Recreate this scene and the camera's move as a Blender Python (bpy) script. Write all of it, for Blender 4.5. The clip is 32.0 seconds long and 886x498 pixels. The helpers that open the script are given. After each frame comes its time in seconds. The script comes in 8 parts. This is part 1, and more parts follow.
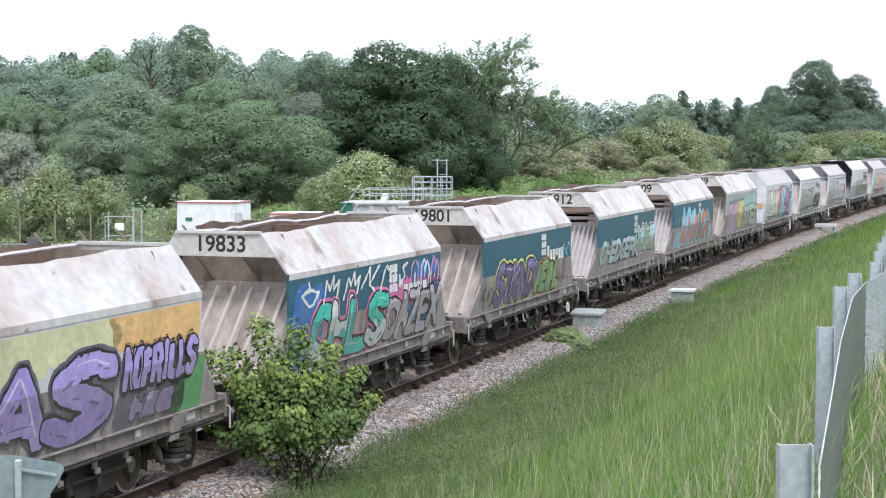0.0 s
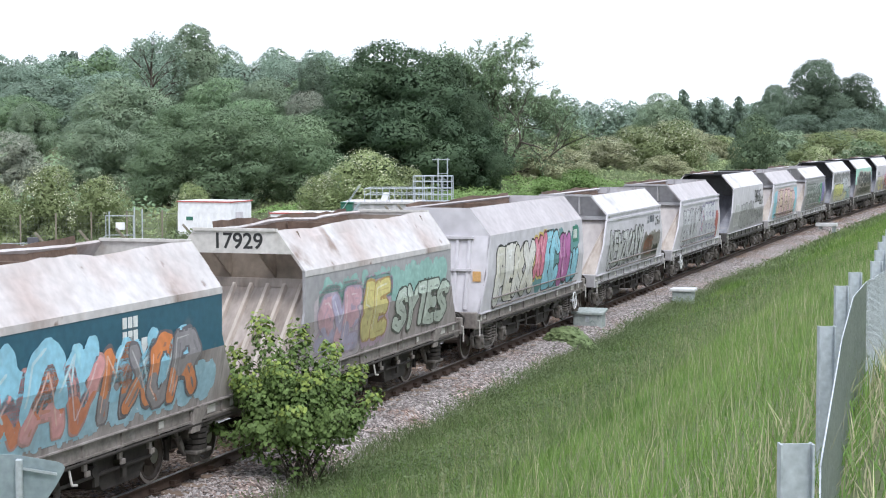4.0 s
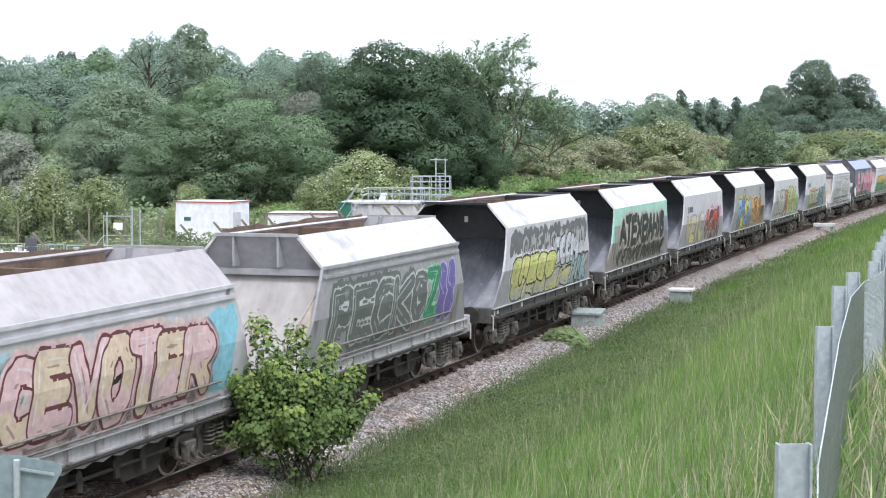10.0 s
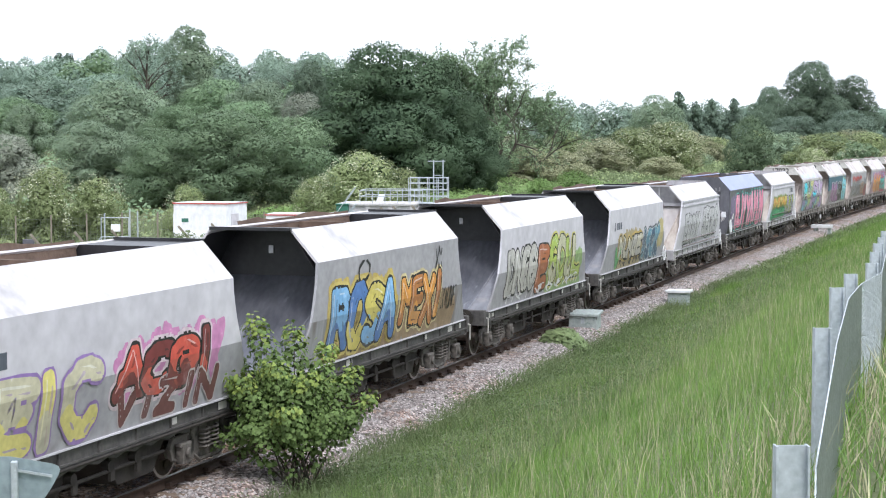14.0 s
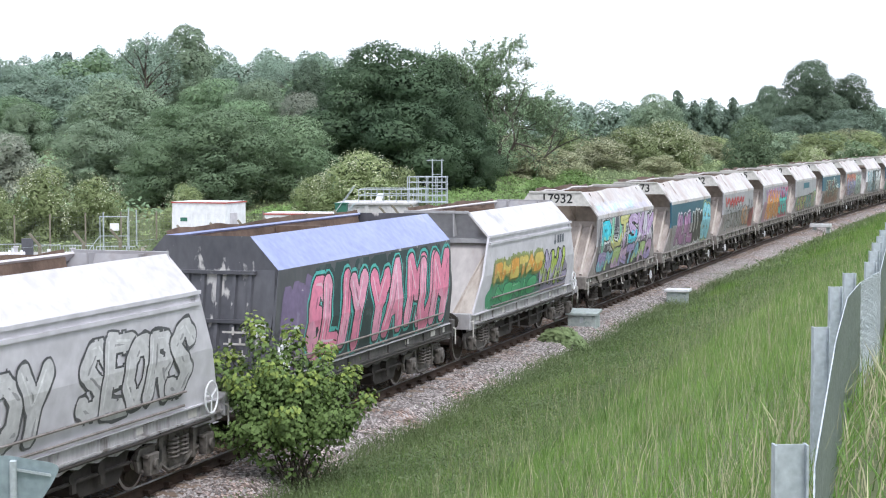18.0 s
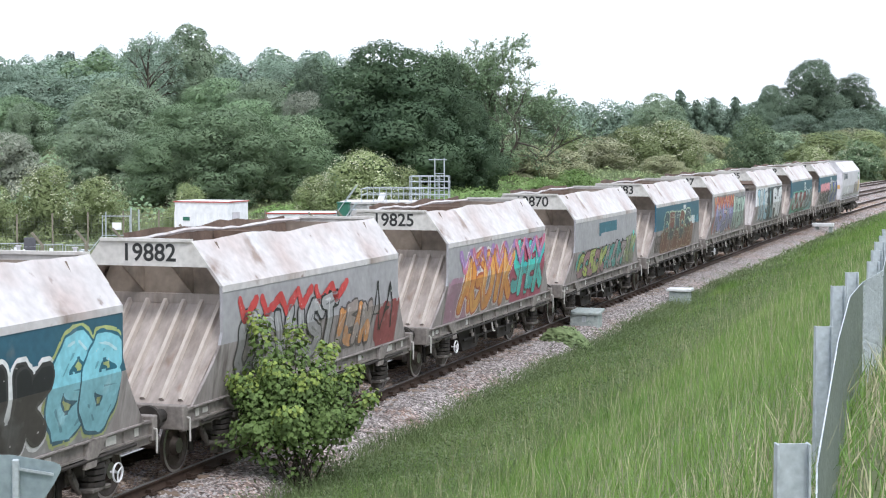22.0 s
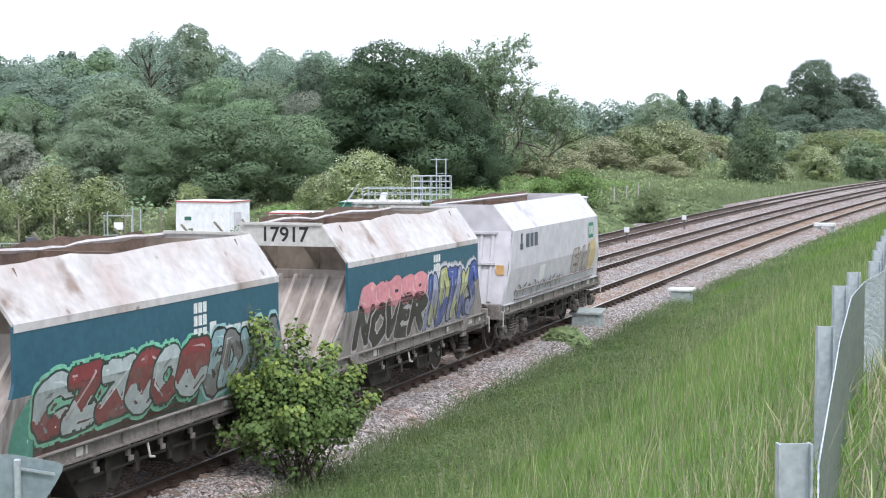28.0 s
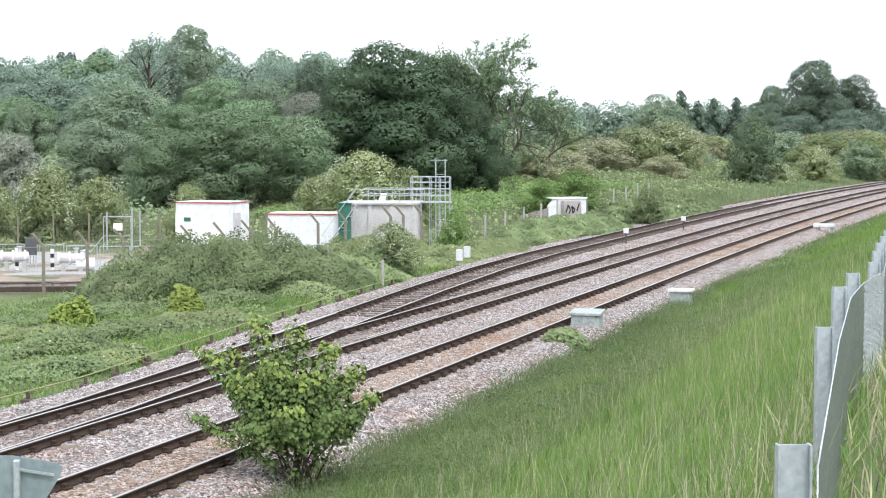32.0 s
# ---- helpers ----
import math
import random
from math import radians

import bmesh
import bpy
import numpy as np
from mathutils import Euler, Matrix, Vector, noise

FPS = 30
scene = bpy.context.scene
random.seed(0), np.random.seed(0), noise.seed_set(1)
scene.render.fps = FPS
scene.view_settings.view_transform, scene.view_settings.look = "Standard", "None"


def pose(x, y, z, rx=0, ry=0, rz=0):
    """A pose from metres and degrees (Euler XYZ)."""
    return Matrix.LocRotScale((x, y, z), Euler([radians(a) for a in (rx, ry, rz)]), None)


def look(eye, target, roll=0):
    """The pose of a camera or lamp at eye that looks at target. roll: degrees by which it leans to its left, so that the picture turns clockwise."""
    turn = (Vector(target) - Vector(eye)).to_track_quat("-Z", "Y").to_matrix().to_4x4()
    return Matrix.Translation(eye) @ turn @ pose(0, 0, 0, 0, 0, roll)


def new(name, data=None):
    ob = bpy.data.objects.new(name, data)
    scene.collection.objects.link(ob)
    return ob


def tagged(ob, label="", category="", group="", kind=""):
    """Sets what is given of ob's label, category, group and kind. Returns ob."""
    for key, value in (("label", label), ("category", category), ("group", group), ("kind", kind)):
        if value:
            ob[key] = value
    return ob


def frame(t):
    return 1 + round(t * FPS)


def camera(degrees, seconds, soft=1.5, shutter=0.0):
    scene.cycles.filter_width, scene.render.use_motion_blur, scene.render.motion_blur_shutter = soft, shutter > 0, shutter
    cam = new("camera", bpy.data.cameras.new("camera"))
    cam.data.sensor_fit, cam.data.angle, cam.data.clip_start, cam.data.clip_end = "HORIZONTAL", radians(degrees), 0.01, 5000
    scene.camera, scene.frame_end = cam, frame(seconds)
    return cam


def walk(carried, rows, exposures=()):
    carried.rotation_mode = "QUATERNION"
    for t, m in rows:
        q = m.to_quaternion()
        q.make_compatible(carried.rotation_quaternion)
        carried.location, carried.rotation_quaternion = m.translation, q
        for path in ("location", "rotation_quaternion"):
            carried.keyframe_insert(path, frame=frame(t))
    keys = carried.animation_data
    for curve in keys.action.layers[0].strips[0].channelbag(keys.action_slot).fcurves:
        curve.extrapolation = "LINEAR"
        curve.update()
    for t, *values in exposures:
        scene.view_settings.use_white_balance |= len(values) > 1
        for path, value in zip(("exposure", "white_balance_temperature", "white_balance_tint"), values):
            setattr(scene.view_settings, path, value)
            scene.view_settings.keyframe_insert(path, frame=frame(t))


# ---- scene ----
cam = camera(28.41, 32.0, soft=1.1)
EYE_Z = 5.33
FOCAL = 3097.0
TILT = 3.644
# seconds and the small drift of the view, in thousandths of the focal length: (turn left, tilt up)
DRIFT = [
    (0.0, 4.2, -0.1), (1.0, 4.8, -0.3), (2.0, 5.8, -1.4), (3.0, 5.6, -1.5), (3.5, 5.4, -1.5), (5.5, 6.0, -1.4), (6.0, 4.9, -1.4),
    (6.5, 3.9, -1.1), (7.0, 2.5, -0.5), (7.5, 0.9, -0.1), (8.0, 0.2, -0.3), (8.5, 0.5, -1.0), (9.0, 1.3, -1.4), (9.5, 1.9, -1.4),
    (10.0, 1.6, -1.0), (10.5, 0.7, -0.3), (11.0, 0.1, 0.0), (12.0, -0.8, 0.4), (13.0, -1.7, 1.5), (14.0, -2.4, 1.6), (14.5, -2.5, 1.6),
    (16.5, -3.2, 0.0), (17.0, -3.5, 0.0), (18.0, -4.5, 0.0), (19.0, -3.9, 0.0), (20.0, -3.2, 0.0), (21.0, -1.8, -0.9), (22.0, -0.3, -1.2),
    (23.0, 0.4, -1.5), (24.0, 1.6, -1.6), (25.0, 2.7, -2.6), (25.5, 3.1, -2.7), (27.5, 3.4, -1.5), (28.0, 2.5, -1.5), (28.5, 1.3, -1.4),
    (29.0, -0.1, -1.4), (29.5, -1.0, -1.5), (30.0, -1.4, -1.2), (30.5, -1.2, -0.5), (31.0, -0.7, -0.1), (31.5, 0.2, 0.0), (32.0, 1.4, 0.0)]
walk(cam, [(t, pose(0, 0, EYE_Z, 90 - TILT + math.degrees(v / FOCAL), 0.04, math.degrees(u / FOCAL))) for t, u, v in DRIFT],
     [(0.0, 0.44, 6330, 10), (6.0, 0.40, 6330, 10), (8.0, 0.42, 6330, 10), (10.0, 0.47, 6330, 10), (12.0, 0.61, 6380, 10), (13.2, 0.60, 6380, 10), (14.5, 0.53, 6350, 10),
      (17.0, 0.46, 6330, 10), (28.5, 0.44, 6330, 10), (31.0, 0.57, 6520, 9), (32.0, 0.63, 6540, 9)])

# ---- light ----
world = bpy.data.worlds.new("overcast_sky")
scene.world = world
world.use_nodes = True
_n, _l = world.node_tree.nodes, world.node_tree.links
_sky = _n.new("ShaderNodeTexSky")
_sky.sky_type, _sky.sun_disc = "NISHITA", False
_sky.sun_elevation, _sky.sun_rotation = radians(52), radians(200)
_sky.air_density, _sky.dust_density, _sky.ozone_density = 1.0, 2.0, 1.0
# a bright, even cloud cover veils the clear sky
_veil = _n.new("ShaderNodeMix")
_veil.data_type = "RGBA"
_veil.inputs["Factor"].default_value = 0.9
_veil.inputs["B"].default_value = (8.4, 8.9, 9.8, 1)
_l.new(_sky.outputs[0], _veil.inputs["A"])
_l.new(_veil.outputs["Result"], _n["Background"].inputs[0])
_n["Background"].inputs[1].default_value = 0.13
sun = new("sun", bpy.data.lights.new("sun", "SUN"))
sun.data.energy, sun.data.angle, sun.data.color = 1.5, radians(14), (1.0, 0.985, 0.96)
# light from behind the camera's right shoulder, high
sun.matrix_world = look((30, -60, 90), (0, 0, 0))


# ---- materials ----
def mat(name, c1, c2=None, scale=4.0, rough=0.7, metal=0.0, bump=0.0, bump_scale=None, fine=None, spots=None, isle=0.0, rnd=0.0,
        stretch=(1, 1, 1), spec=0.4, trans=None):
    """Two colours mixed by a coarse and a fine noise; spots: (colour, scale, threshold, width) of stains; isle, rnd: value change by piece."""
    m = bpy.data.materials.new(name)
    m.use_nodes = True
    nt = m.node_tree
    N, L = nt.nodes, nt.links
    b = N["Principled BSDF"]
    b.inputs["Roughness"].default_value, b.inputs["Metallic"].default_value = rough, metal
    b.inputs["Specular IOR Level"].default_value = spec
    co = N.new("ShaderNodeTexCoord")
    mp = N.new("ShaderNodeMapping")
    mp.inputs["Scale"].default_value = stretch
    L.new(co.outputs["Object"], mp.inputs[0])
    no = N.new("ShaderNodeTexNoise")
    no.inputs["Scale"].default_value, no.inputs["Detail"].default_value, no.inputs["Roughness"].default_value = scale, 6, 0.62
    L.new(mp.outputs[0], no.inputs["Vector"])
    ra = N.new("ShaderNodeValToRGB")
    ra.color_ramp.elements[0].position, ra.color_ramp.elements[1].position = 0.32, 0.68
    ra.color_ramp.elements[0].color = (*c1, 1)
    ra.color_ramp.elements[1].color = (*(c2 or c1), 1)
    L.new(no.outputs["Fac"], ra.inputs[0])
    out = ra.outputs[0]
    if spots:
        for col, sc, th, wd in spots:
            n2 = N.new("ShaderNodeTexNoise")
            n2.inputs["Scale"].default_value, n2.inputs["Detail"].default_value = sc, 5
            L.new(mp.outputs[0], n2.inputs["Vector"])
            mr = N.new("ShaderNodeMapRange")
            mr.inputs["From Min"].default_value, mr.inputs["From Max"].default_value = th, th + wd
            L.new(n2.outputs["Fac"], mr.inputs["Value"])
            mx = N.new("ShaderNodeMix")
            mx.data_type = "RGBA"
            L.new(mr.outputs[0], mx.inputs["Factor"])
            L.new(out, mx.inputs["A"])
            mx.inputs["B"].default_value = (*col, 1)
            out = mx.outputs["Result"]
    if fine:
        n3 = N.new("ShaderNodeTexNoise")
        n3.inputs["Scale"].default_value, n3.inputs["Detail"].default_value = fine, 3
        L.new(mp.outputs[0], n3.inputs["Vector"])
        mr = N.new("ShaderNodeMapRange")
        mr.inputs["From Min"].default_value, mr.inputs["From Max"].default_value = 0.25, 0.75
        mr.inputs["To Min"].default_value, mr.inputs["To Max"].default_value = 0.86, 1.14
        L.new(n3.outputs["Fac"], mr.inputs["Value"])
        mx = N.new("ShaderNodeVectorMath")
        mx.operation = "SCALE"
        L.new(out, mx.inputs[0])
        L.new(mr.outputs[0], mx.inputs["Scale"])
        out = mx.outputs[0]
    for amount, node, socket in ((isle, "ShaderNodeNewGeometry", "Random Per Island"), (rnd, "ShaderNodeObjectInfo", "Random")):
        if amount:
            g = N.new(node)
            mr = N.new("ShaderNodeMapRange")
            mr.inputs["To Min"].default_value, mr.inputs["To Max"].default_value = 1 - amount, 1 + amount
            L.new(g.outputs[socket], mr.inputs["Value"])
            mx = N.new("ShaderNodeVectorMath")
            mx.operation = "SCALE"
            L.new(out, mx.inputs[0])
            L.new(mr.outputs[0], mx.inputs["Scale"])
            out = mx.outputs[0]
    L.new(out, b.inputs["Base Color"])
    if bump:
        n4 = N.new("ShaderNodeTexNoise")
        n4.inputs["Scale"].default_value, n4.inputs["Detail"].default_value = bump_scale or scale * 6, 4
        L.new(mp.outputs[0], n4.inputs["Vector"])
        bu = N.new("ShaderNodeBump")
        bu.inputs["Strength"].default_value, bu.inputs["Distance"].default_value = bump, 0.03
        L.new(n4.outputs["Fac"], bu.inputs["Height"])
        L.new(bu.outputs[0], b.inputs["Normal"])
    if trans:
        tr = N.new("ShaderNodeBsdfTranslucent")
        L.new(out, tr.inputs["Color"])
        ms = N.new("ShaderNodeMixShader")
        ms.inputs[0].default_value = trans
        L.new(b.outputs[0], ms.inputs[1])
        L.new(tr.outputs[0], ms.inputs[2])
        L.new(ms.outputs[0], N["Material Output"].inputs[0])
    return m


def stone_mat(name, tones, cell, stain, stain_off=None):
    """Crushed stone: each cell of the pattern is one stone with its own tone; stain: a colour that covers some stretches."""
    m = bpy.data.materials.new(name)
    m.use_nodes = True
    N, L = m.node_tree.nodes, m.node_tree.links
    b = N["Principled BSDF"]
    b.inputs["Roughness"].default_value = 0.95
    b.inputs["Specular IOR Level"].default_value = 0.2
    co = N.new("ShaderNodeTexCoord")
    vo = N.new("ShaderNodeTexVoronoi")
    vo.inputs["Scale"].default_value = cell
    L.new(co.outputs["Object"], vo.inputs["Vector"])
    sep = N.new("ShaderNodeSeparateColor")
    L.new(vo.outputs["Color"], sep.inputs[0])
    ra = N.new("ShaderNodeValToRGB")
    for i, (pos, c) in enumerate(tones):
        e = ra.color_ramp.elements[i] if i < 2 else ra.color_ramp.elements.new(pos)
        e.position, e.color = pos, (*c, 1)
    L.new(sep.outputs[0], ra.inputs[0])
    no = N.new("ShaderNodeTexNoise")
    no.inputs["Scale"].default_value, no.inputs["Detail"].default_value = 0.45, 6
    L.new(co.outputs["Object"], no.inputs["Vector"])
    mr = N.new("ShaderNodeMapRange")
    mr.inputs["From Min"].default_value, mr.inputs["From Max"].default_value = stain[1], stain[1] + 0.2
    mr.inputs["To Max"].default_value = stain[2]
    L.new(no.outputs["Fac"], mr.inputs["Value"])
    mx = N.new("ShaderNodeMix")
    mx.data_type, mx.blend_type = "RGBA", "MULTIPLY"
    L.new(mr.outputs[0], mx.inputs["Factor"])
    L.new(ra.outputs[0], mx.inputs["A"])
    mx.inputs["B"].default_value = (*stain[0], 1)
    L.new(mx.outputs["Result"], b.inputs["Base Color"])
    bu = N.new("ShaderNodeBump")
    bu.inputs["Strength"].default_value, bu.inputs["Distance"].default_value, bu.invert = 1.0, 0.04, True
    L.new(vo.outputs["Distance"], bu.inputs["Height"])
    L.new(bu.outputs[0], b.inputs["Normal"])
    return m


RUST = (0.16, 0.085, 0.05)
M = {
    "ballast": stone_mat("ballast_stone", [(0.0, (0.05, 0.043, 0.04)), (1.0, (0.78, 0.71, 0.70)), (0.35, (0.222, 0.188, 0.178)), (0.7, (0.36, 0.312, 0.302))], 21, ((0.85, 0.66, 0.56), 0.48, 0.9)),
    "ballast_rusty": stone_mat("ballast_rust_stained", [(0.0, (0.075, 0.052, 0.04)), (1.0, (0.64, 0.53, 0.45)), (0.4, (0.30, 0.22, 0.17)), (0.7, (0.40, 0.31, 0.255))], 21, ((0.80, 0.60, 0.48), 0.45, 0.9)),
    "ballast_oily": stone_mat("ballast_oil_stained", [(0.0, (0.04, 0.03, 0.026)), (1.0, (0.55, 0.48, 0.45)), (0.4, (0.16, 0.13, 0.115)), (0.7, (0.27, 0.22, 0.20))], 21, ((0.55, 0.46, 0.40), 0.45, 0.9)),
    "stone": mat("loose_stone", (0.20, 0.18, 0.172), (0.42, 0.385, 0.38), 3, 0.95, isle=0.6, spec=0.2),
    "rail": mat("rail_rusty_web", (0.040, 0.026, 0.020), (0.072, 0.045, 0.033), 10, 0.8, 0.2),
    "railhead": mat("rail_worn_head", (0.42, 0.40, 0.39), (0.55, 0.53, 0.52), 6, 0.35, 0.9),
    "sleeper": mat("sleeper_weathered", (0.18, 0.125, 0.09), (0.28, 0.21, 0.165), 5, 0.9, bump=0.3, rnd=0.3),
    "timber": mat("sleeper_dark_timber", (0.07, 0.05, 0.04), (0.13, 0.10, 0.085), 5, 0.9, bump=0.4, rnd=0.3),
    "soil": mat("grassy_soil", (0.095, 0.115, 0.05), (0.15, 0.17, 0.08), 0.6, 0.95, bump=0.6, bump_scale=9, fine=14,
                spots=[((0.15, 0.14, 0.075), 0.8, 0.64, 0.15)]),
    "white": mat("white_paint_dirty", (0.66, 0.66, 0.68), (0.78, 0.78, 0.80), 0.9, 0.42, fine=5, spots=[((0.46, 0.40, 0.38), 0.9, 0.60, 0.3)]),
    "roof_dirty": mat("white_paint_rust_dusted", (0.50, 0.47, 0.47), (0.64, 0.615, 0.62), 0.7, 0.5, fine=6, spots=[((0.44, 0.36, 0.34), 0.6, 0.44, 0.24), ((0.27, 0.20, 0.17), 1.3, 0.58, 0.14), ((0.17, 0.11, 0.085), 2.6, 0.66, 0.1)]),
    "roof_pink": mat("dusty_pinkish_roof", (0.40, 0.365, 0.38), (0.49, 0.455, 0.47), 0.7, 0.5, fine=5, spots=[((0.30, 0.275, 0.285), 0.9, 0.60, 0.12), ((0.46, 0.36, 0.30), 1.2, 0.66, 0.2)]),
    "roof_white": mat("off_white_roof_scuffed", (0.535, 0.505, 0.522), (0.645, 0.615, 0.632), 0.7, 0.45, fine=5, spots=[((0.36, 0.345, 0.36), 0.8, 0.60, 0.12), ((0.42, 0.35, 0.33), 1.6, 0.66, 0.2)]),
    "navy": mat("dark_blue_green_paint", (0.028, 0.095, 0.145), (0.035, 0.115, 0.165), 1.5, 0.45, fine=10, spots=[((0.2, 0.19, 0.18), 1.7, 0.66, 0.2)]),
    "grey": mat("grey_paint_weathered", (0.30, 0.292, 0.308), (0.38, 0.368, 0.385), 0.8, 0.5, fine=6, spots=[((0.20, 0.17, 0.16), 1.4, 0.6, 0.25)]),
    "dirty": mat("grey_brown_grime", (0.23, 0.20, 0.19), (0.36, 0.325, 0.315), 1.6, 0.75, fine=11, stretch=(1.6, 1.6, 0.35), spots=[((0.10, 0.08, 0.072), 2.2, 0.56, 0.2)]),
    "streaky": mat("grey_paint_brown_streaks", (0.24, 0.235, 0.24), (0.33, 0.325, 0.33), 1.2, 0.6, fine=7, stretch=(2.2, 2.2, 0.4), spots=[((0.15, 0.12, 0.105), 1.1, 0.5, 0.18)]),
    "pale": mat("pale_grey_paint_dusty", (0.50, 0.48, 0.515), (0.60, 0.578, 0.612), 0.5, 0.5, fine=3, spots=[((0.30, 0.265, 0.25), 1.2, 0.64, 0.22)]),
    "cream": mat("cream_paint_grimy", (0.50, 0.475, 0.45), (0.60, 0.575, 0.55), 1.5, 0.55, fine=10, spots=[((0.3, 0.24, 0.2), 1.9, 0.62, 0.2)]),
    "endsheet": mat("end_sheet_rust_dusted", (0.20, 0.165, 0.145), (0.38, 0.33, 0.305), 1.3, 0.75, fine=7, stretch=(1, 2.0, 0.6), spots=[(RUST, 1.6, 0.6, 0.2)]),
    "endpale": mat("end_sheet_pale", (0.37, 0.335, 0.33), (0.46, 0.425, 0.415), 0.8, 0.6, fine=4, stretch=(1, 1.6, 0.6), spots=[((0.33, 0.27, 0.245), 1.2, 0.62, 0.2)]),
    "black": mat("black_paint_glossy", (0.018, 0.018, 0.021), (0.035, 0.034, 0.038), 2, 0.38, fine=8),
    "charcoal": mat("charcoal_paint", (0.075, 0.075, 0.088), (0.115, 0.113, 0.128), 1.6, 0.4, fine=8, stretch=(1, 1, 0.5), spots=[((0.5, 0.48, 0.47), 2.6, 0.64, 0.04)]),
    "cheek": mat("dark_grey_cheek", (0.15, 0.152, 0.175), (0.25, 0.252, 0.28), 1.6, 0.5, fine=8, spots=[((0.3, 0.27, 0.25), 2.0, 0.62, 0.2)]),
    "slope": mat("polished_steel_slope", (0.12, 0.122, 0.145), (0.22, 0.223, 0.25), 1.0, 0.30, 0.5, fine=6, stretch=(1, 2, 0.7), spots=[((0.50, 0.50, 0.52), 0.9, 0.60, 0.08)]),
    "blue": mat("blue_paint", (0.23, 0.265, 0.475), (0.29, 0.325, 0.54), 0.9, 0.4, fine=6, spots=[((0.42, 0.43, 0.52), 0.9, 0.62, 0.15)]),
    "mint": mat("mint_green_paint", (0.32, 0.56, 0.46), (0.40, 0.64, 0.54), 1.5, 0.5, fine=8),
    "inside": mat("hopper_inside_rust", (0.09, 0.06, 0.045), (0.19, 0.13, 0.10), 2.0, 0.9, bump=0.5, fine=9),
    "under": mat("underframe_grime", (0.024, 0.021, 0.019), (0.05, 0.042, 0.037), 4, 0.85, fine=14),
    "cant": mat("pale_solebar_stained", (0.33, 0.315, 0.325), (0.46, 0.44, 0.455), 1.8, 0.6, fine=9, stretch=(1.6, 1.6, 0.5), spots=[((0.13, 0.11, 0.10), 2.2, 0.54, 0.14)]),
    "sole_dark": mat("solebar_dark", (0.055, 0.052, 0.052), (0.12, 0.11, 0.105), 3, 0.7, fine=12),
    "solebar": mat("solebar_grime", (0.15, 0.13, 0.12), (0.27, 0.24, 0.222), 3, 0.8, fine=12, spots=[((0.3, 0.28, 0.27), 2.5, 0.62, 0.15)]),
    # bogie grime paler than the underframe's, with light on the frames in its colour
    "bogie": mat("bogie_grime_lit", (0.085, 0.075, 0.068), (0.21, 0.187, 0.168), 5, 0.75, fine=16, spots=[((0.03, 0.027, 0.025), 5, 0.5, 0.15)]),
    "ribtan": mat("end_ribs_tan_dust", (0.36, 0.305, 0.265), (0.52, 0.465, 0.425), 1.3, 0.75, fine=7, stretch=(0.6, 2, 1), spots=[((0.24, 0.20, 0.18), 1.2, 0.58, 0.2)]),
    "recess": mat("end_recess_brown", (0.17, 0.135, 0.11), (0.29, 0.24, 0.20), 1.6, 0.8, fine=8),
    "wheel": mat("wheel_steel_brown", (0.05, 0.038, 0.032), (0.10, 0.08, 0.07), 6, 0.6, 0.4),
    "tyre": mat("wheel_tread_bright", (0.35, 0.34, 0.33), (0.45, 0.44, 0.43), 6, 0.35, 0.9),
    "ink": mat("black_lettering", (0.02, 0.02, 0.02), (0.035, 0.035, 0.035), 8, 0.6),
    "bark": mat("bark", (0.06, 0.05, 0.04), (0.13, 0.11, 0.09), 6, 0.95, bump=0.8, stretch=(2, 2, 0.5)),
    "galv": mat("galvanised_steel", (0.40, 0.44, 0.47), (0.55, 0.59, 0.62), 9, 0.5, 0.55, fine=30),
    "concrete": mat("concrete", (0.36, 0.35, 0.33), (0.48, 0.465, 0.44), 3, 0.9, fine=20, bump=0.2),
    "wire": mat("dull_fence_wire", (0.22, 0.23, 0.23), (0.30, 0.31, 0.31), 8, 0.6, 0.4),
    "tankwall": mat("pale_concrete_render", (0.50, 0.48, 0.485), (0.60, 0.58, 0.585), 1.2, 0.85, fine=9, spots=[((0.38, 0.36, 0.35), 1.0, 0.6, 0.2)]),
    "post": mat("weathered_brown_post", (0.17, 0.15, 0.115), (0.27, 0.24, 0.195), 3, 0.9, fine=18, bump=0.2),
    "cabin": mat("cabin_white", (0.74, 0.75, 0.77), (0.79, 0.80, 0.82), 0.8, 0.5, fine=3),
    "red": mat("red_trim", (0.40, 0.08, 0.07), (0.48, 0.11, 0.095), 2, 0.5),
    "orange": mat("orange_notice", (0.62, 0.36, 0.14), (0.70, 0.42, 0.18), 8, 0.6, fine=40),
    "lichen": mat("lichen_covered_pipe", (0.22, 0.24, 0.10), (0.32, 0.33, 0.17), 5, 0.9, fine=12),
    "earth": mat("bare_brown_earth", (0.20, 0.155, 0.115), (0.34, 0.28, 0.225), 0.9, 0.95, bump=0.6, bump_scale=7, fine=9, spots=[((0.14, 0.16, 0.08), 0.7, 0.6, 0.12)]),
    "yard": mat("yard_concrete", (0.30, 0.285, 0.275), (0.40, 0.385, 0.37), 0.7, 0.9, fine=6),
    "cabinet": mat("cabinet_grey_stained", (0.30, 0.34, 0.335), (0.42, 0.46, 0.45), 5, 0.6, fine=14, spots=[((0.2, 0.26, 0.24), 6, 0.6, 0.1)]),
    "signback": mat("sign_back_grey", (0.24, 0.30, 0.32), (0.30, 0.36, 0.38), 3, 0.5, 0.3, fine=12),
    "green_box": mat("dark_green_steel", (0.03, 0.13, 0.09), (0.04, 0.16, 0.11), 2, 0.5),
}


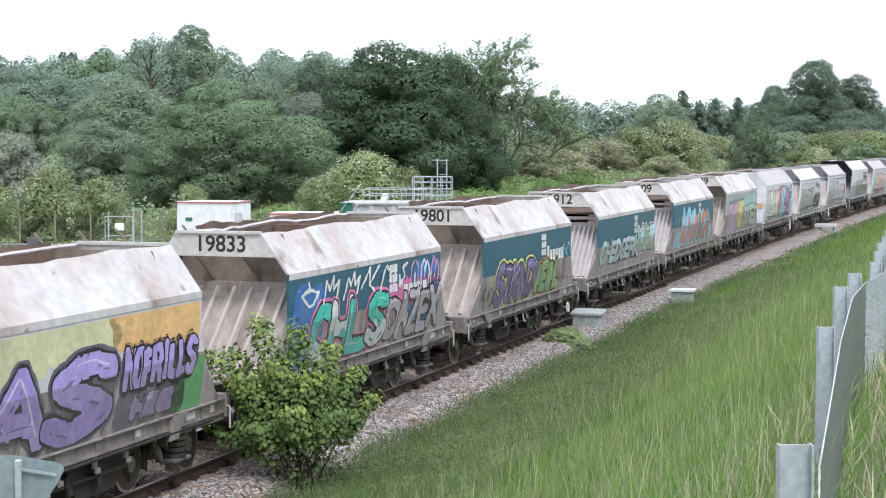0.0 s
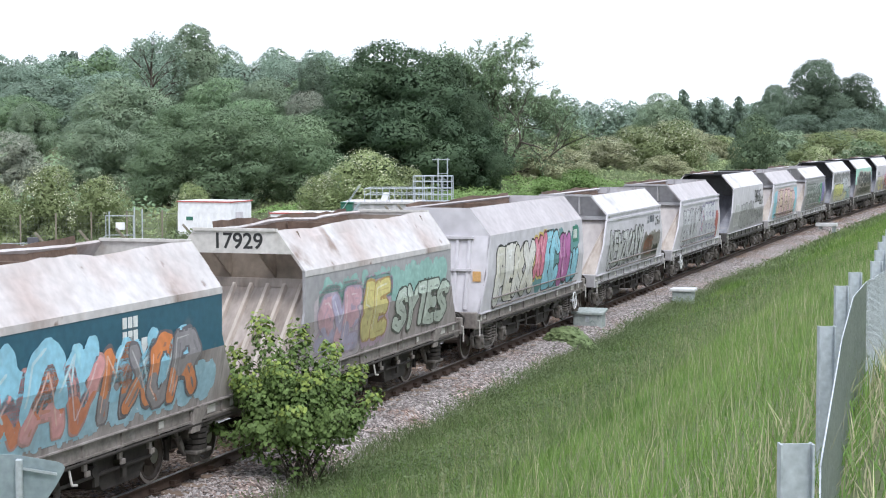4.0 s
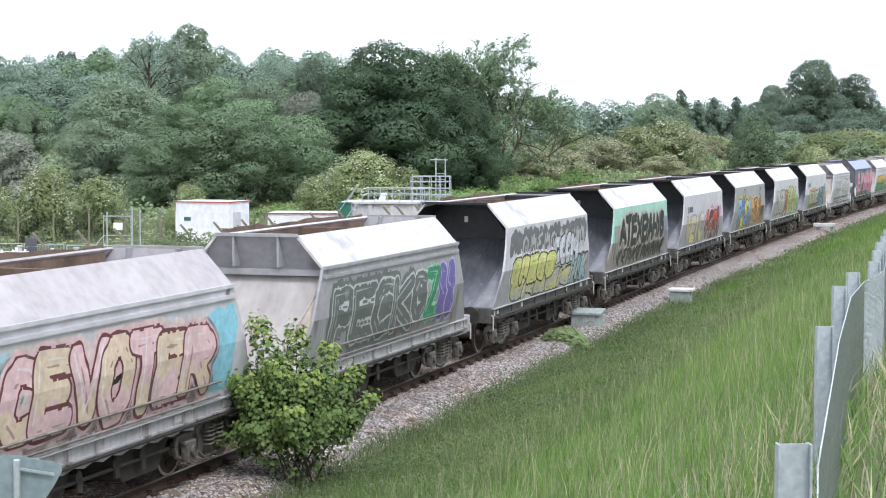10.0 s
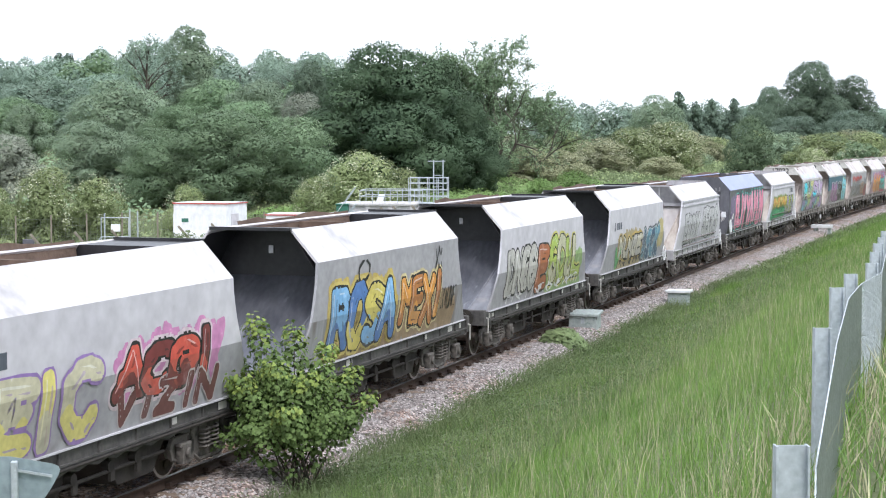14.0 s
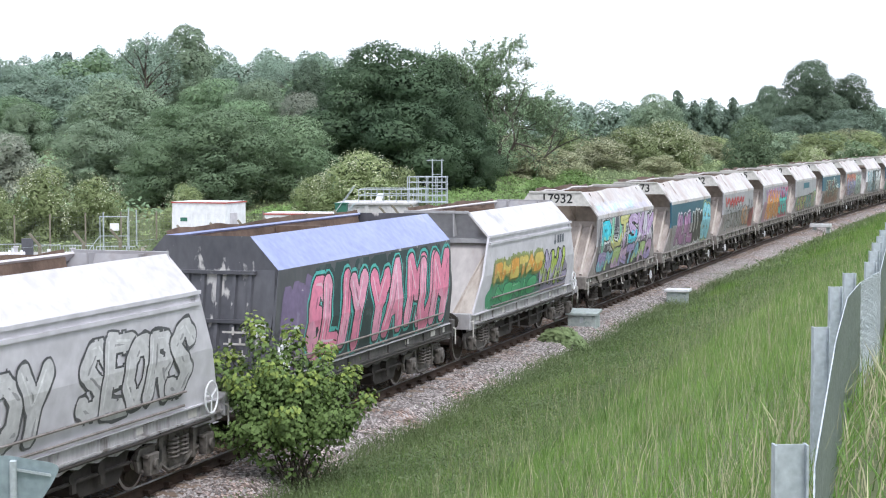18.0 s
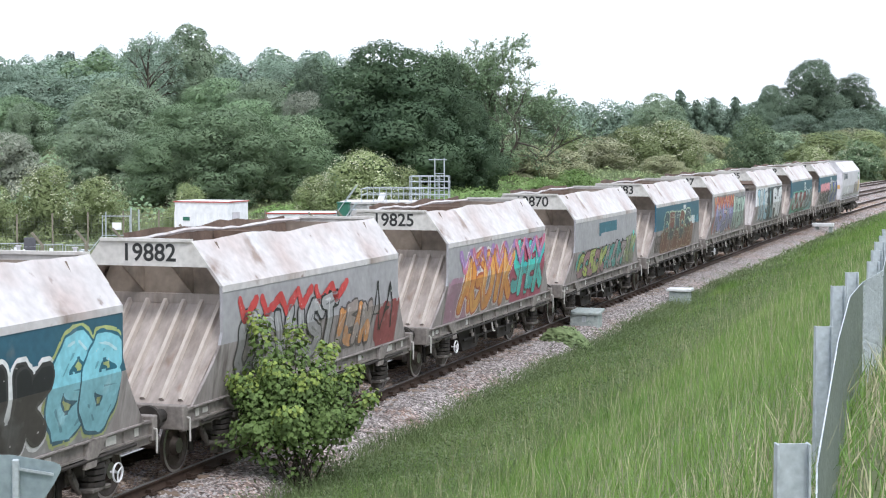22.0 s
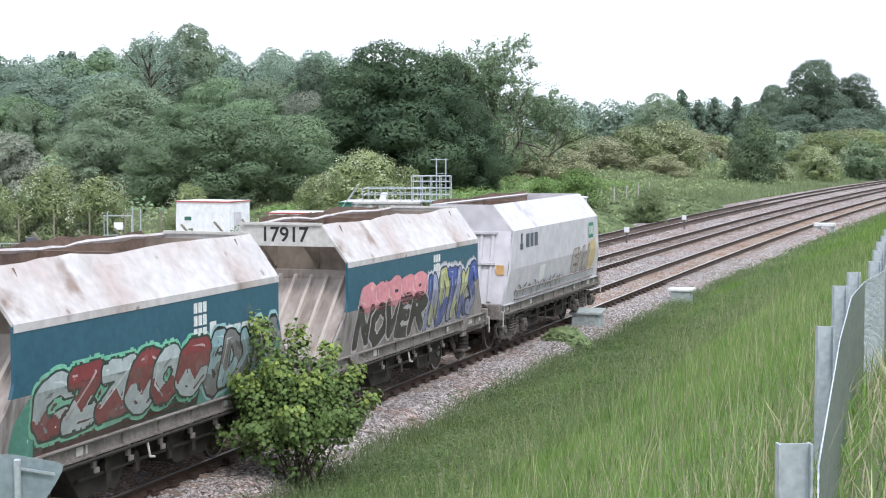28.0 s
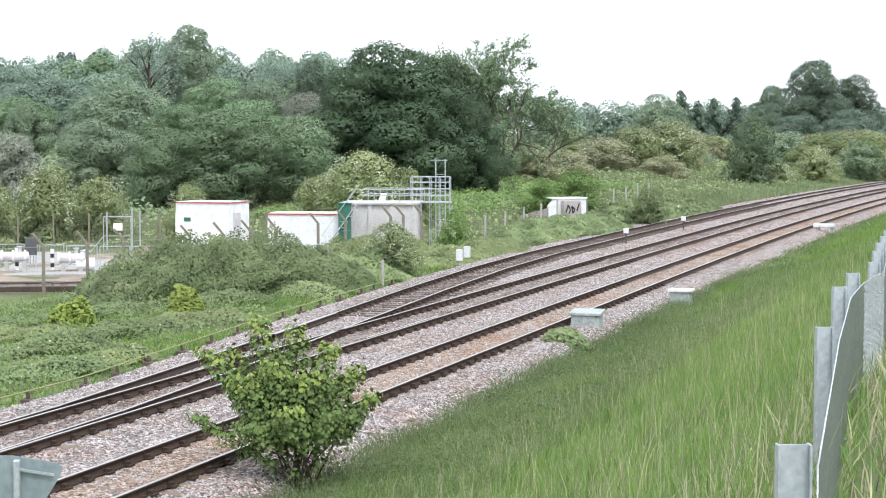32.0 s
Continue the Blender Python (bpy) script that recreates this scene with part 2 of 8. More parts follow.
def leafmat(name, a, b, isle=0.13):
    return mat(name, a, b, 0.3, 0.6, fine=1.3, isle=isle, rnd=0.2, trans=0.18, spec=0.2)


LEAF = {
    "oak": leafmat("oak_leaves", (0.064, 0.108, 0.062), (0.096, 0.146, 0.080)),
    # oak leaves paled towards blue-grey: distance haze put into the colour
    "oak_far": leafmat("haze_tinted_oak_leaves", (0.115, 0.165, 0.115), (0.155, 0.21, 0.145)),
    # the next four carry extra blue, distance haze mixed into the leaves
    "wood": leafmat("woodland_leaves", (0.180, 0.270, 0.155), (0.250, 0.345, 0.200)),
    "sallow": leafmat("sallow_leaves", (0.146, 0.214, 0.124), (0.202, 0.276, 0.160)),
    "willow": leafmat("willow_leaves", (0.228, 0.308, 0.208), (0.292, 0.372, 0.248)),
    "far": leafmat("haze_tinted_leaves", (0.228, 0.318, 0.245), (0.287, 0.370, 0.293)),
    "pine": leafmat("pine_needles", (0.150, 0.210, 0.158), (0.200, 0.268, 0.202)),
    "grey": leafmat("grey_green_leaves", (0.265, 0.292, 0.235), (0.32, 0.342, 0.275)),
    "thorn": leafmat("hawthorn_leaves", (0.232, 0.290, 0.132), (0.318, 0.372, 0.182)),
    "olive": leafmat("olive_shrub_leaves", (0.305, 0.322, 0.195), (0.395, 0.402, 0.248)),
    "bramble": leafmat("bramble_leaves", (0.185, 0.255, 0.118), (0.285, 0.35, 0.175)),
    "weed": leafmat("verge_weeds", (0.12, 0.168, 0.072), (0.185, 0.235, 0.11)),
    "meadow": leafmat("meadow_grass", (0.158, 0.208, 0.105), (0.225, 0.275, 0.150)),
    "lime": leafmat("bright_green_leaves", (0.165, 0.265, 0.085), (0.22, 0.33, 0.115)),
    "maple": leafmat("maple_leaves", (0.138, 0.212, 0.066), (0.188, 0.274, 0.088), 0.22),
    "maple_tip": leafmat("young_maple_leaves", (0.25, 0.34, 0.08), (0.33, 0.40, 0.11), 0.2),
    "grass": mat("grass_blades", (0.101, 0.202, 0.043), (0.234, 0.358, 0.092), 0.35, 0.55, fine=2.5, isle=0.34, trans=0.3, spec=0.25,
                 spots=[((0.30, 0.35, 0.13), 0.9, 0.56, 0.2), ((0.13, 0.20, 0.07), 1.6, 0.58, 0.2)]),
    "straw": leafmat("dry_grass_stems", (0.36, 0.35, 0.22), (0.48, 0.45, 0.29), 0.3),
    "blossom": mat("white_blossom", (0.48, 0.50, 0.34), (0.62, 0.63, 0.46), 3, 0.6, isle=0.2),
}


# ---- mesh helpers ----
class Geo:
    """A growing list of vertices and faces, with a material index for each face."""

    def __init__(self):
        self.v, self.f, self.m = [], [], []

    def add(self, verts, faces, mi=0):
        o = len(self.v)
        self.v += [tuple(p) for p in verts]
        self.f += [tuple(o + i for i in f) for f in faces]
        self.m += [mi] * len(faces)
        return self

    def box(self, x0, x1, y0, y1, z0, z1, mi=0):
        v = [(x, y, z) for z in (z0, z1) for x, y in ((x0, y0), (x1, y0), (x1, y1), (x0, y1))]
        return self.add(v, [(3, 2, 1, 0), (4, 5, 6, 7), (0, 1, 5, 4), (1, 2, 6, 5), (2, 3, 7, 6), (3, 0, 4, 7)], mi)

    def rod(self, a, b, r0, r1=None, n=8, mi=0, caps=True):
        a, b = Vector(a), Vector(b)
        r1 = r0 if r1 is None else r1
        w = (b - a).normalized()
        u = w.orthogonal().normalized()
        k = w.cross(u)
        v = []
        for p, r in ((a, r0), (b, r1)):
            for i in range(n):
                q = 2 * math.pi * i / n
                v.append(p + u * (r * math.cos(q)) + k * (r * math.sin(q)))
        f = [(i, (i + 1) % n, n + (i + 1) % n, n + i) for i in range(n)]
        if caps:
            f += [tuple(range(n - 1, -1, -1)), tuple(range(n, 2 * n))]
        return self.add(v, f, mi)

    def ring(self, c, axis, R, r, n=20, k=6, mi=0):
        """A torus round axis."""
        c, w = Vector(c), Vector(axis).normalized()
        u = w.orthogonal().normalized()
        s = w.cross(u)
        v = []
        for i in range(n):
            q = 2 * math.pi * i / n
            e = u * math.cos(q) + s * math.sin(q)
            for j in range(k):
                g = 2 * math.pi * j / k
                v.append(c + e * (R + r * math.cos(g)) + w * (r * math.sin(g)))
        f = [(i * k + j, ((i + 1) % n) * k + j, ((i + 1) % n) * k + (j + 1) % k, i * k + (j + 1) % k) for i in range(n) for j in range(k)]
        return self.add(v, f, mi)

    def prism(self, poly, axis, a, b, mi=0):
        """A polygon of pairs, swept along x, y or z from a to b."""
        n = len(poly)
        put = {"x": lambda p, h: (h, p[0], p[1]), "y": lambda p, h: (p[0], h, p[1]), "z": lambda p, h: (p[0], p[1], h)}[axis]
        v = [put(p, a) for p in poly] + [put(p, b) for p in poly]
        f = [(i, (i + 1) % n, n + (i + 1) % n, n + i) for i in range(n)] + [tuple(range(n - 1, -1, -1)), tuple(range(n, 2 * n))]
        return self.add(v, f, mi)

    def slab(self, corners, t, mi=0):
        """A flat polygon of points in space, given the thickness t along its normal, backwards."""
        P = [Vector(p) for p in corners]
        nrm = (P[1] - P[0]).cross(P[2] - P[0]).normalized() * t
        n = len(P)
        v = P + [p - nrm for p in P]
        f = [tuple(range(n)), tuple(range(2 * n - 1, n - 1, -1))] + [(i, n + i, n + (i + 1) % n, (i + 1) % n) for i in range(n)]
        return self.add(v, f, mi)

    def mesh(self, name, mats=(), smooth=False, bevel=0.0):
        me = bpy.data.meshes.new(name)
        me.from_pydata([tuple(p) for p in self.v], [], self.f)
        for m in mats:
            me.materials.append(m)
        bm = bmesh.new()
        bm.from_mesh(me)
        if len(mats) > 1:
            for f, i in zip(bm.faces, self.m):
                f.material_index = i
        bmesh.ops.recalc_face_normals(bm, faces=bm.faces)
        if bevel:
            bmesh.ops.bevel(bm, geom=bm.edges[:], offset=bevel, segments=1, affect="EDGES", clamp_overlap=True)
        bm.to_mesh(me)
        bm.free()
        if smooth:
            me.shade_smooth()
        return me


def part(name, me, material, parent, label="", at=None):
    """Links a mesh as one object under a thing or a part; the paint sits on the object, so that meshes can be shared."""
    ob = new(name, me)
    if parent is not None:
        ob.parent = parent
    if at is not None:
        ob.matrix_basis = at
    if material is not None:
        if not me.materials:
            me.materials.append(None)
        ob.material_slots[0].link = "OBJECT"
        ob.material_slots[0].material = material
    if label:
        tagged(ob, label)
    return ob


def thing(name, label, category, m=None, group="", kind=""):
    ob = new(name)
    ob.empty_display_size = 0.2
    if m is not None:
        ob.matrix_basis = m
    return tagged(ob, label, category, group, kind)


def arrays_mesh(name, verts, faces, mats=(), midx=None, normals=None):
    """A mesh from arrays: verts (n, 3), faces (k, 3 or 4), and the soft normals of foliage (n, 3)."""
    me = bpy.data.meshes.new(name)
    k, c = faces.shape
    me.vertices.add(len(verts))
    me.vertices.foreach_set("co", np.ascontiguousarray(verts, dtype=np.float32).ravel())
    me.loops.add(k * c)
    me.loops.foreach_set("vertex_index", np.ascontiguousarray(faces, dtype=np.int32).ravel())
    me.polygons.add(k)
    me.polygons.foreach_set("loop_start", np.arange(0, k * c, c, dtype=np.int32))
    for m in mats:
        me.materials.append(m)
    if midx is not None:
        me.polygons.foreach_set("material_index", np.ascontiguousarray(midx, dtype=np.int32))
    me.update(calc_edges=True)
    if normals is not None:
        me.polygons.foreach_set("use_smooth", np.ones(k, dtype=bool))
        me.normals_split_custom_set_from_vertices(normals.tolist())
    return me


# ---- the line's plan ----
# centre line of the near track: distance s along it, heading and bend
S_LINE = np.arange(-500.0, 900.01, 1.0)
_bend = np.interp(S_LINE, [-500, -80, 0, 60, 140, 900], [0, -0.00041, 0.00004, -0.00058, -0.00064, -0.00064])
H_LINE = np.concatenate([[0], np.cumsum((_bend[1:] + _bend[:-1]) / 2)])
H_LINE += 1.2516 - np.interp(0, S_LINE, H_LINE)
X_LINE = np.concatenate([[0], np.cumsum((np.cos(H_LINE[1:]) + np.cos(H_LINE[:-1])) / 2)])
Y_LINE = np.concatenate([[0], np.cumsum((np.sin(H_LINE[1:]) + np.sin(H_LINE[:-1])) / 2)])
X_LINE += -1.985 - np.interp(0, S_LINE, X_LINE)
Y_LINE += 36.932 - np.interp(0, S_LINE, Y_LINE)


def line(s, d=0.0):
    """The place at s along the near track and d metres to its right (the camera's side), as arrays x, y, heading."""
    x, y, h = np.interp(s, S_LINE, X_LINE), np.interp(s, S_LINE, Y_LINE), np.interp(s, S_LINE, H_LINE)
    return x + np.sin(h) * d, y - np.cos(h) * d, h


def off_b(s):
    """Offset of the middle track."""
    return np.interp(s, [-500, 60, 150, 900], [-3.72, -3.72, -4.3, -4.6])


def off_c(s):
    """Offset of the far track, which leaves the middle one at a turnout."""
    return np.interp(s, [-500, -12, -4, 4, 14, 24, 34, 44, 60, 150, 900], [-3.72, -3.72, -3.95, -4.6, -5.55, -6.5, -7.3, -7.75, -7.9, -8.7, -9.2])


def far_edge(s):
    """Where the ballast ends on the far side."""
    return np.interp(s, [-500, 0, 15, 30, 50, 115, 900], [-6.6, -6.7, -8.4, -9.6, -10.7, -11.8, -13])


def ground_z(s, d):
    """Height of the ground: the grassy bank on the camera's side, the low yard and the rising meadow on the other."""
    s, d = np.asarray(s, float), np.asarray(d, float)
    near = np.interp(d, [0, 2.2, 3.0, 5.5, 9.0, 11.6, 12.2, 13, 16, 400], [-0.45, -0.45, -0.5, 0.05, 1.6, 2.9, 3.3, 3.45, 3.55, 3.6])
    k = far_edge(s) - d
    yard = np.interp(k, [0, 1.0, 5, 13, 60], [-0.45, -0.4, -0.5, -1.0, -0.9])
    meadow = np.interp(k, [0, 1.0, 5, 14, 50, 150], [-0.45, -0.3, 0.1, 0.7, 2.2, 2.4])
    r = np.clip((s - 55) / 35, 0, 1)
    far = yard * (1 - r) + meadow * r
    x, y, h = line(s, d)
    hill = np.clip((np.hypot(x, y) - 140) / 300, 0, 1.6)
    left = np.clip((40 - x) / 80, 0, 1)
    far = far + 12.5 * hill * left + 0.2 * np.sin(x * 0.21 + 1.3) * np.sin(y * 0.17) * np.clip((k - 3) / 10, 0, 1)
    return np.where(d > 0, near, np.where(k < 0, -0.45, far))


def line_of(x, y):
    """s and d of places on the plan."""
    x, y = np.asarray(x, float), np.asarray(y, float)
    s = y - 36.9
    for _ in range(6):
        cx, cy, h = line(s)
        s = s + (x - cx) * np.cos(h) + (y - cy) * np.sin(h)
    cx, cy, h = line(s)
    return s, (x - cx) * np.sin(h) - (y - cy) * np.cos(h)


def land(x, y):
    """Height of the ground at a place on the plan."""
    return ground_z(*line_of(x, y))

# ---- ground, ballast and tracks ----
def sheet(name, ss, dd, zfun, material, jitter=0.0):
    S, D = np.meshgrid(ss, dd, indexing="ij")
    x, y, h = line(S, D)
    z = zfun(S, D)
    if jitter:
        z = z + np.random.uniform(-jitter, jitter, z.shape)
    v = np.stack([x, y, z], -1).reshape(-1, 3)
    n, m = S.shape
    i = np.arange(n * m).reshape(n, m)
    f = np.stack([i[:-1, :-1], i[:-1, 1:], i[1:, 1:], i[1:, :-1]], -1).reshape(-1, 4)[:, ::-1]
    me = arrays_mesh(name, v, f, [material])
    me.shade_smooth()
    return new(name, me)


ground = sheet("ground", np.unique(np.concatenate([np.arange(-480, -40, 40), np.arange(-40, 160, 2.0), np.arange(160, 300, 10), np.arange(300, 900, 40)])),
               np.unique(np.concatenate([np.arange(-860, -100, 40), np.arange(-100, -30, 5), np.arange(-30, 16, 0.5), np.arange(16, 60, 8), [60, 120, 240, 400]])),
               ground_z, M["soil"])
tagged(ground, "rough green grassy ground sloping beside the railway", "ground", kind="structure")


def ballast_z(s, d):
    # level bed with rounded shoulders, a low hollow between the tracks
    b = -0.185 - 0.06 * np.exp(-((d + 1.86) / 0.35) ** 2)
    b = np.minimum(b, -0.185 - np.clip(d - 1.75, 0, 9) * 0.55)
    return np.minimum(b, -0.185 - np.clip(far_edge(s) + 0.5 - d, 0, 9) * 0.5)


BS = np.unique(np.concatenate([np.arange(-300, -40, 10), np.arange(-40, 110, 0.5), np.arange(110, 300, 3), np.arange(300, 860, 20)]))


def bed(name, lo, hi, n, material):
    """A strip of the bed between two offsets that may change along the line."""
    K = np.linspace(0, 1, n)
    S, T = np.meshgrid(BS, K, indexing="ij")
    D = lo(S) * (1 - T) + hi(S) * T
    x, y, h = line(S, D)
    z = ballast_z(S, D) + np.random.uniform(-0.018, 0.018, S.shape)
    i = np.arange(S.size).reshape(S.shape)
    f = np.stack([i[:-1, :-1], i[:-1, 1:], i[1:, 1:], i[1:, :-1]], -1).reshape(-1, 4)[:, ::-1]
    return new(name, arrays_mesh(name, np.stack([x, y, z], -1).reshape(-1, 3), f, [material]))


ballast = bed("ballast", lambda s: far_edge(s) - 0.1, lambda s: s * 0 + 2.5, 60, M["ballast"])
tagged(ballast, "grey and pinkish crushed stone ballast bed", "ballast", kind="structure")
for off, name, stone, text in ((lambda s: s * 0, "ballast_four_foot", "ballast_rusty", "rust-brown stained stone between the near rails"),
                               (off_b, "ballast_middle_line", "ballast_oily", "dark oil-stained stone between the middle rails")):
    strip = bed(name, lambda s: off(s) - 0.66, lambda s: off(s) + 0.66, 14, M[stone])
    strip.location.z = 0.012
    tagged(strip, text, "ballast", kind="structure")


def loose_stones(n, s0, s1, seed):
    """Single stones lying on the bed."""
    rng = np.random.default_rng(seed)
    s = rng.uniform(s0, s1, n)
    d = rng.uniform(0, 1, n) * (2.3 - far_edge(s)) + far_edge(s)
    x, y, h = line(s, d)
    base = np.array([(1, 0, 0), (-0.5, 0.87, 0), (-0.5, -0.87, 0), (0.1, 0.05, 0.8)])
    r = rng.uniform(0.022, 0.052, n)
    q = rng.uniform(0, 6.28, n)
    c, sn = np.cos(q), np.sin(q)
    jit = rng.uniform(0.6, 1.3, (n, 4))
    bx, by, bz = base[None, :, 0] * jit, base[None, :, 1] * jit, base[None, :, 2] * jit
    v = np.stack([(bx * c[:, None] - by * sn[:, None]) * r[:, None] + x[:, None], (bx * sn[:, None] + by * c[:, None]) * r[:, None] + y[:, None],
                  bz * r[:, None] + (ballast_z(s, d) - 0.004)[:, None]], -1).reshape(-1, 3)
    o = np.arange(n)[:, None] * 4
    f = np.concatenate([o + [0, 1, 3], o + [1, 2, 3], o + [2, 0, 3]], 1).reshape(-1, 3)
    ob = new("loose_stones", arrays_mesh("loose_stones", v, f, [M["stone"]]))
    return tagged(ob, "loose crushed stones on the ballast", "ballast", kind="stuff")


loose_stones(70000, -14, 45, 31)


def rail(parent, off, s0, s1, step=2.0, z=0.0):
    """One flat-bottom rail following the offset, with a worn bright head."""
    prof = [(-0.07, -0.159), (0.07, -0.159), (0.07, -0.147), (0.012, -0.125), (0.012, -0.045), (0.035, -0.034), (0.035, -0.004),
            (-0.035, -0.004), (-0.035, -0.034), (-0.012, -0.045), (-0.012, -0.125), (-0.07, -0.147)]
    ss = np.arange(s0, s1 + 0.01, step)
    n = len(prof)
    v, f, mi = [], [], []
    for k, s in enumerate(ss):
        for a, b in prof:
            x, y, h = line(s, off(s) + a)
            v.append((float(x), float(y), b + z))
        if k:
            o = (k - 1) * n
            for i in range(n):
                j = (i + 1) % n
                f.append((o + i, o + j, o + n + j, o + n + i))
                mi.append(1 if i == 6 else 0)
    me = arrays_mesh("rail", np.array(v), np.array(f), [M["rail"], M["railhead"]], np.array(mi))
    ob = new("rail", me)
    ob.parent = parent
    return ob


G = 0.7525
NEAR, FAR_S = -60, 480
track_1 = thing("track_1", "rusty steel rails of the near running line", "railway track", kind="structure")
rail(track_1, lambda s: -G, NEAR, FAR_S)
rail(track_1, lambda s: G, NEAR, FAR_S)
track_2 = thing("track_2", "rusty steel rails of the middle line with turnout blades", "railway track", kind="structure")
rail(track_2, lambda s: off_b(s) - G, -9, FAR_S, 1.0)
rail(track_2, lambda s: off_b(s) + G, NEAR, FAR_S)
track_3 = thing("track_3", "rusty steel rails of the diverging far line", "railway track", kind="structure")
rail(track_3, lambda s: off_c(s) - G, NEAR, FAR_S, 1.0)
rail(track_3, lambda s: off_c(s) + G, -9, FAR_S, 1.0)
# check rails beside the crossing of the turnout
rail(track_2, lambda s: off_b(s) + G - 0.09, 9, 15, 1.0, 0.01)
rail(track_3, lambda s: off_c(s) - G + 0.09, 9, 15, 1.0, 0.01)

_sl = Geo().box(-0.13, 0.13, -1.25, 1.25, -0.36, -0.176).mesh("sleeper", bevel=0.012)
_slt = Geo().box(-0.13, 0.13, -1.3, 1.3, -0.36, -0.150).mesh("timber_sleeper", bevel=0.012)


def sleepers(parent, off, s0, s1, me, material):
    s = s0
    while s < s1:
        x, y, h = line(s, off(s))
        part("sleeper", me, material, parent, at=pose(float(x), float(y), random.uniform(-0.012, 0.004), 0, 0, math.degrees(float(h)) + random.uniform(-1, 1)))
        s += 0.68


# ---- wagons ----
MESH = {}


def once(key, build):
    if key not in MESH:
        MESH[key] = build()
    return MESH[key]


CREASE, SILL, WIDE, NARROW, TOPY = 2.0, 1.12, 1.35, 1.22, 0.82
# half length at the eaves, height of the rim, half length of the frame, kind of end
KINDS = {
    "ribbed": dict(half=4.16, rim=3.66, frame=5.3, eave=2.95, curve=True),
    "lipped": dict(half=4.0, rim=3.52, frame=5.2, eave=2.93, curve=False),
    "hooded": dict(half=4.18, rim=3.67, frame=5.3, eave=3.07, curve=False),
    "sheeted": dict(half=4.54, rim=3.62, frame=5.3, eave=2.96, curve=False),
    "blue": dict(half=4.8, rim=3.62, frame=5.4, eave=3.04, curve=False),
}


def side_y(z):
    return WIDE if z >= CREASE else NARROW + (WIDE - NARROW) * (z - SILL) / (CREASE - SILL)


def skin_y(kind, z):
    """Half width of the outer skin at height z, on up the sloping roof sheet above the eaves."""
    k = KINDS[kind]
    if z <= k["eave"]:
        return side_y(z)
    return WIDE + 0.006 - (WIDE - TOPY) * (z - k["eave"]) / (k["rim"] - k["eave"])


def end_x(kind, z):
    """Half length of the side sheet at height z: the ends run outwards towards the frame."""
    k = KINDS[kind]
    a, b = k["half"], k["frame"] - 0.28
    t = (k["eave"] - z) / (k["eave"] - SILL)
    if k["curve"]:
        t = 0 if t < 0.42 else ((t - 0.42) / 0.58) ** 1.35
    elif kind == "hooded":
        t = max(0.0, t) ** 1.7
    return a + (b - a) * max(0.0, min(1.0, t))


def side_sheet(kind, z0, z1, sgn, thick=0.05):
    zs = list(np.linspace(z0, z1, 6))
    ring = [(-end_x(kind, z), -sgn * side_y(z), z) for z in zs] + [(end_x(kind, z), -sgn * side_y(z), z) for z in zs[::-1]]
    g = Geo()
    n = len(ring)
    inner = [(x, y + sgn * thick, z) for x, y, z in ring]
    g.add(ring + inner, [tuple(range(n)), tuple(range(2 * n - 1, n - 1, -1))] + [(i, n + i, n + (i + 1) % n, (i + 1) % n) for i in range(n)])
    return g.mesh("side")


def hood_outline(kind, y_in=0.0):
    k = KINDS[kind]
    w, r = WIDE - y_in, k["rim"]
    return [(-w, k["eave"]), (-TOPY + y_in * 0.4, r - y_in), (TOPY - y_in * 0.4, r - y_in), (w, k["eave"])]


def wheelset_mesh():
    g = Geo()
    g.rod((0, -0.72, 0), (0, 0.72, 0), 0.075, n=8)
    for sy in (-1, 1):
        prof = [(0.0, 0.70), (0.42, 0.70), (0.43, 0.715), (0.43, 0.77), (0.385, 0.778), (0.36, 0.775), (0.32, 0.745), (0.16, 0.735), (0.12, 0.83), (0.0, 0.83)]
        v, f, n = [], [], 24
        for r, y in prof:
            for i in range(n):
                q = 2 * math.pi * i / n
                v.append((r * math.cos(q), sy * y, r * math.sin(q)))
        for a in range(len(prof) - 1):
            for i in range(n):
                g.add([v[a * n + i], v[a * n + (i + 1) % n], v[(a + 1) * n + (i + 1) % n], v[(a + 1) * n + i]], [(0, 1, 2, 3)], 1 if a in (3, 8) else 0)
        for i in range(4):
            q = math.pi * i / 2 + 0.4
            g.rod((0.24 * math.cos(q), sy * 0.75, 0.24 * math.sin(q)), (0.24 * math.cos(q), sy * 0.765, 0.24 * math.sin(q)), 0.055, n=8)
    return g.mesh("wheelset", [M["wheel"], M["tyre"]])


def coil_mesh(R, r, h, turns):
    v, k, n = [], 5, turns * 9
    for i in range(n + 1):
        q = 2 * math.pi * i / 9
        for j in range(k):
            e = R + r * math.cos(2 * math.pi * j / k)
            v.append((e * math.cos(q), e * math.sin(q), h * i / n + r * math.sin(2 * math.pi * j / k)))
    f = [(i * k + j, (i + 1) * k + j, (i + 1) * k + (j + 1) % k, i * k + (j + 1) % k) for i in range(n) for j in range(k)]
    return Geo().add(v, f).mesh("spring")


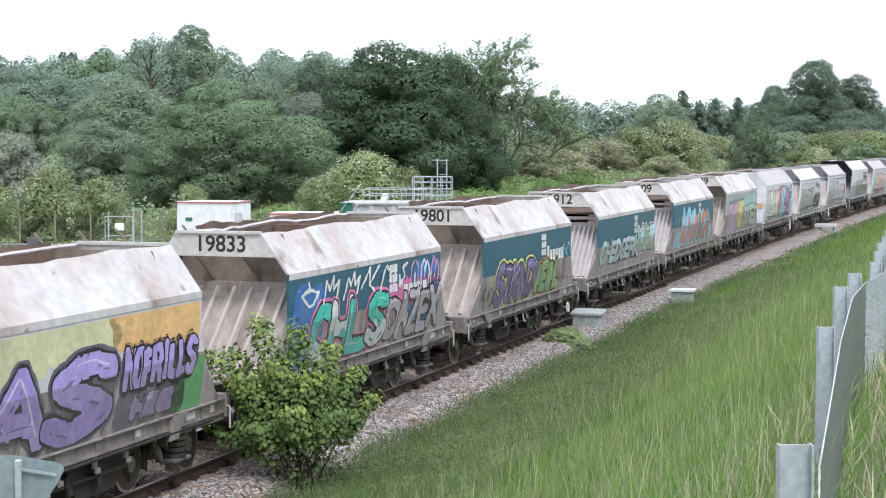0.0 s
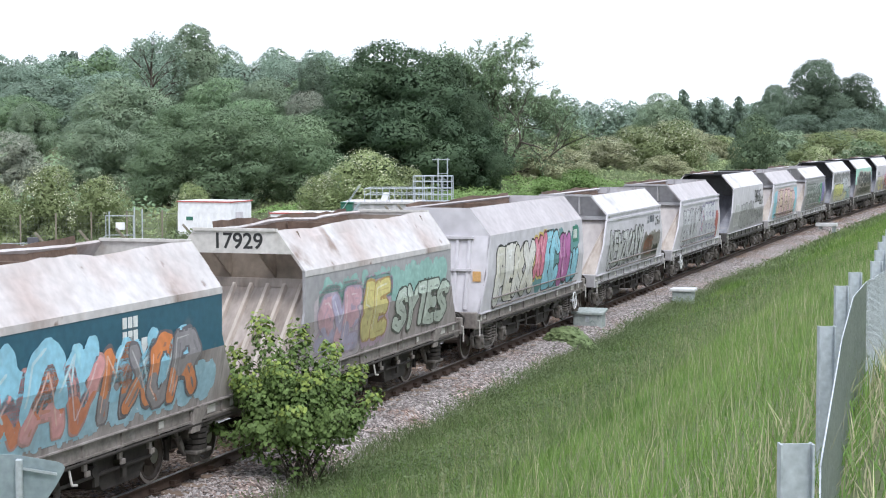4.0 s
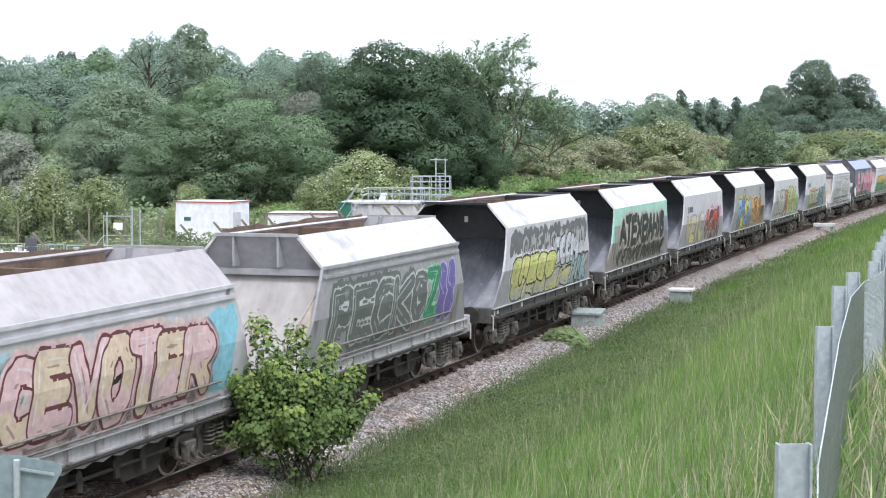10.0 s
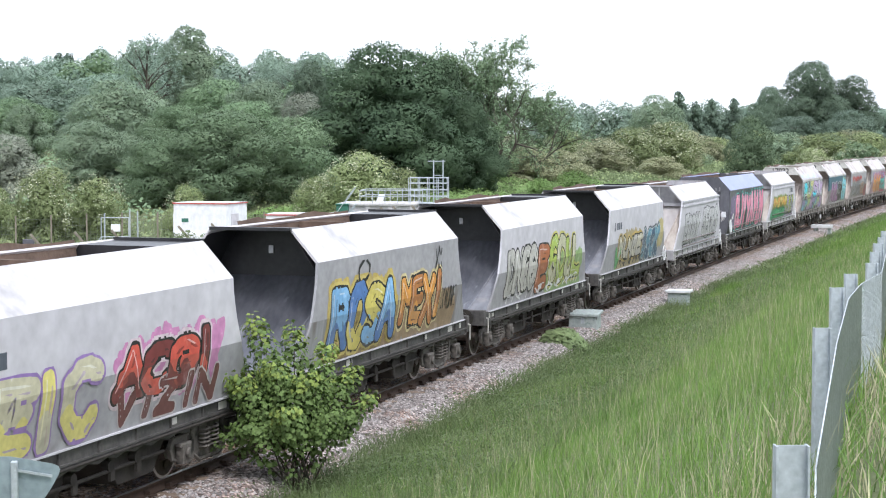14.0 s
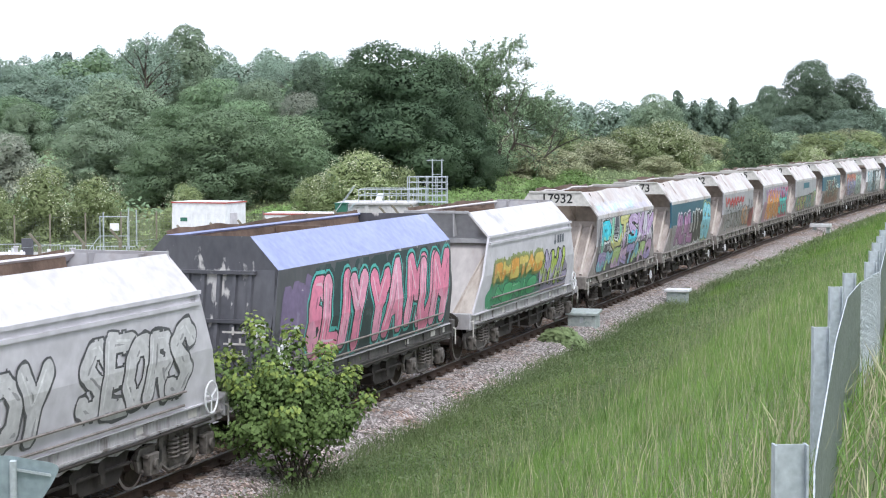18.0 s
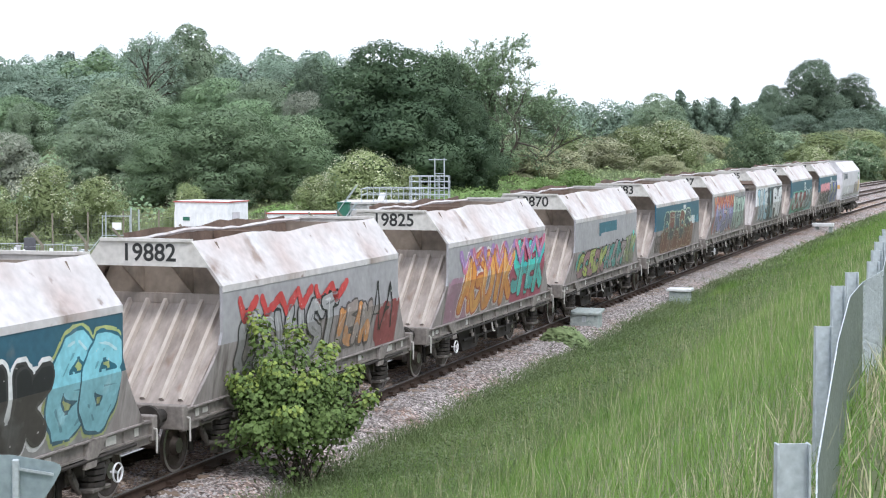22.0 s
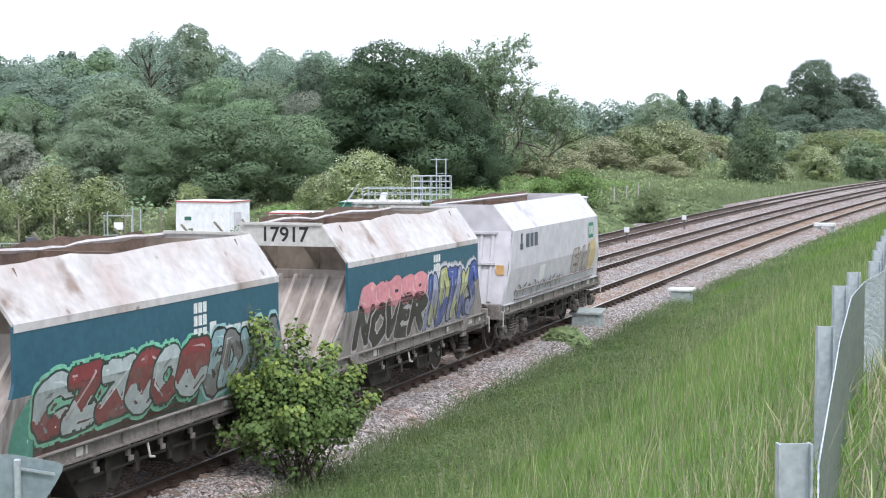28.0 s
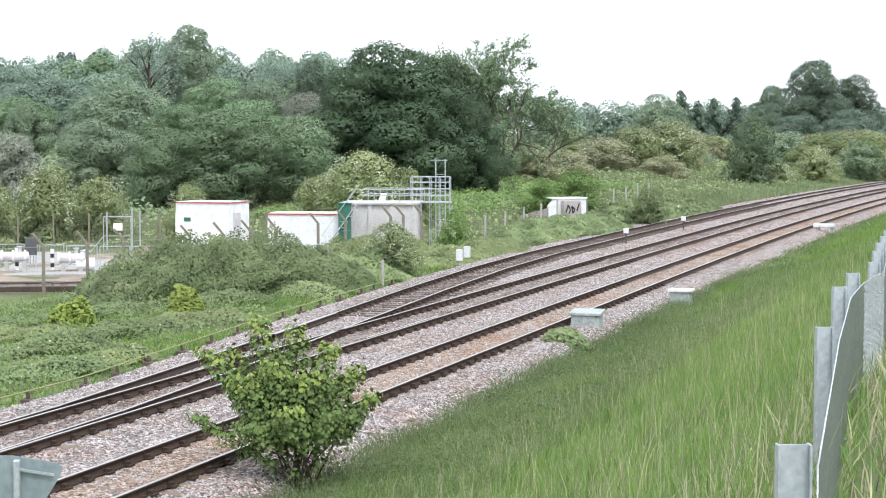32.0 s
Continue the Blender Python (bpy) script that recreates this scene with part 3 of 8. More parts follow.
def bogie_meshes(open_type):
    """open_type: a light bogie whose wheels show whole, with a spring stack between them; else a bogie with deep plate side frames."""
    g = Geo()
    for sy in (-1, 1):
        if open_type:
            y = sy * 0.56
            g.prism([(-1.15, 0.34), (1.15, 0.34), (1.15, 0.52), (0.5, 0.62), (-0.5, 0.62), (-1.15, 0.52)], "y", y - 0.06, y + 0.06)
            g.box(-0.27, 0.27, sy * 1.04 - 0.18, sy * 1.04 + 0.18, 0.34, 0.40).box(-0.30, 0.30, sy * 1.04 - 0.19, sy * 1.04 + 0.19, 0.76, 0.82)
            g.box(-0.10, 0.10, sy * 1.02 - 0.08, sy * 1.02 + 0.08, 0.18, 0.34)
        else:
            y = sy * 1.0
            edge = [(-1.28, 0.52), (-1.20, 0.34), (-0.98, 0.30), (-0.76, 0.40), (-0.55, 0.36), (-0.28, 0.20), (0.28, 0.20), (0.55, 0.36), (0.76, 0.40), (0.98, 0.30), (1.20, 0.34),
                    (1.28, 0.52), (1.18, 0.66), (0.66, 0.68), (0.52, 0.80), (-0.52, 0.80), (-0.66, 0.68), (-1.18, 0.66)]
            g.prism(edge, "y", y - 0.02, y + 0.02)
            # rolled edge round the plate
            for p, q in zip(edge, edge[1:] + edge[:1]):
                g.rod((p[0], y + sy * 0.04, p[1]), (q[0], y + sy * 0.04, q[1]), 0.035, n=5)
            g.box(-0.62, -0.54, y - 0.09, y + 0.09, 0.26, 0.74).box(0.54, 0.62, y - 0.09, y + 0.09, 0.26, 0.74)
    g.box(-0.22, 0.22, -1.05, 1.05, 0.55, 0.80)
    frame_me = g.mesh("bogie_frame", bevel=0.012 if open_type else 0.0)
    if open_type:
        g = Geo()
        for i in range(4):
            g.rod((0, 0, 0.41 + 0.088 * i), (0, 0, 0.475 + 0.088 * i), 0.20, 0.20, 14)
            g.rod((0, 0, 0.475 + 0.088 * i), (0, 0, 0.498 + 0.088 * i), 0.13, 0.13, 12)
        spring_me = g.mesh("spring")
    else:
        spring_me = coil_mesh(0.085, 0.02, 0.34, 5)
    axbox = Geo().box(-0.14, 0.14, -0.07, 0.07, -0.17, 0.15).rod((0, -0.07, 0), (0, -0.12, 0), 0.09, n=10).box(-0.19, 0.19, -0.05, 0.05, 0.10, 0.16).mesh("axlebox", bevel=0.012)
    shoe = Geo().prism([(-0.05, -0.2), (0.06, -0.16), (0.06, 0.16), (-0.05, 0.2)], "y", -0.05, 0.05).box(-0.16, -0.04, -0.03, 0.03, -0.04, 0.3).mesh("brake_shoe", bevel=0.008)
    damper = Geo().rod((-0.10, 0, 0.34), (-0.42, 0, 0.80), 0.035, n=8).rod((-0.18, 0, 0.45), (-0.34, 0, 0.68), 0.055, n=8).mesh("damper")
    return frame_me, spring_me, axbox, shoe, damper


WHEELS = []


def bogie(parent, x, open_type):
    fr, sp, ax, sh, dm = once(("bogie", open_type), lambda: bogie_meshes(open_type))
    wh = once("wheelset", wheelset_mesh)
    b = part("bogie", fr, M["bogie"], parent, at=pose(x, 0, 0))
    for dx in (-0.95, 0.95):
        w = part("wheelset", wh, None, b)
        # the wheelset turns about its own axle, which the parent link places
        w.matrix_parent_inverse = pose(dx, 0, 0.43)
        WHEELS.append(w)
        if not open_type:
            part("axlebox", ax, M["bogie"], b, at=pose(dx, -1.12, 0.43))
            part("axlebox", ax, M["bogie"], b, at=pose(dx, 1.12, 0.43, 0, 0, 180))
        s = -1 if dx > 0 else 1
        part("brake_shoe", sh, M["under"], b, at=pose(dx + s * 0.5, -0.76, 0.45, 0, 0, 0 if s < 0 else 180))
    if open_type:
        for y in (-1.04, 1.04):
            part("spring", sp, M["under"], b, at=pose(0, y, 0))
        for dx, turn in ((-0.18, 0), (0.18, 180)):
            part("damper", dm, M["bogie"], b, at=pose(dx, -1.0, 0, 0, 0, turn))
    else:
        for dx in (-0.16, 0.16):
            part("spring", sp, M["bogie"], b, at=pose(dx, -1.09, 0.36))
    return b


def frame_meshes(kind):
    k = KINDS[kind]
    F = k["frame"]
    g = Geo()
    sole = [(-F, 1.10), (F, 1.10), (F, 0.90), (-F, 0.90)]
    g.prism(sole, "y", -1.19, -1.13).prism(sole, "y", 1.13, 1.19)
    g.box(-F, F, -1.23, -1.13, 1.08, 1.12).box(-F, F, -1.23, -1.13, 0.88, 0.91)
    for e in (-1, 1):
        # deeper ends, tapering where the bogie stands clear
        a, b = (-F, -F + 1.55) if e < 0 else (F - 1.55, F)
        deep = [(a, 0.90), (b, 0.90), (b - (0.5 if e < 0 else 0), 0.76), (a + (0 if e < 0 else 0.5), 0.76)]
        for y0, y1 in ((-1.185, -1.135), (1.135, 1.185)):
            g.prism(deep, "y", y0, y1)
    for i in range(9):
        x = -F + 0.9 + i * (2 * F - 1.8) / 8
        g.box(x - 0.012, x + 0.012, -1.225, -1.19, 0.91, 1.08)
    sole_me = g.mesh("solebar")
    head = Geo().box(-0.08, 0.08, -1.25, 1.25, 0.80, 1.18).mesh("headstock", bevel=0.015)
    buf = Geo().rod((0, 0, 0), (0.28, 0, 0), 0.11, n=12).rod((0.26, 0, 0), (0.48, 0, 0), 0.075, n=10).rod((0.46, 0, 0), (0.50, 0, 0), 0.22, n=16).mesh("buffer")
    g = Geo()
    # two hopper bottoms, sloping to the doors between the bogies
    for a, b in ((-2.75, -0.15), (0.15, 2.75)):
        m = (a + b) / 2
        g.prism([(a, 1.15), (b, 1.15), (m + 0.55, 0.26), (m - 0.55, 0.26)], "y", -1.0, 1.0)
    chute = g.mesh("hopper_chute", bevel=0.01)
    g = Geo()
    for x in (-1.4, -0.55, 0.5, 1.3):
        g.rod((x, -1.12, 0.62), (x, -1.0, 0.62), 0.09, n=10).box(x - 0.03, x + 0.03, -1.1, -1.0, 0.62, 0.9)
        g.box(x - 0.02, x + 0.10, -1.12, -1.08, 0.40, 0.60)
    g.rod((-2.2, -1.08, 0.55), (2.2, -1.08, 0.55), 0.03, n=6)
    gear = g.mesh("door_gear")
    cyl = Geo().rod((-0.32, 0, 0), (0.32, 0, 0), 0.17, n=14).rod((0.32, 0, 0), (0.7, 0, 0), 0.03, n=6).mesh("brake_cylinder")
    pipe = Geo().rod((-F + 0.6, -1.24, 0.84), (F - 0.6, -1.24, 0.84), 0.028, n=6).mesh("brake_pipe")
    return sole_me, head, buf, chute, gear, cyl, pipe


def brake_wheel_mesh():
    g = Geo()
    g.ring((0, 0, 0), (0, 1, 0), 0.25, 0.018, 22, 6)
    for i in range(3):
        q = 2 * math.pi * i / 3 + 0.5
        g.rod((0, 0, 0), (0.25 * math.cos(q), 0, 0.25 * math.sin(q)), 0.013, n=5)
    g.rod((0, -0.02, 0), (0, 0.12, 0), 0.03, n=8)
    return g.mesh("brake_wheel")


def ragged_rim(half, rim, seed):
    """The inside of a hopper seen over the rim: dented rubbing strips and the far inner slope."""
    rnd = random.Random(seed)
    g = Geo()
    n = 18
    top, low = [], []
    for i in range(n + 1):
        x = -half + 2 * half * i / n
        top.append((x, 0.84, rim + 0.07 + 0.03 * math.sin(i * 0.7) + rnd.uniform(-0.025, 0.035)))
        low.append((x, 0.70, rim - 0.8))
    v = top + low + [(x, y + 0.06, z - 0.01) for x, y, z in top]
    f = [(i, i + 1, n + 2 + i, n + 1 + i) for i in range(n)] + [(i, 2 * n + 2 + i, 2 * n + 3 + i, i + 1) for i in range(n)]
    g.add(v, f)
    return g.mesh("rim")


def build_wagon(kind, label, side, low, roof, lip, endm, cheekm, brake=0, gap=False, group="aggregate hopper wagons of the train"):
    """A bogie hopper wagon: its frame's middle stands at the origin, at rail height, the near side towards -y."""
    k = KINDS[kind]
    w = thing("hopper_wagon", label, "hopper wagon", group=group)
    H, R, F, E = k["half"], k["rim"], k["frame"], k["eave"]
    for sgn in (1, -1):
        part("side_panel", once((kind, "side", sgn), lambda: side_sheet(kind, CREASE, E, sgn)), side, w)
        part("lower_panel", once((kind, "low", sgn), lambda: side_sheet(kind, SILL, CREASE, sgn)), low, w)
        a = [(-H, -sgn * WIDE, E), (H, -sgn * WIDE, E), (H - 0.02, -sgn * TOPY, R), (-H + 0.02, -sgn * TOPY, R)]
        if sgn < 0:
            a = a[::-1]

        def roof_mesh():
            if kind != "ribbed":
                return Geo().slab(a, 0.045).mesh("roof")
            # battered sheet: dented face and a wavy upper edge
            rnd = random.Random(label + str(sgn))
            g = Geo()
            n, rows = 22, 4
            ph = rnd.uniform(0, 6)
            v = []
            for j in range(rows + 1):
                t = j / rows
                for i in range(n + 1):
                    x = -H + 2 * H * i / n
                    dent = (0.016 * math.sin(i * 0.9 + ph) * math.sin(j * 1.3 + ph) + rnd.uniform(-0.012, 0.012)) * t * min(1.0, min(i, n - i) / 4)
                    lift = (0.028 * math.sin(i * 0.6 + ph * 2) + rnd.uniform(-0.014, 0.014)) * (t == 1) * min(1.0, min(i, n - i) / 4)
                    y = WIDE + (TOPY - WIDE) * t
                    v.append((x, -sgn * (y + dent * 0.8), E + (R - E) * t + dent * 0.6 + lift))
            inner = [(x, y + sgn * 0.03, z - 0.035) for x, y, z in v]
            m = n + 1
            k = len(v)
            f = [(j * m + i, j * m + i + 1, (j + 1) * m + i + 1, (j + 1) * m + i) for j in range(rows) for i in range(n)]
            f += [(k + b3, k + c3, k + b2, k + b1) for b1, b2, c3, b3 in f]
            f += [(rows * m + i, rows * m + i + 1, k + rows * m + i + 1, k + rows * m + i) for i in range(n)]
            f += [(j * m, (j + 1) * m, k + (j + 1) * m, k + j * m) for j in range(rows)] + [(j * m + n, k + j * m + n, k + (j + 1) * m + n, (j + 1) * m + n) for j in range(rows)]
            g.add(v + inner, f)
            if kind == "ribbed":
                g.box(-H, H, -sgn * WIDE - 0.012, -sgn * WIDE + 0.012, E - 0.11, E)
            return g.mesh("roof", bevel=0.0)
        part("roof_panel", once((kind, "roof", sgn, label if kind == "ribbed" else ""), roof_mesh), roof, w)
    # rim and inside
    part("rim", ragged_rim(H - 0.78, R, label) if kind == "ribbed" else once((kind, "rim"), lambda: ragged_rim(H - {"hooded": 1.25, "lipped": 0.3}.get(kind, 0.1), R, kind)), M["inside"], w)

    def floor_mesh():
        g = Geo()
        z = R - 0.62
        k = {'hooded': 1.25, 'ribbed': 0.8, 'lipped': 0.35}.get(kind, 0.1)
        g.box(-H + k, H - k, -1.2, 1.2, z - 0.05, z)
        g.box(-0.06, 0.06, -0.76, 0.76, R - 0.5, R - 0.06)
        return g.mesh("load_floor")
    part("hopper_floor", once((kind, "floor"), floor_mesh), M["inside"], w, "dark dusty hopper interior")
    # ends
    for e in (-1, 1):
        def lip_mesh():
            g = Geo()
            o = hood_outline(kind)
            x = e * H
            if kind in ("sheeted", "blue"):
                return None
            if kind == "ribbed":
                lo = 3.24
                yl = TOPY + (WIDE - TOPY) * (R - lo) / (R - E)
                poly = [(-yl, lo), (-TOPY, R), (TOPY, R), (yl, lo)]
                g.prism(poly, "x", x - 0.02, x + 0.02)
                g.box(x - 0.06, x + 0.04, -TOPY, TOPY, R - 0.02, R + 0.03)
            elif kind == "lipped":
                poly = [(-WIDE, E - 0.06), (-TOPY, R), (TOPY, R), (WIDE, E - 0.06)]
                v = [(x - e * 0.25 * (R - z) / (R - E), y, z) for y, z in poly]
                g.slab(v if e < 0 else v[::-1], 0.04)
                xl = x - e * 0.28
            else:
                r = [(x, y * 0.985, z - 0.02) for y, z in hood_outline(kind)]
                q = [(x - e * 1.2, y * 0.97, z - 0.03) for y, z in hood_outline(kind)]
                q[0], q[3] = (q[0][0], q[0][1], 2.7), (q[3][0], q[3][1], 2.7)
                r[0], r[3] = (r[0][0], r[0][1], 2.85), (r[3][0], r[3][1], 2.85)
                g.add(r + q, [(0, 1, 5, 4), (1, 2, 6, 5), (2, 3, 7, 6)])
                g.add(q, [(0, 1, 2, 3)])
                g.box(x - 0.03, x + 0.03, -TOPY, TOPY, R - 0.03, R + 0.03)
            return g.mesh("lip")
        me = once((kind, "lip", e), lip_mesh)
        if me:
            part("end_hood" if kind == "hooded" else "end_lip", me, lip, w)
        if kind == "lipped":
            x, xl = e * H, e * (H - 0.28)
            part("lip_rail", once((kind, "rail", e), lambda: Geo().box(min(xl, xl + e * 0.16), max(xl, xl + e * 0.16), -WIDE, WIDE, E - 0.16, E - 0.05).mesh("lip_rail")), lip, w)
            part("lip_top", once((kind, "top", e), lambda: Geo().box(x - 0.05, x + 0.05, -TOPY, TOPY, R - 0.03, R + 0.03).mesh("lip_top")), lip, w)
            for y in (-0.45, 0.45):
                part("lip_rib", once((kind, "lip_rib", e, y), lambda: Geo().box(x - 0.03 if e < 0 else x - 0.25, x + 0.25 if e < 0 else x + 0.03, y - 0.02, y + 0.02, E, R).mesh("lip_rib")), lip, w)

        def slope_mesh():
            g = Geo()
            xb = e * (F - 0.28)
            if kind in ("sheeted", "blue"):
                v = [(e * H, -TOPY, R), (e * H, -WIDE, E), (xb, -NARROW, SILL), (xb, NARROW, SILL), (e * H, WIDE, E), (e * H, TOPY, R)]
                g.add(v, [(0, 5, 4, 1), (1, 4, 3, 2)])
                return g.mesh("end")
            inset = {"ribbed": 0.75, "lipped": 0.3, "hooded": 1.2}[kind]
            zt = {"ribbed": 2.66, "lipped": E - 0.14, "hooded": 2.72}[kind]
            xt = e * (H - inset)
            yt, yb = WIDE - 0.05, (NARROW - 0.03 if kind == "ribbed" else 0.72)
            v = [(xt, -yt, zt), (xb, -yb, SILL + 0.02), (xb, yb, SILL + 0.02), (xt, yt, zt)]
            g.slab(v if e > 0 else v[::-1], 0.04)
            if kind == "ribbed":
                g.box(min(xt, xt + e * 0.1), max(xt, xt + e * 0.1), -yt, yt, zt - 0.08, zt + 0.08)
            return g.mesh("slope")
        part("end_sheet", once((kind, "slope", e), slope_mesh), endm, w)
        if kind == "ribbed":
            def recess_mesh():
                xt, zt, yt, top = e * (H - 0.75), 2.66, WIDE - 0.05, R - 0.05
                g = Geo().add([(xt, -yt, zt), (xt, yt, zt), (xt, 0.9, top), (xt, -0.9, top)], [(0, 1, 2, 3)])
                return g.mesh("recess")

            def bracket_mesh():
                xt = e * (H - 0.75)
                return Geo().prism([(xt, 2.75), (xt, R - 0.45), (e * H, R - 0.42)], "y", -0.02, 0.02).mesh("bracket")
            if gap:
                # open under the number panel: a cross beam, corner plates and the dark hopper behind
                xt = e * (H - 0.75)
                part("cross_beam", once((kind, "beam", e), lambda: Geo().box(xt - 0.07, xt + 0.07, -1.28, 1.28, 2.82, 2.91).mesh("cross_beam", bevel=0.01)), M["ribtan"], w)
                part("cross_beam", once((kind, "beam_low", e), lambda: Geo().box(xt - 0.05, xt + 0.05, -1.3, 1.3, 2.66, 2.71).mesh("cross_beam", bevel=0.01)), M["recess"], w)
                for y in (-1, 1):
                    part("corner_plate", once((kind, "corner", e, y), lambda: Geo().box(min(xt, e * H), max(xt, e * H), y * 1.31 - 0.015, y * 1.31 + 0.015, 2.6, 2.92).box(xt - 0.015, xt + 0.015, min(y * 0.85, y * 1.28), max(y * 0.85, y * 1.28), 2.66, 2.98).mesh("corner_plate")), M["ribtan"], w)
            else:
                part("recess_wall", once((kind, "recess", e), recess_mesh), M["recess"], w, "brown wall under the number panel")
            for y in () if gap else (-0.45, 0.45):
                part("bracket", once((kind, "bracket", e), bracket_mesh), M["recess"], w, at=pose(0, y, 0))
        if kind == "hooded":
            part("notice_plate", once((kind, "plate", e), lambda: Geo().box(-0.01, 0.01, -0.045, 0.045, -0.075, 0.075).mesh("plate")), M["white"], w, "small white notice plate",
                 at=pose(e * (H - 1.17), 0.1, 3.22))
        if kind in ("lipped", "hooded"):
            # cheeks from the slope down to the frame's corners
            inset, zt = (0.3, E - 0.14) if kind == "lipped" else (1.2, 2.72)

            def cheek_mesh(y):
                xt, xb = e * (H - inset), e * (F - 0.28)
                c = [(xt, y * (WIDE - 0.05), zt), (xb, y * 0.72, SILL + 0.02), (xb, y * (NARROW - 0.02), SILL + 0.02), (e * end_x(kind, 2.0), y * (WIDE - 0.05), 2.0), (e * H, y * (WIDE - 0.05), zt)]
                g = Geo()
                n = len(c)
                g.add(c, [(0, 1, 2), (0, 2, 3), (0, 3, 4)])
                g.rod(c[0], c[1], 0.025, n=6)
                return g.mesh("cheek")
            for y in (-1, 1):
                part("end_cheek", once((kind, "cheek", e, y), lambda: cheek_mesh(y)), cheekm, w)
        # ribs down the end sheet
        if kind in ("ribbed", "sheeted", "blue"):
            if kind == "ribbed":
                xt, zt, xb = e * (H - 0.75), 2.66, e * (F - 0.28)
            else:
                xt, zt, xb = e * H, E - 0.05, e * (F - 0.28)

            def rib_mesh():
                d = Vector((xb - xt, 0, SILL - zt))
                L = d.length
                g = Geo().prism([(-0.055, 0), (-0.03, 0.06), (0.03, 0.06), (0.055, 0)], "x", 0.05, L - 0.08)
                # lies along its own x; placed by the part's pose
                return g.mesh("rib")
            me = once((kind, "rib"), rib_mesh)
            ang = math.degrees(math.atan2(zt - SILL, abs(xb - xt)))
            for i in range(13 if gap else 7 if kind == "ribbed" else 6):
                y = -1.08 + i * 0.15 if gap else -1.0 + i * (2.0 / 6) if kind == "ribbed" else -0.85 + i * 0.3
                part("rib", me, endm if gap else M["ribtan"] if kind == "ribbed" else endm, w, at=pose(xt, y, zt + 0.01, 0, ang, 0 if e > 0 else 180))
    if kind == "lipped":
        for sgn in (1, -1):
            y0, y1 = sorted((-sgn * (WIDE - 0.005), -sgn * (WIDE + 0.045)))
            part("cant_rail", once(("cant", sgn), lambda: Geo().box(-H, H, y0, y1, E - 0.20, E - 0.14).box(-H, H, y0, y1, E - 0.03, E + 0.03).mesh("cant_rail")), side, w)
    if kind in ("sheeted", "blue"):
        for e in (-1, 1):
            def bar_mesh():
                g = Geo()
                for z in (E - 0.05, 2.15):
                    x = e * (end_x(kind, z) + 0.05)
                    g.box(x - 0.05, x + 0.05, -0.95, 0.8, z - 0.03, z + 0.03)
                return g.mesh("end_bar")
            part("end_bar", once((kind, "bar", e), bar_mesh), endm, w)
            part("notice_plate", once((kind, "plate", e), lambda: Geo().box(e * (end_x(kind, 2.0) + 0.06) - 0.01, e * (end_x(kind, 2.0) + 0.06) + 0.01, -1.2, -1.0, 1.88, 2.12).mesh("plate")),
                 M["orange"] if kind == "sheeted" else M["white"], w, "small notice plate")
    if kind in ("sheeted", "blue", "lipped"):
        for z in (1.0, 1.22):
            part("pipe", once((kind, "pipe", z), lambda: Geo().rod((-H + 0.4, -side_y(z + 0.2) - 0.05, z + 0.2), (H - 0.4, -side_y(z + 0.2) - 0.05, z + 0.2), 0.022, n=6).mesh("pipe")), M["solebar"], w)
    # frame and running gear
    sole, head, buf, chute, gear, cyl, pipe = once((kind, "frame"), lambda: frame_meshes(kind))
    solem = M["solebar"] if kind in ("ribbed", "sheeted") else M["cant"] if kind == "lipped" else M["sole_dark"]
    part("solebar", sole, solem, w)
    # flange coloured pale on most kinds, for the light along its top edge
    part("sill_flange", once((kind, "sill"), lambda: Geo().box(-F + 0.3, F - 0.3, -1.262, -1.19, 1.105, 1.128).mesh("sill_flange")), M["pale"] if kind != "ribbed" else M["dirty"], w)
    if kind == "ribbed":
        gusset = once("gusset", lambda: Geo().prism([(-0.32, 1.11), (0.20, 1.11), (0.32, 0.72), (0.02, 0.72), (-0.02, 0.84)], "y", -0.07, 0.0).mesh("gusset", bevel=0.012))
        for x, turn in ((-F + 1.75, 0), (F - 1.75, 180)):
            part("gusset", gusset, solem, w, at=pose(x, -1.19, 0) if not turn else pose(x, -1.26, 0, 0, 0, 180))
        for x in (-1.9, -0.9, 0.1, 1.1, 2.0):
            part("hanger", once("hanger", lambda: Geo().box(-0.05, 0.05, -0.05, 0.0, 0.70, 0.90).box(-0.02, 0.10, -0.07, -0.03, 0.62, 0.70).mesh("hanger", bevel=0.008)), solem, w, at=pose(x, -1.15, 0))
        part("release_lever", once("lever", lambda: Geo().rod((0, 0, 0.86), (0.02, -0.04, 0.60), 0.018, n=6).rod((0.02, -0.04, 0.60), (0.14, -0.05, 0.58), 0.018, n=6).mesh("lever")), M["cream"], w, "pale release lever", at=pose(-0.4, -1.22, 0))
    else:
        part("skirt", once((kind, "skirt"), lambda: Geo().prism([(-3.0, 0.90), (3.0, 0.90), (2.85, 0.74)] + [(2.7 - 0.27 * k, 0.74 + (0.05 if k % 2 else 0.0)) for k in range(1, 20)] + [(-2.85, 0.74)], "y", -1.188, -1.14).mesh("skirt")), solem, w)
    part("hopper_chute", chute, M["under"], w)
    part("door_gear", gear, M["under"], w)
    part("brake_pipe", pipe, M["under"], w)
    part("brake_cylinder", cyl, M["under"], w, at=pose(-2.9, -0.7, 0.75))
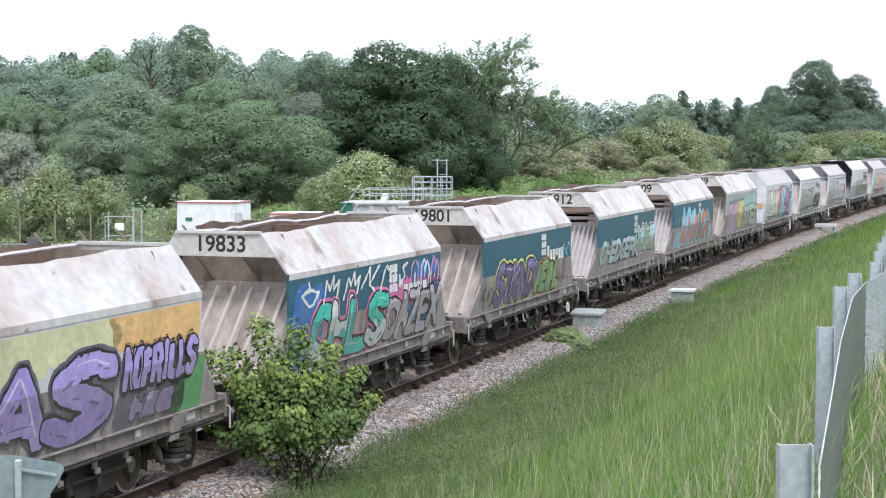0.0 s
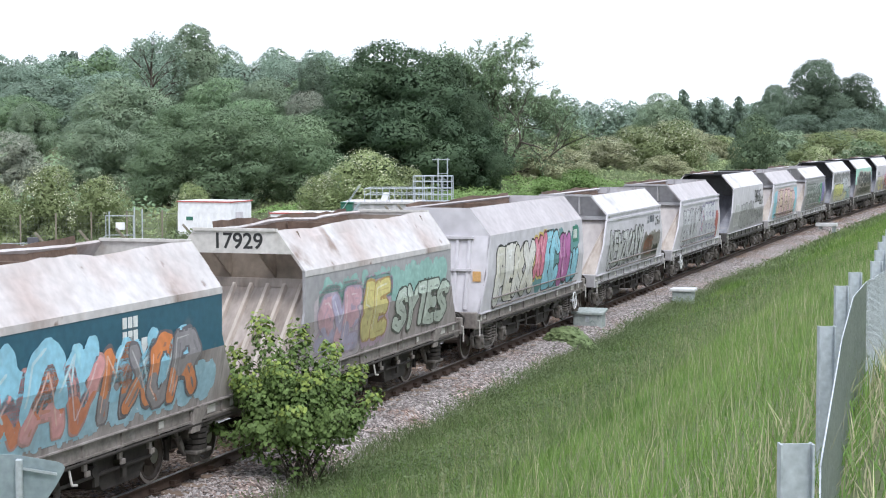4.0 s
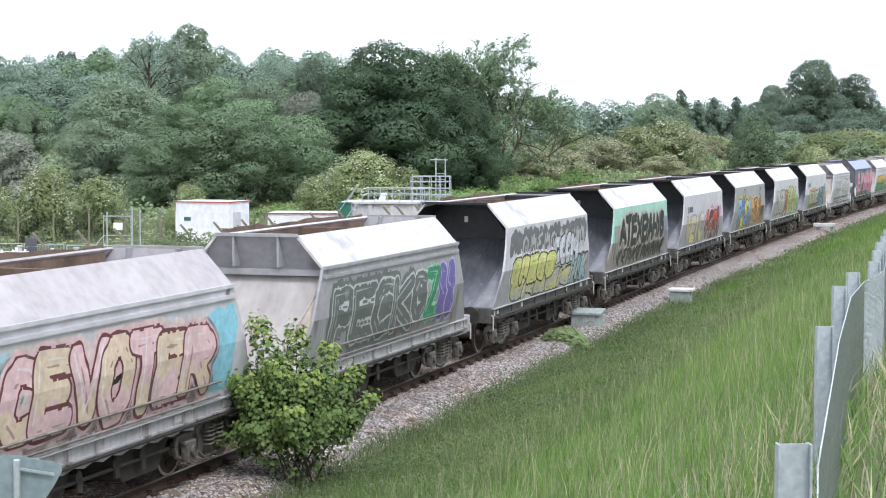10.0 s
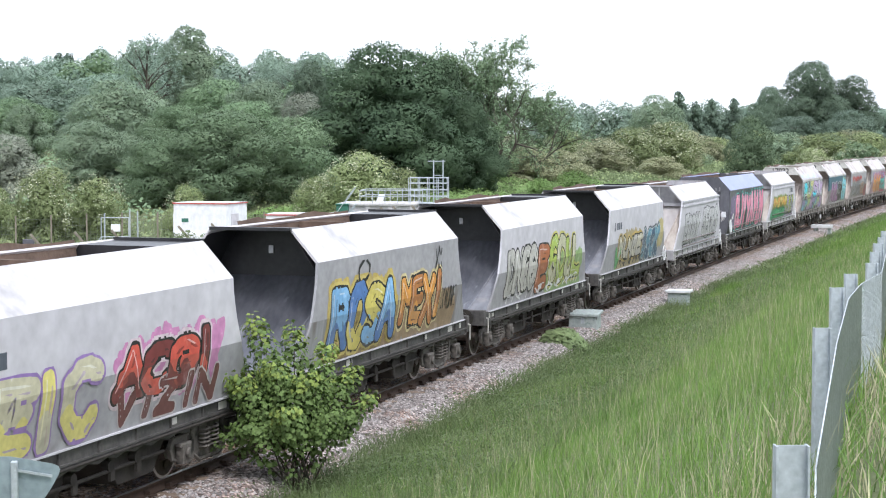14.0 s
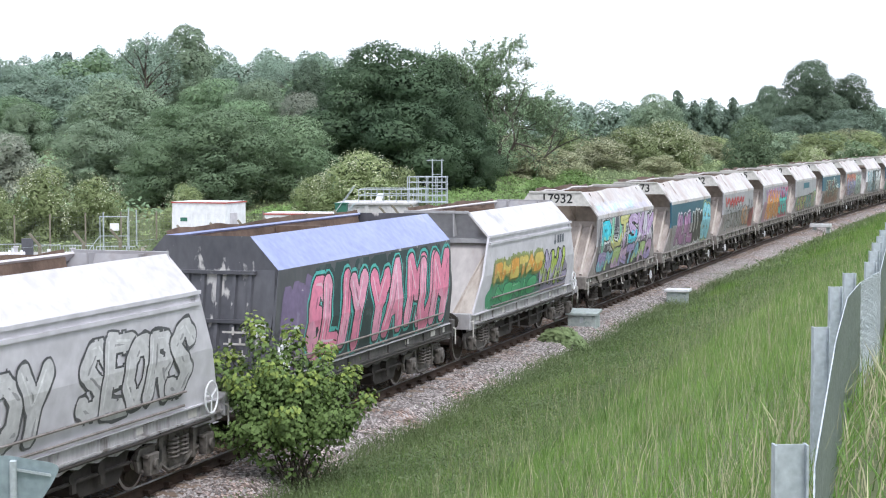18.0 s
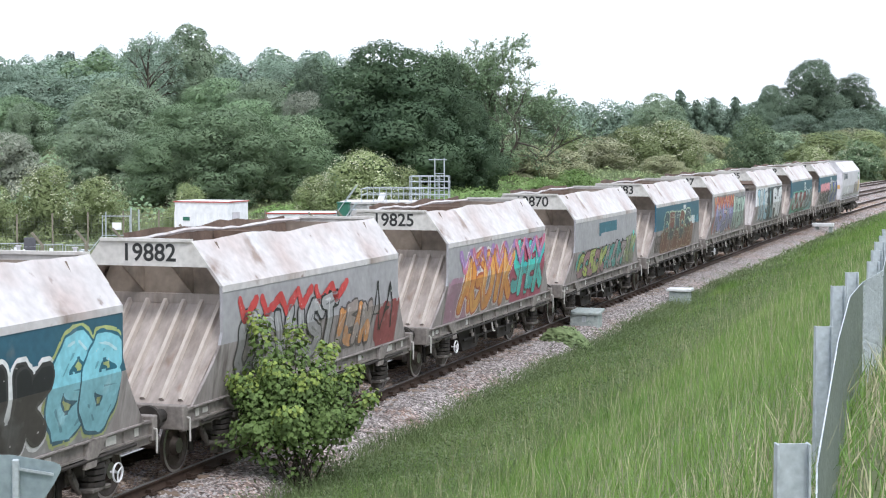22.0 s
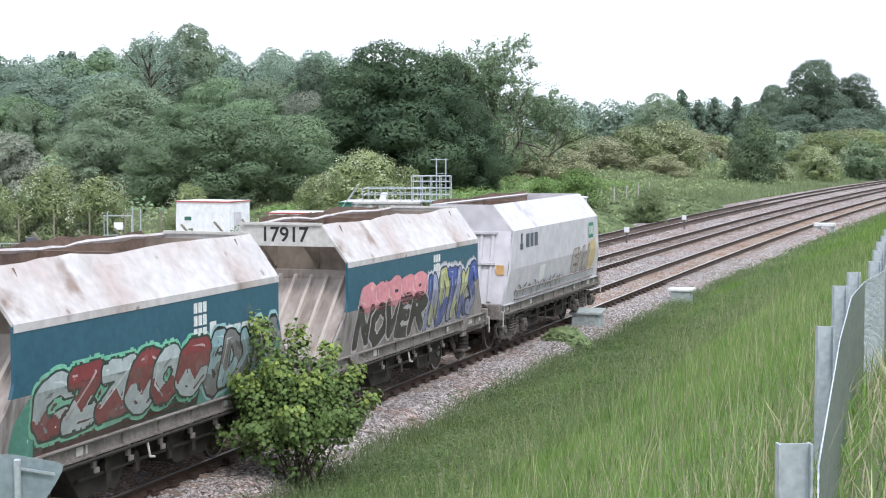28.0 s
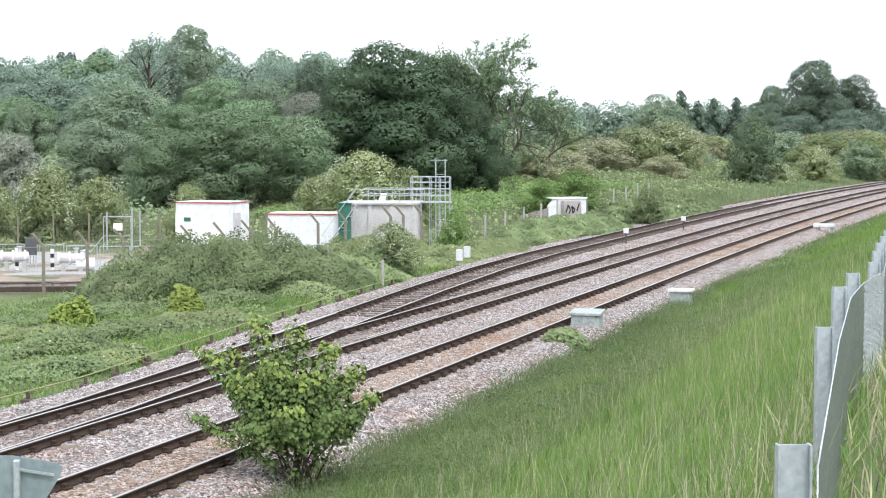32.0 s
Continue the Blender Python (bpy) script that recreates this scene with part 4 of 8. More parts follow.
    for e in (-1, 1):
        part("headstock", head, solem, w, at=pose(e * F, 0, 0))
        for y in (-0.87, 0.87):
            part("buffer", buf, M["under"], w, at=pose(e * F, y, 1.02, 0, 0, 0 if e > 0 else 180))
        part("coupling", once("coupling", lambda: Geo().ring((0.16, 0, -0.02), (0, 1, 0), 0.13, 0.025, 14, 6).box(-0.05, 0.1, -0.05, 0.05, -0.06, 0.06).mesh("coupling")),
             M["under"], w, at=pose(e * (F + 0.1), 0, 0.98, 0, 0, 0 if e > 0 else 180))
        bogie(w, e * 3.75, kind == "ribbed")
    for e in (-1, 1):
        part("grab_handle", once("grab", lambda: Geo().rod((0, 0, 0.62), (0, 0, 0.98), 0.016, n=6).rod((0, 0, 0.98), (0, 0.1, 1.0), 0.018, n=6).mesh("grab")), M["cream"], w, "pale grab handle",
             at=pose(e * (F - 0.05), -1.3, 0))
    for k, (u, wd, z0, z1) in enumerate(((-4.85, 0.12, 0.94, 1.06), (-4.6, 0.2, 0.96, 1.04), (-2.4, 0.3, 0.94, 1.06), (2.2, 0.22, 0.95, 1.05), (3.9, 0.3, 0.94, 1.06), (4.75, 0.12, 0.94, 1.06))):
        part("data_plate", once(("data", wd, z0), lambda: Geo().box(0, wd, -0.008, 0.0, z0, z1).mesh("plate")), M["cream"], w, "small pale data plate", at=pose(u, -1.192, 0))
    if brake:
        spot = pose(brake * 3.75 + 0.3, -1.30, 0.55) @ Matrix.Diagonal((0.55, 1, 0.55, 1)) if kind == "ribbed" else pose(brake * 3.85, -1.32, 0.66) @ Matrix.Diagonal((0.85, 1, 0.95, 1)) if kind == "sheeted" or brake == -1 else pose(brake * 4.40, -1.36, 1.22) @ Matrix.Diagonal((0.9, 1, 1.02, 1))
        part("brake_wheel", once("brake_wheel", brake_wheel_mesh), M["white"], w, "white handbrake wheel",
             at=spot)
    return w


# ---- painted lettering and graffiti on the wagon sides ----
PAINT = {}


def paint(c):
    if c not in PAINT:
        light = tuple(min(0.80, 0.10 + 0.98 * x) for x in c)
        PAINT[c] = mat("spray_paint", tuple(x * 0.80 for x in c), c, 1.7, 0.5, fine=9,
                       spots=[(light, 2.6, 0.60, 0.12), (tuple(0.62 * x + 0.05 for x in c), 1.3, 0.58, 0.12), ((0.55, 0.53, 0.51), 9.0, 0.71, 0.04)])
    return PAINT[c]


# swelling arches, loops, hooks and flashes, for lettering that cannot be read
GLYPHS = [
    [[(0.06, 0.0), (0.08, 0.7), (0.3, 0.98), (0.55, 0.75), (0.5, 0.3)], [(0.5, 0.6), (0.75, 0.85), (0.95, 0.55), (0.92, 0.0)]],
    [[(0.1, 0.05), (0.15, 0.75), (0.5, 1.0), (0.85, 0.75), (0.9, 0.05)], [(0.5, 0.1), (0.5, 0.55)]],
    [[(0.9, 0.95), (0.3, 0.8), (0.7, 0.55), (0.15, 0.35), (0.6, 0.0)], [(0.15, 0.35), (0.0, 0.6)]],
    [[(0.5, 0.0), (0.05, 0.45), (0.45, 0.7), (0.3, 1.0)], [(0.45, 0.7), (0.95, 0.5), (0.7, 0.1), (0.5, 0.0)]],
    [[(0.0, 0.2), (0.4, 0.9), (0.45, 0.35), (1.0, 1.0)], [(0.45, 0.35), (0.8, 0.0)]],
    [[(0.15, 0.0), (0.2, 0.9), (0.4, 0.5), (0.55, 1.0), (0.65, 0.45), (0.9, 0.85), (0.85, 0.05)]],
]
# strokes of sprayed capitals: places on a grid six wide and eight high, strokes parted by blanks
SPRAYED = {
    "A": "003860 1353", "B": "000848665404 54624000", "C": "6748280602204061", "D": "00083866623000", "E": "68080060 0454", "F": "680800 0454",
    "G": "67482806022040626434", "H": "0008 6068 0464", "I": "3038", "J": "6862402002", "K": "0008 680460", "L": "080060", "M": "0008346860",
    "N": "00086068", "O": "200206284866624020", "P": "00084866554404", "R": "00084866554404 3460", "S": "67482806155362402001", "T": "0868 3038",
    "U": "080220406268", "V": "083068", "W": "0810355068", "X": "0068 0860", "Y": "083468 3430", "Z": "08680060", "8": "3415284855341220405234",
}


def strokes(u0, u1, z0, z1, text, rnd, slant=0.1):
    """Line pieces of a word that fills the space; a number asks for that many unreadable shapes."""
    segs, tag = [], []
    n = text if isinstance(text, int) else len(text)
    step = (u1 - u0) / n
    for i in range(n):
        if isinstance(text, int):
            gl = rnd.choice(GLYPHS)
        elif text[i] == " ":
            continue
        else:
            gl = [[(int(p[k]) / 6, int(p[k + 1]) / 8) for k in range(0, len(p), 2)] for p in SPRAYED[text[i]].split()]
        a = u0 + step * (i + 0.10 + rnd.uniform(-0.04, 0.04))
        wd = step * rnd.uniform(0.80, 0.95)
        b, t = z0 + (z1 - z0) * rnd.uniform(0, 0.10), z1 - (z1 - z0) * rnd.uniform(0, 0.14)
        jit = 0.05
        for pl in gl:
            pts = [(a + wd * (p + slant * q + rnd.uniform(-jit, jit)), b + (t - b) * (q + rnd.uniform(-jit, jit))) for p, q in pl]
            for p, q in zip(pts, pts[1:]):
                segs.append((*p, *q))
                tag.append(i)
    return np.array(segs), np.array(tag)


def sdf_runs(segs, r, u, z):
    """Distance to the nearest line piece less r, on the grid z by u."""
    U, Z = np.meshgrid(u, z)
    best = np.full(U.shape, 9.0)
    for a, b, c, d in segs:
        dx, dz = c - a, d - b
        t = np.clip(((U - a) * dx + (Z - b) * dz) / (dx * dx + dz * dz + 1e-9), 0, 1)
        best = np.minimum(best, np.hypot(U - a - t * dx, Z - b - t * dz))
    return best - r


def flood(geo, kind, dist, u, z, lift, mi, low_mi):
    """Strips that fill where dist < 0, laid on the near side or roof sheet with a lift; low_mi: the browned paint below
    the crease, for grime and shade.
    """
    def runs(row):
        s = row < 0
        e = np.flatnonzero(np.diff(s.astype(int)))
        pts = [u[i] + (u[i + 1] - u[i]) * row[i] / (row[i] - row[i + 1]) for i in e]
        if s[0]:
            pts = [u[0]] + pts
        if s[-1]:
            pts = pts + [u[-1]]
        return list(zip(pts[::2], pts[1::2]))
    rows = [runs(r) for r in dist]
    for j in range(len(z) - 1):
        za, zb = z[j], z[j + 1]
        ya, yb = -skin_y(kind, za) - lift, -skin_y(kind, zb) - lift
        A, B = rows[j], rows[j + 1]
        for a0, a1 in A:
            over = [b for b in B if b[1] > a0 and b[0] < a1]
            for b0, b1 in over:
                c0, c1 = a0, a1
                if len(over) > 1:
                    c0, c1 = max(a0, b0), min(a1, b1)
                elif len([q for q in A if q[1] > b0 and q[0] < b1]) > 1:
                    b0, b1 = max(a0, b0), min(a1, b1)
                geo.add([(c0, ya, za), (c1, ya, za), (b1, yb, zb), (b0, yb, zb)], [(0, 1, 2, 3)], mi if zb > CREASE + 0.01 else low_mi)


def graffiti(w, kind, seed, pieces):
    """pieces: (u0, u1, z0, z1, word or number of shapes, thickness, fills, outline, cloud, halo). u runs along the side, z is the height."""
    rnd = random.Random(seed)
    # brown mixed in below the crease: grime, and shade of the inward-sloping panel
    grime_shade = {"ribbed": 0.30, "hooded": 0.2}.get(kind, 0.08)
    for u0, u1, z0, z1, word, th, fills, outline, cloud, *rest in pieces:
        halo = rest[0] if rest else None
        n = word if isinstance(word, int) else len(word)
        if not isinstance(word, int) and th > 0.05:
            # blocky capitals nearly touch and close their own gaps
            th *= 1.28 if th < 0.12 else 1.08 if th < 0.165 else 0.9
        segs, tag = strokes(u0 + th, u1 - th, z0 + th, z1 - th, word, rnd, 0.12 + 0.1 * rnd.random())
        u = np.arange(u0 - 0.3, u1 + 0.3, 0.03)
        u = u[np.abs(u) < end_x(kind, z1) - 0.03]
        top = KINDS[kind]["eave"] - (0.13 if kind == "ribbed" else 0.03)
        low = SILL
        if z0 > top:
            # a piece that stands on the roof sheet
            low, top = KINDS[kind]["eave"] + 0.015, KINDS[kind]["rim"] - 0.12
        zz = np.unique(np.concatenate([np.arange(max(SILL + 0.02, z0 - 0.14), min(top, z1 + 0.14), 0.032), [CREASE]]))
        zz = zz[(zz > low) & (zz < top)]
        # hand-sprayed edges waver, and run lower down in drips
        wave = 0.014 * np.sin(u * 13 + seed)[None, :] * np.cos(zz * 11 + seed)[:, None] + 0.008 * np.sin(u * 31)[None, :]

        def lay(name, parent, layers, label=""):
            g = Geo()
            cols = []
            for dist, lift, c in layers:
                shade_grimed = tuple((1 - grime_shade) * q + grime_shade * r for q, r in zip(c, (0.20, 0.17, 0.15)))
                for q in (c, shade_grimed):
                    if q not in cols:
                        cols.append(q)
                flood(g, kind, dist, u, zz, lift, cols.index(c), cols.index(shade_grimed))
            if not g.f:
                return None
            ob = new(name, g.mesh(name, [paint(c) for c in cols]))
            ob.parent = parent
            return tagged(ob, label) if label else ob
        if cloud:
            mid = (z0 + z1) / 2
            blob = np.array([(rnd.uniform(u0, u1), rnd.uniform(z0, z1), rnd.uniform(u0, u1), rnd.uniform(z0, z1)) for _ in range(4)] + [(u0 + 0.3, mid, u1 - 0.3, mid)])
            lay("graffiti_cloud", w, [(np.minimum(sdf_runs(segs, th * 2.0, u, zz), sdf_runs(blob, th * 1.2, u, zz)) + 2.2 * wave, 0.005, cloud)], "sprayed patch of colour behind the graffiti")
        line_w = 0.03 if th < 0.1 else 0.045
        if halo:
            lay("graffiti_halo", w, [(sdf_runs(segs, th + line_w + 0.055, u, zz) + wave, 0.0065, halo)], "sprayed outer line round the lettering")
        for i in range(n if fills else 0):
            s = segs[tag == i]
            if not len(s):
                continue
            c = fills[i % len(fills)]
            lo = fills[(i + 1) % len(fills)]
            d = sdf_runs(s, th, u, zz) + wave
            at = 0.008 + 0.003 * i
            layers = [(d - line_w, at, outline)] if outline else []
            layers.append((d, at + 0.0012, c))
            if lo != c:
                fade = zz[:, None] - (z0 * 0.58 + z1 * 0.42) - 0.1 * np.sin(u * 11)[None, :]
                layers.append((np.maximum(d, fade), at + 0.002, lo))
            if th > 0.08 and sum(c) > 0.15:
                s2 = s[:2].copy()
                s2[:, [0, 2]] -= th * 0.35
                s2[:, [1, 3]] += th * 0.25
                layers.append((np.maximum(sdf_runs(s2, th * 0.12, u, zz), d + th * 0.25), at + 0.0028, tuple(min(0.8, 0.35 + 0.6 * q) for q in c)))
            if outline and th > 0.12 and sum(c) > 0.15:
                # a shadow line that follows one side of the strokes
                s3 = s.copy()
                s3[:, [0, 2]] += th * 0.42
                s3[:, [1, 3]] -= th * 0.30
                layers.append((np.maximum(sdf_runs(s3[::2], 0.018, u, zz) + wave, d + 0.02), at + 0.0024, tuple(0.5 * q + 0.5 * r for q, r in zip(c, outline))))
            lay("graffiti_letter", w, layers)


def blocks(w, name, label, cells, colour, lift=0.008):
    """Plain rectangles (u0, u1, z0, z1) laid on the near side sheet: panels, and marks in place of lettering."""
    for u0, u1, z0, z1 in cells:
        g = Geo().add([(u0, -side_y(z0) - lift, z0), (u1, -side_y(z0) - lift, z0), (u1, -side_y(z1) - lift, z1), (u0, -side_y(z1) - lift, z1)], [(0, 1, 2, 3)])
        ob = new(name, g.mesh(name, [paint(colour)]))
        ob.parent = w
        tagged(ob, label)


def text_mesh(s, size):
    cu = bpy.data.curves.new("text", "FONT")
    cu.body, cu.size, cu.align_x, cu.extrude, cu.offset = s, size, "CENTER", 0.002, 0.0065
    ob = bpy.data.objects.new("text", cu)
    scene.collection.objects.link(ob)
    me = bpy.data.meshes.new_from_object(ob.evaluated_get(bpy.context.evaluated_depsgraph_get()))
    bpy.data.objects.remove(ob)
    return me


def number(w, s):
    """Fleet number on the end lip that faces the camera."""
    me = text_mesh(s, 0.40)
    part("fleet_number", me, M["ink"], w, "black fleet number", at=Matrix.Translation((-4.16 - 0.024, -0.05, 3.33)) @ Matrix(((0, 0, -1, 0), (-1, 0, 0, 0), (0, 1, 0, 0), (0, 0, 0, 1))))

# ---- plants ----
RNG = np.random.default_rng(5)


def leaf_quads(P, Nrm, size, stretch=1.5, rng=RNG):
    """Rhombic leaves at P, facing about Nrm."""
    n = len(P)
    Nrm = Nrm + rng.normal(0, 0.42, (n, 3))
    Nrm /= np.linalg.norm(Nrm, axis=1)[:, None] + 1e-9
    T = np.cross(Nrm, rng.normal(0, 1, (n, 3)))
    T /= np.linalg.norm(T, axis=1)[:, None] + 1e-9
    B = np.cross(Nrm, T)
    s = (size * rng.uniform(0.6, 1.3, n))[:, None]
    bend = Nrm * s * 0.18
    v = np.stack([P - T * s * stretch * 0.5, P - B * s * 0.5 + bend, P + T * s * stretch * 0.5, P + B * s * 0.5 + bend], 1).reshape(-1, 3)
    f = np.arange(4 * n).reshape(n, 4)
    return v, f


def unit(a):
    return a / (np.linalg.norm(a, axis=1)[:, None] + 1e-9)


# boughs, their size, leaves, leaf size, lowest point, spread, limbs, trunk
CROWNS = {
    "round": dict(boughs=26, bough=0.150, n=15000, leaf=0.085, low=0.04, spread=0.31, limbs=8, trunk=0.28),
    "oak": dict(boughs=40, bough=0.125, n=30000, leaf=0.074, low=0.03, spread=0.34, limbs=8, trunk=0.28),
    "tall": dict(boughs=26, bough=0.130, n=12500, leaf=0.092, low=0.08, spread=0.27, limbs=8, trunk=0.28),
    "distant": dict(boughs=18, bough=0.175, n=2700, leaf=0.175, low=0.02, spread=0.32, limbs=3, trunk=0.28),
    "column": dict(boughs=34, bough=0.100, n=12500, leaf=0.075, low=0.05, spread=0.115, limbs=6, trunk=0.16),
    "airy": dict(boughs=34, bough=0.085, n=6800, leaf=0.11, low=0.25, spread=0.38, limbs=26, trunk=0.2),
    "bush": dict(boughs=20, bough=0.165, n=6800, leaf=0.115, low=0.0, spread=0.32, limbs=6, trunk=0.12),
    "conifer": dict(boughs=26, bough=0.10, n=2600, leaf=0.17, low=0.06, spread=0.30, limbs=3, trunk=0.2),
}


def crown_boughs(kind, rng):
    k = CROWNS[kind]
    n = k["boughs"]
    C, R = [], []
    for i in range(n):
        z = k["low"] + (0.99 - k["low"] - 0.9 * k["bough"]) * (i + 0.5) / n
        h = (i + 0.5) / n
        z += rng.normal(0, 0.025)
        wide = k["spread"] * {"conifer": 1.02 - h, "column": math.sin(math.pi * min(1, 0.3 + 0.66 * h)) ** 0.5, "bush": math.sqrt(max(0.04, 1 - h * h)) * 1.05, "oak": 1.15 * math.cos(1.5 * h) ** 0.75 * min(1, 0.75 + h)}.get(kind, math.sin(math.pi * min(1, 0.2 + 0.76 * h)) ** 0.6)
        q = i * 2.399 + rng.uniform(-0.35, 0.35)
        r = wide * (rng.uniform(0.72, 1.06) if i % 4 else rng.uniform(0.1, 0.6))
        s = k["bough"] * rng.uniform(0.6, 1.3) * (1.0 if kind != "conifer" else 1.15 - 0.7 * h)
        C.append(np.array([r * math.cos(q), r * math.sin(q), min(max(z, s * 0.4), 1.0 - s)]) * 10)
        R.append(s * 10)
    return np.array(C), np.array(R)


def tree_meshes(kind, seed):
    """A tree 10 m high and about 9 m wide: trunk with limbs, and a crown of boughs, clumps and leaves."""
    rng = np.random.default_rng(seed)
    k = CROWNS[kind]
    C, R = crown_boughs(kind, rng)
    up = np.array([0, 0, 1.0])
    if kind == "airy":
        pick = rng.integers(0, len(C), k["n"])
        tuft = C[pick] + unit(rng.normal(0, 1, (len(pick), 3)))[rng.integers(0, 150, len(pick))] * (R[pick] * 0.8)[:, None]
        d = unit(rng.normal(0, 1, tuft.shape))
        soft = unit(d + 0.5 * up)
        v, f = leaf_quads(tuft + d * rng.uniform(0.05, 0.42, (len(d), 1)), soft, k["leaf"], rng=rng)
    else:
        # lobes stand out from each bough; leaves buried inside another bough are left out, which leaves dark clefts between them
        lobes = unit(rng.normal(0, 1, (len(C), 16, 3)).reshape(-1, 3) + 0.2 * up).reshape(len(C), 16, 3)

        flat = np.array([1.12, 1.12, 0.8]) if kind in ("oak", "round") else np.ones(3)

        def shell(n, depth, size, stretch):
            i = rng.choice(len(C), n * 2, p=R ** 2 / (R ** 2).sum())
            D = unit(rng.normal(0, 1, (len(i), 3)) + 0.25 * up)
            near = np.einsum("nkj,nj->nk", lobes[i], D)
            j = near.argmax(1)
            bump = np.exp((near.max(1) - 1) / 0.09)
            P = C[i] + D * flat * (R[i] * (depth + 0.30 * bump - 0.12) * rng.uniform(0.88, 1.07, len(i)))[:, None]
            away = np.linalg.norm((P[:, None] - C[None]) / flat, axis=2) / R[None]
            away[np.arange(len(i)), i] = 9
            keep = np.flatnonzero((away.min(1) > 0.86 * depth) & (P[:, 2] > 0.03))[:n]
            P, D, i, j = P[keep], D[keep], i[keep], j[keep]
            soft = unit(0.65 * unit(D - 0.75 * lobes[i, j]) + 0.6 * D + 0.2 * unit(P - np.array([0, 0, 4.0])) + 0.25 * up)
            v, f = leaf_quads(P, soft, size, stretch, rng)
            return v, f, soft
        v, f, soft = shell(k["n"], 1.0, k["leaf"], 1.5)
        for share, depth, size in ((7.0, 1.1, 0.9), (2.0, 0.93, 1.4), (2.2, 0.82, 2.3)):
            v2, f2, s2 = shell(int(k["n"] / share), depth, k["leaf"] * size, 1.2)
            v, f, soft = np.concatenate([v, v2]), np.concatenate([f, f2 + len(v)]), np.concatenate([soft, s2])
        # the thick of the crown
        m = 900
        mid = np.array([0, 0, 3.6])
        P = mid + (C[rng.integers(0, len(C), m)] - mid) * rng.uniform(0.25, 0.95, (m, 1))
        s2 = unit(rng.normal(0, 1, (m, 3)) + up)
        v2, f2 = leaf_quads(P, s2, 0.85 if kind != "column" else 0.5, 1.2, rng)
        v, f, soft = np.concatenate([v, v2]), np.concatenate([f, f2 + len(v)]), np.concatenate([soft, s2])
    g = Geo()
    th = k["trunk"]
    fork = 10 * max(0.2, k["low"])
    g.rod((0, 0, -0.6), (0.1, 0, fork), th, th * 0.75, 9)
    g.rod((0.1, 0, fork), (0.0, 0.1, 7.5), th * 0.75, th * 0.2, 8)
    for i in range(k["limbs"]):
        c = Vector(C[(i * 3 + 2) % len(C)])
        a = Vector((0.05, 0, max(1.0, min(c.z * 0.7, 6.5))))
        m = a.lerp(c, 0.5) + Vector((0, 0, 0.3))
        g.rod(a, m, th * 0.42, th * 0.25, 6)
        g.rod(m, c, th * 0.25, th * 0.06, 5)
        for _ in range(4 if kind == "airy" else 0):
            g.rod(m, c + Vector(rng.normal(0, 0.7, 3)), th * 0.14, th * 0.04, 4)
    return g.mesh("trunk", smooth=True), arrays_mesh("crown", v, f, normals=np.repeat(soft, 4, 0))


def blossom_mesh(seed, n=14):
    """Flat sprays of small flowers over a bush 10 m high."""
    rng = np.random.default_rng(seed)
    c = rng.normal(0, 1, (n, 3))
    c[:, 2] = np.abs(c[:, 2]) + 0.4
    c = unit(c)
    m = 20
    d = unit(np.repeat(c, m, 0) + rng.normal(0, 0.075, (n * m, 3)))
    P = d * np.array([4.9, 4.9, 8.8]) * rng.uniform(0.9, 1.05, (n * m, 1)) + np.array([0, 0, 1.2])
    v, f = leaf_quads(P, d, 0.14, 1.1, rng)
    return arrays_mesh("blossom", v, f, normals=np.repeat(unit(d + np.array([0, 0, 0.4])), 4, 0))


def gnarled_tree(x, y, aim, height, leaf, leaves, seed, label, spread=0.55, levels=4):
    """A tree of twisted limbs, grown branch by branch, with thin tufts of leaves on its twigs."""
    rng = np.random.default_rng(seed)
    g, tufts = Geo(), []

    def grow(p, w, length, r, level):
        for i in range(3):
            w = (w + Vector(rng.normal(0, 0.20, 3)) + Vector((0, 0, 0.06))).normalized()
            e = p + w * (length / 3)
            g.rod(p, e, max(r, 0.02), max(r * 0.82, 0.016), 6 if level < 2 else 4, caps=False)
            p, r = e, r * 0.82
            if level >= levels - 1:
                tufts.append(p)
            if level < levels and (i > 0 or level > 0):
                for _ in range(1 if i == 1 else 2):
                    side = (w + Vector(rng.normal(0, spread, 3))).normalized()
                    grow(p, side, length * rng.uniform(0.5, 0.72), r * 0.66, level + 1)
    z = float(land(x, y)) - 0.3
    for j, (ax, az, k) in enumerate(aim):
        grow(Vector((0.3 * j - 0.3, 0, 0)), Vector((ax, rng.uniform(-0.2, 0.2), az)).normalized(), height * k, 0.25 - 0.02 * j, 0)
    t = thing("tree", label, "tree", pose(x, y, z))
    part("trunk", g.mesh("twisted_trunk", smooth=True), M["bark"], t)
    c = np.array([tuple(p) for p in tufts])
    c = np.repeat(c[rng.random(len(c)) < 0.8], leaves, 0)
    d = unit(rng.normal(0, 1, c.shape))
    n = unit(d + np.array([0, 0, 0.5]))
    v, f = leaf_quads(c + d * rng.uniform(0.05, 0.45, (len(c), 1)), n, 0.13, rng=rng)
    part("crown", arrays_mesh("twig_leaves", v, f, normals=np.repeat(n, 4, 0)), LEAF[leaf], t)


def tree(kind, leaf, x, y, z, height, width, seed=0, label="", name="tree", flowers=0, category="tree"):
    tr, cr = once(("tree", kind, seed % 3), lambda: tree_meshes(kind, 17 * (seed % 3) + len(kind)))
    t = thing(name, label, category)
    t.matrix_basis = pose(x, y, z, 0, 0, (seed * 77) % 360) @ Matrix.Diagonal((width / 9.2, width / 9.2, height / 10, 1))
    part("trunk", tr, M["bark"], t)
    part("crown", cr, LEAF[leaf], t)
    if flowers:
        part("blossom", once(("blossom", flowers), lambda: blossom_mesh(flowers, 22 * flowers)), LEAF["blossom"], t)
    return t


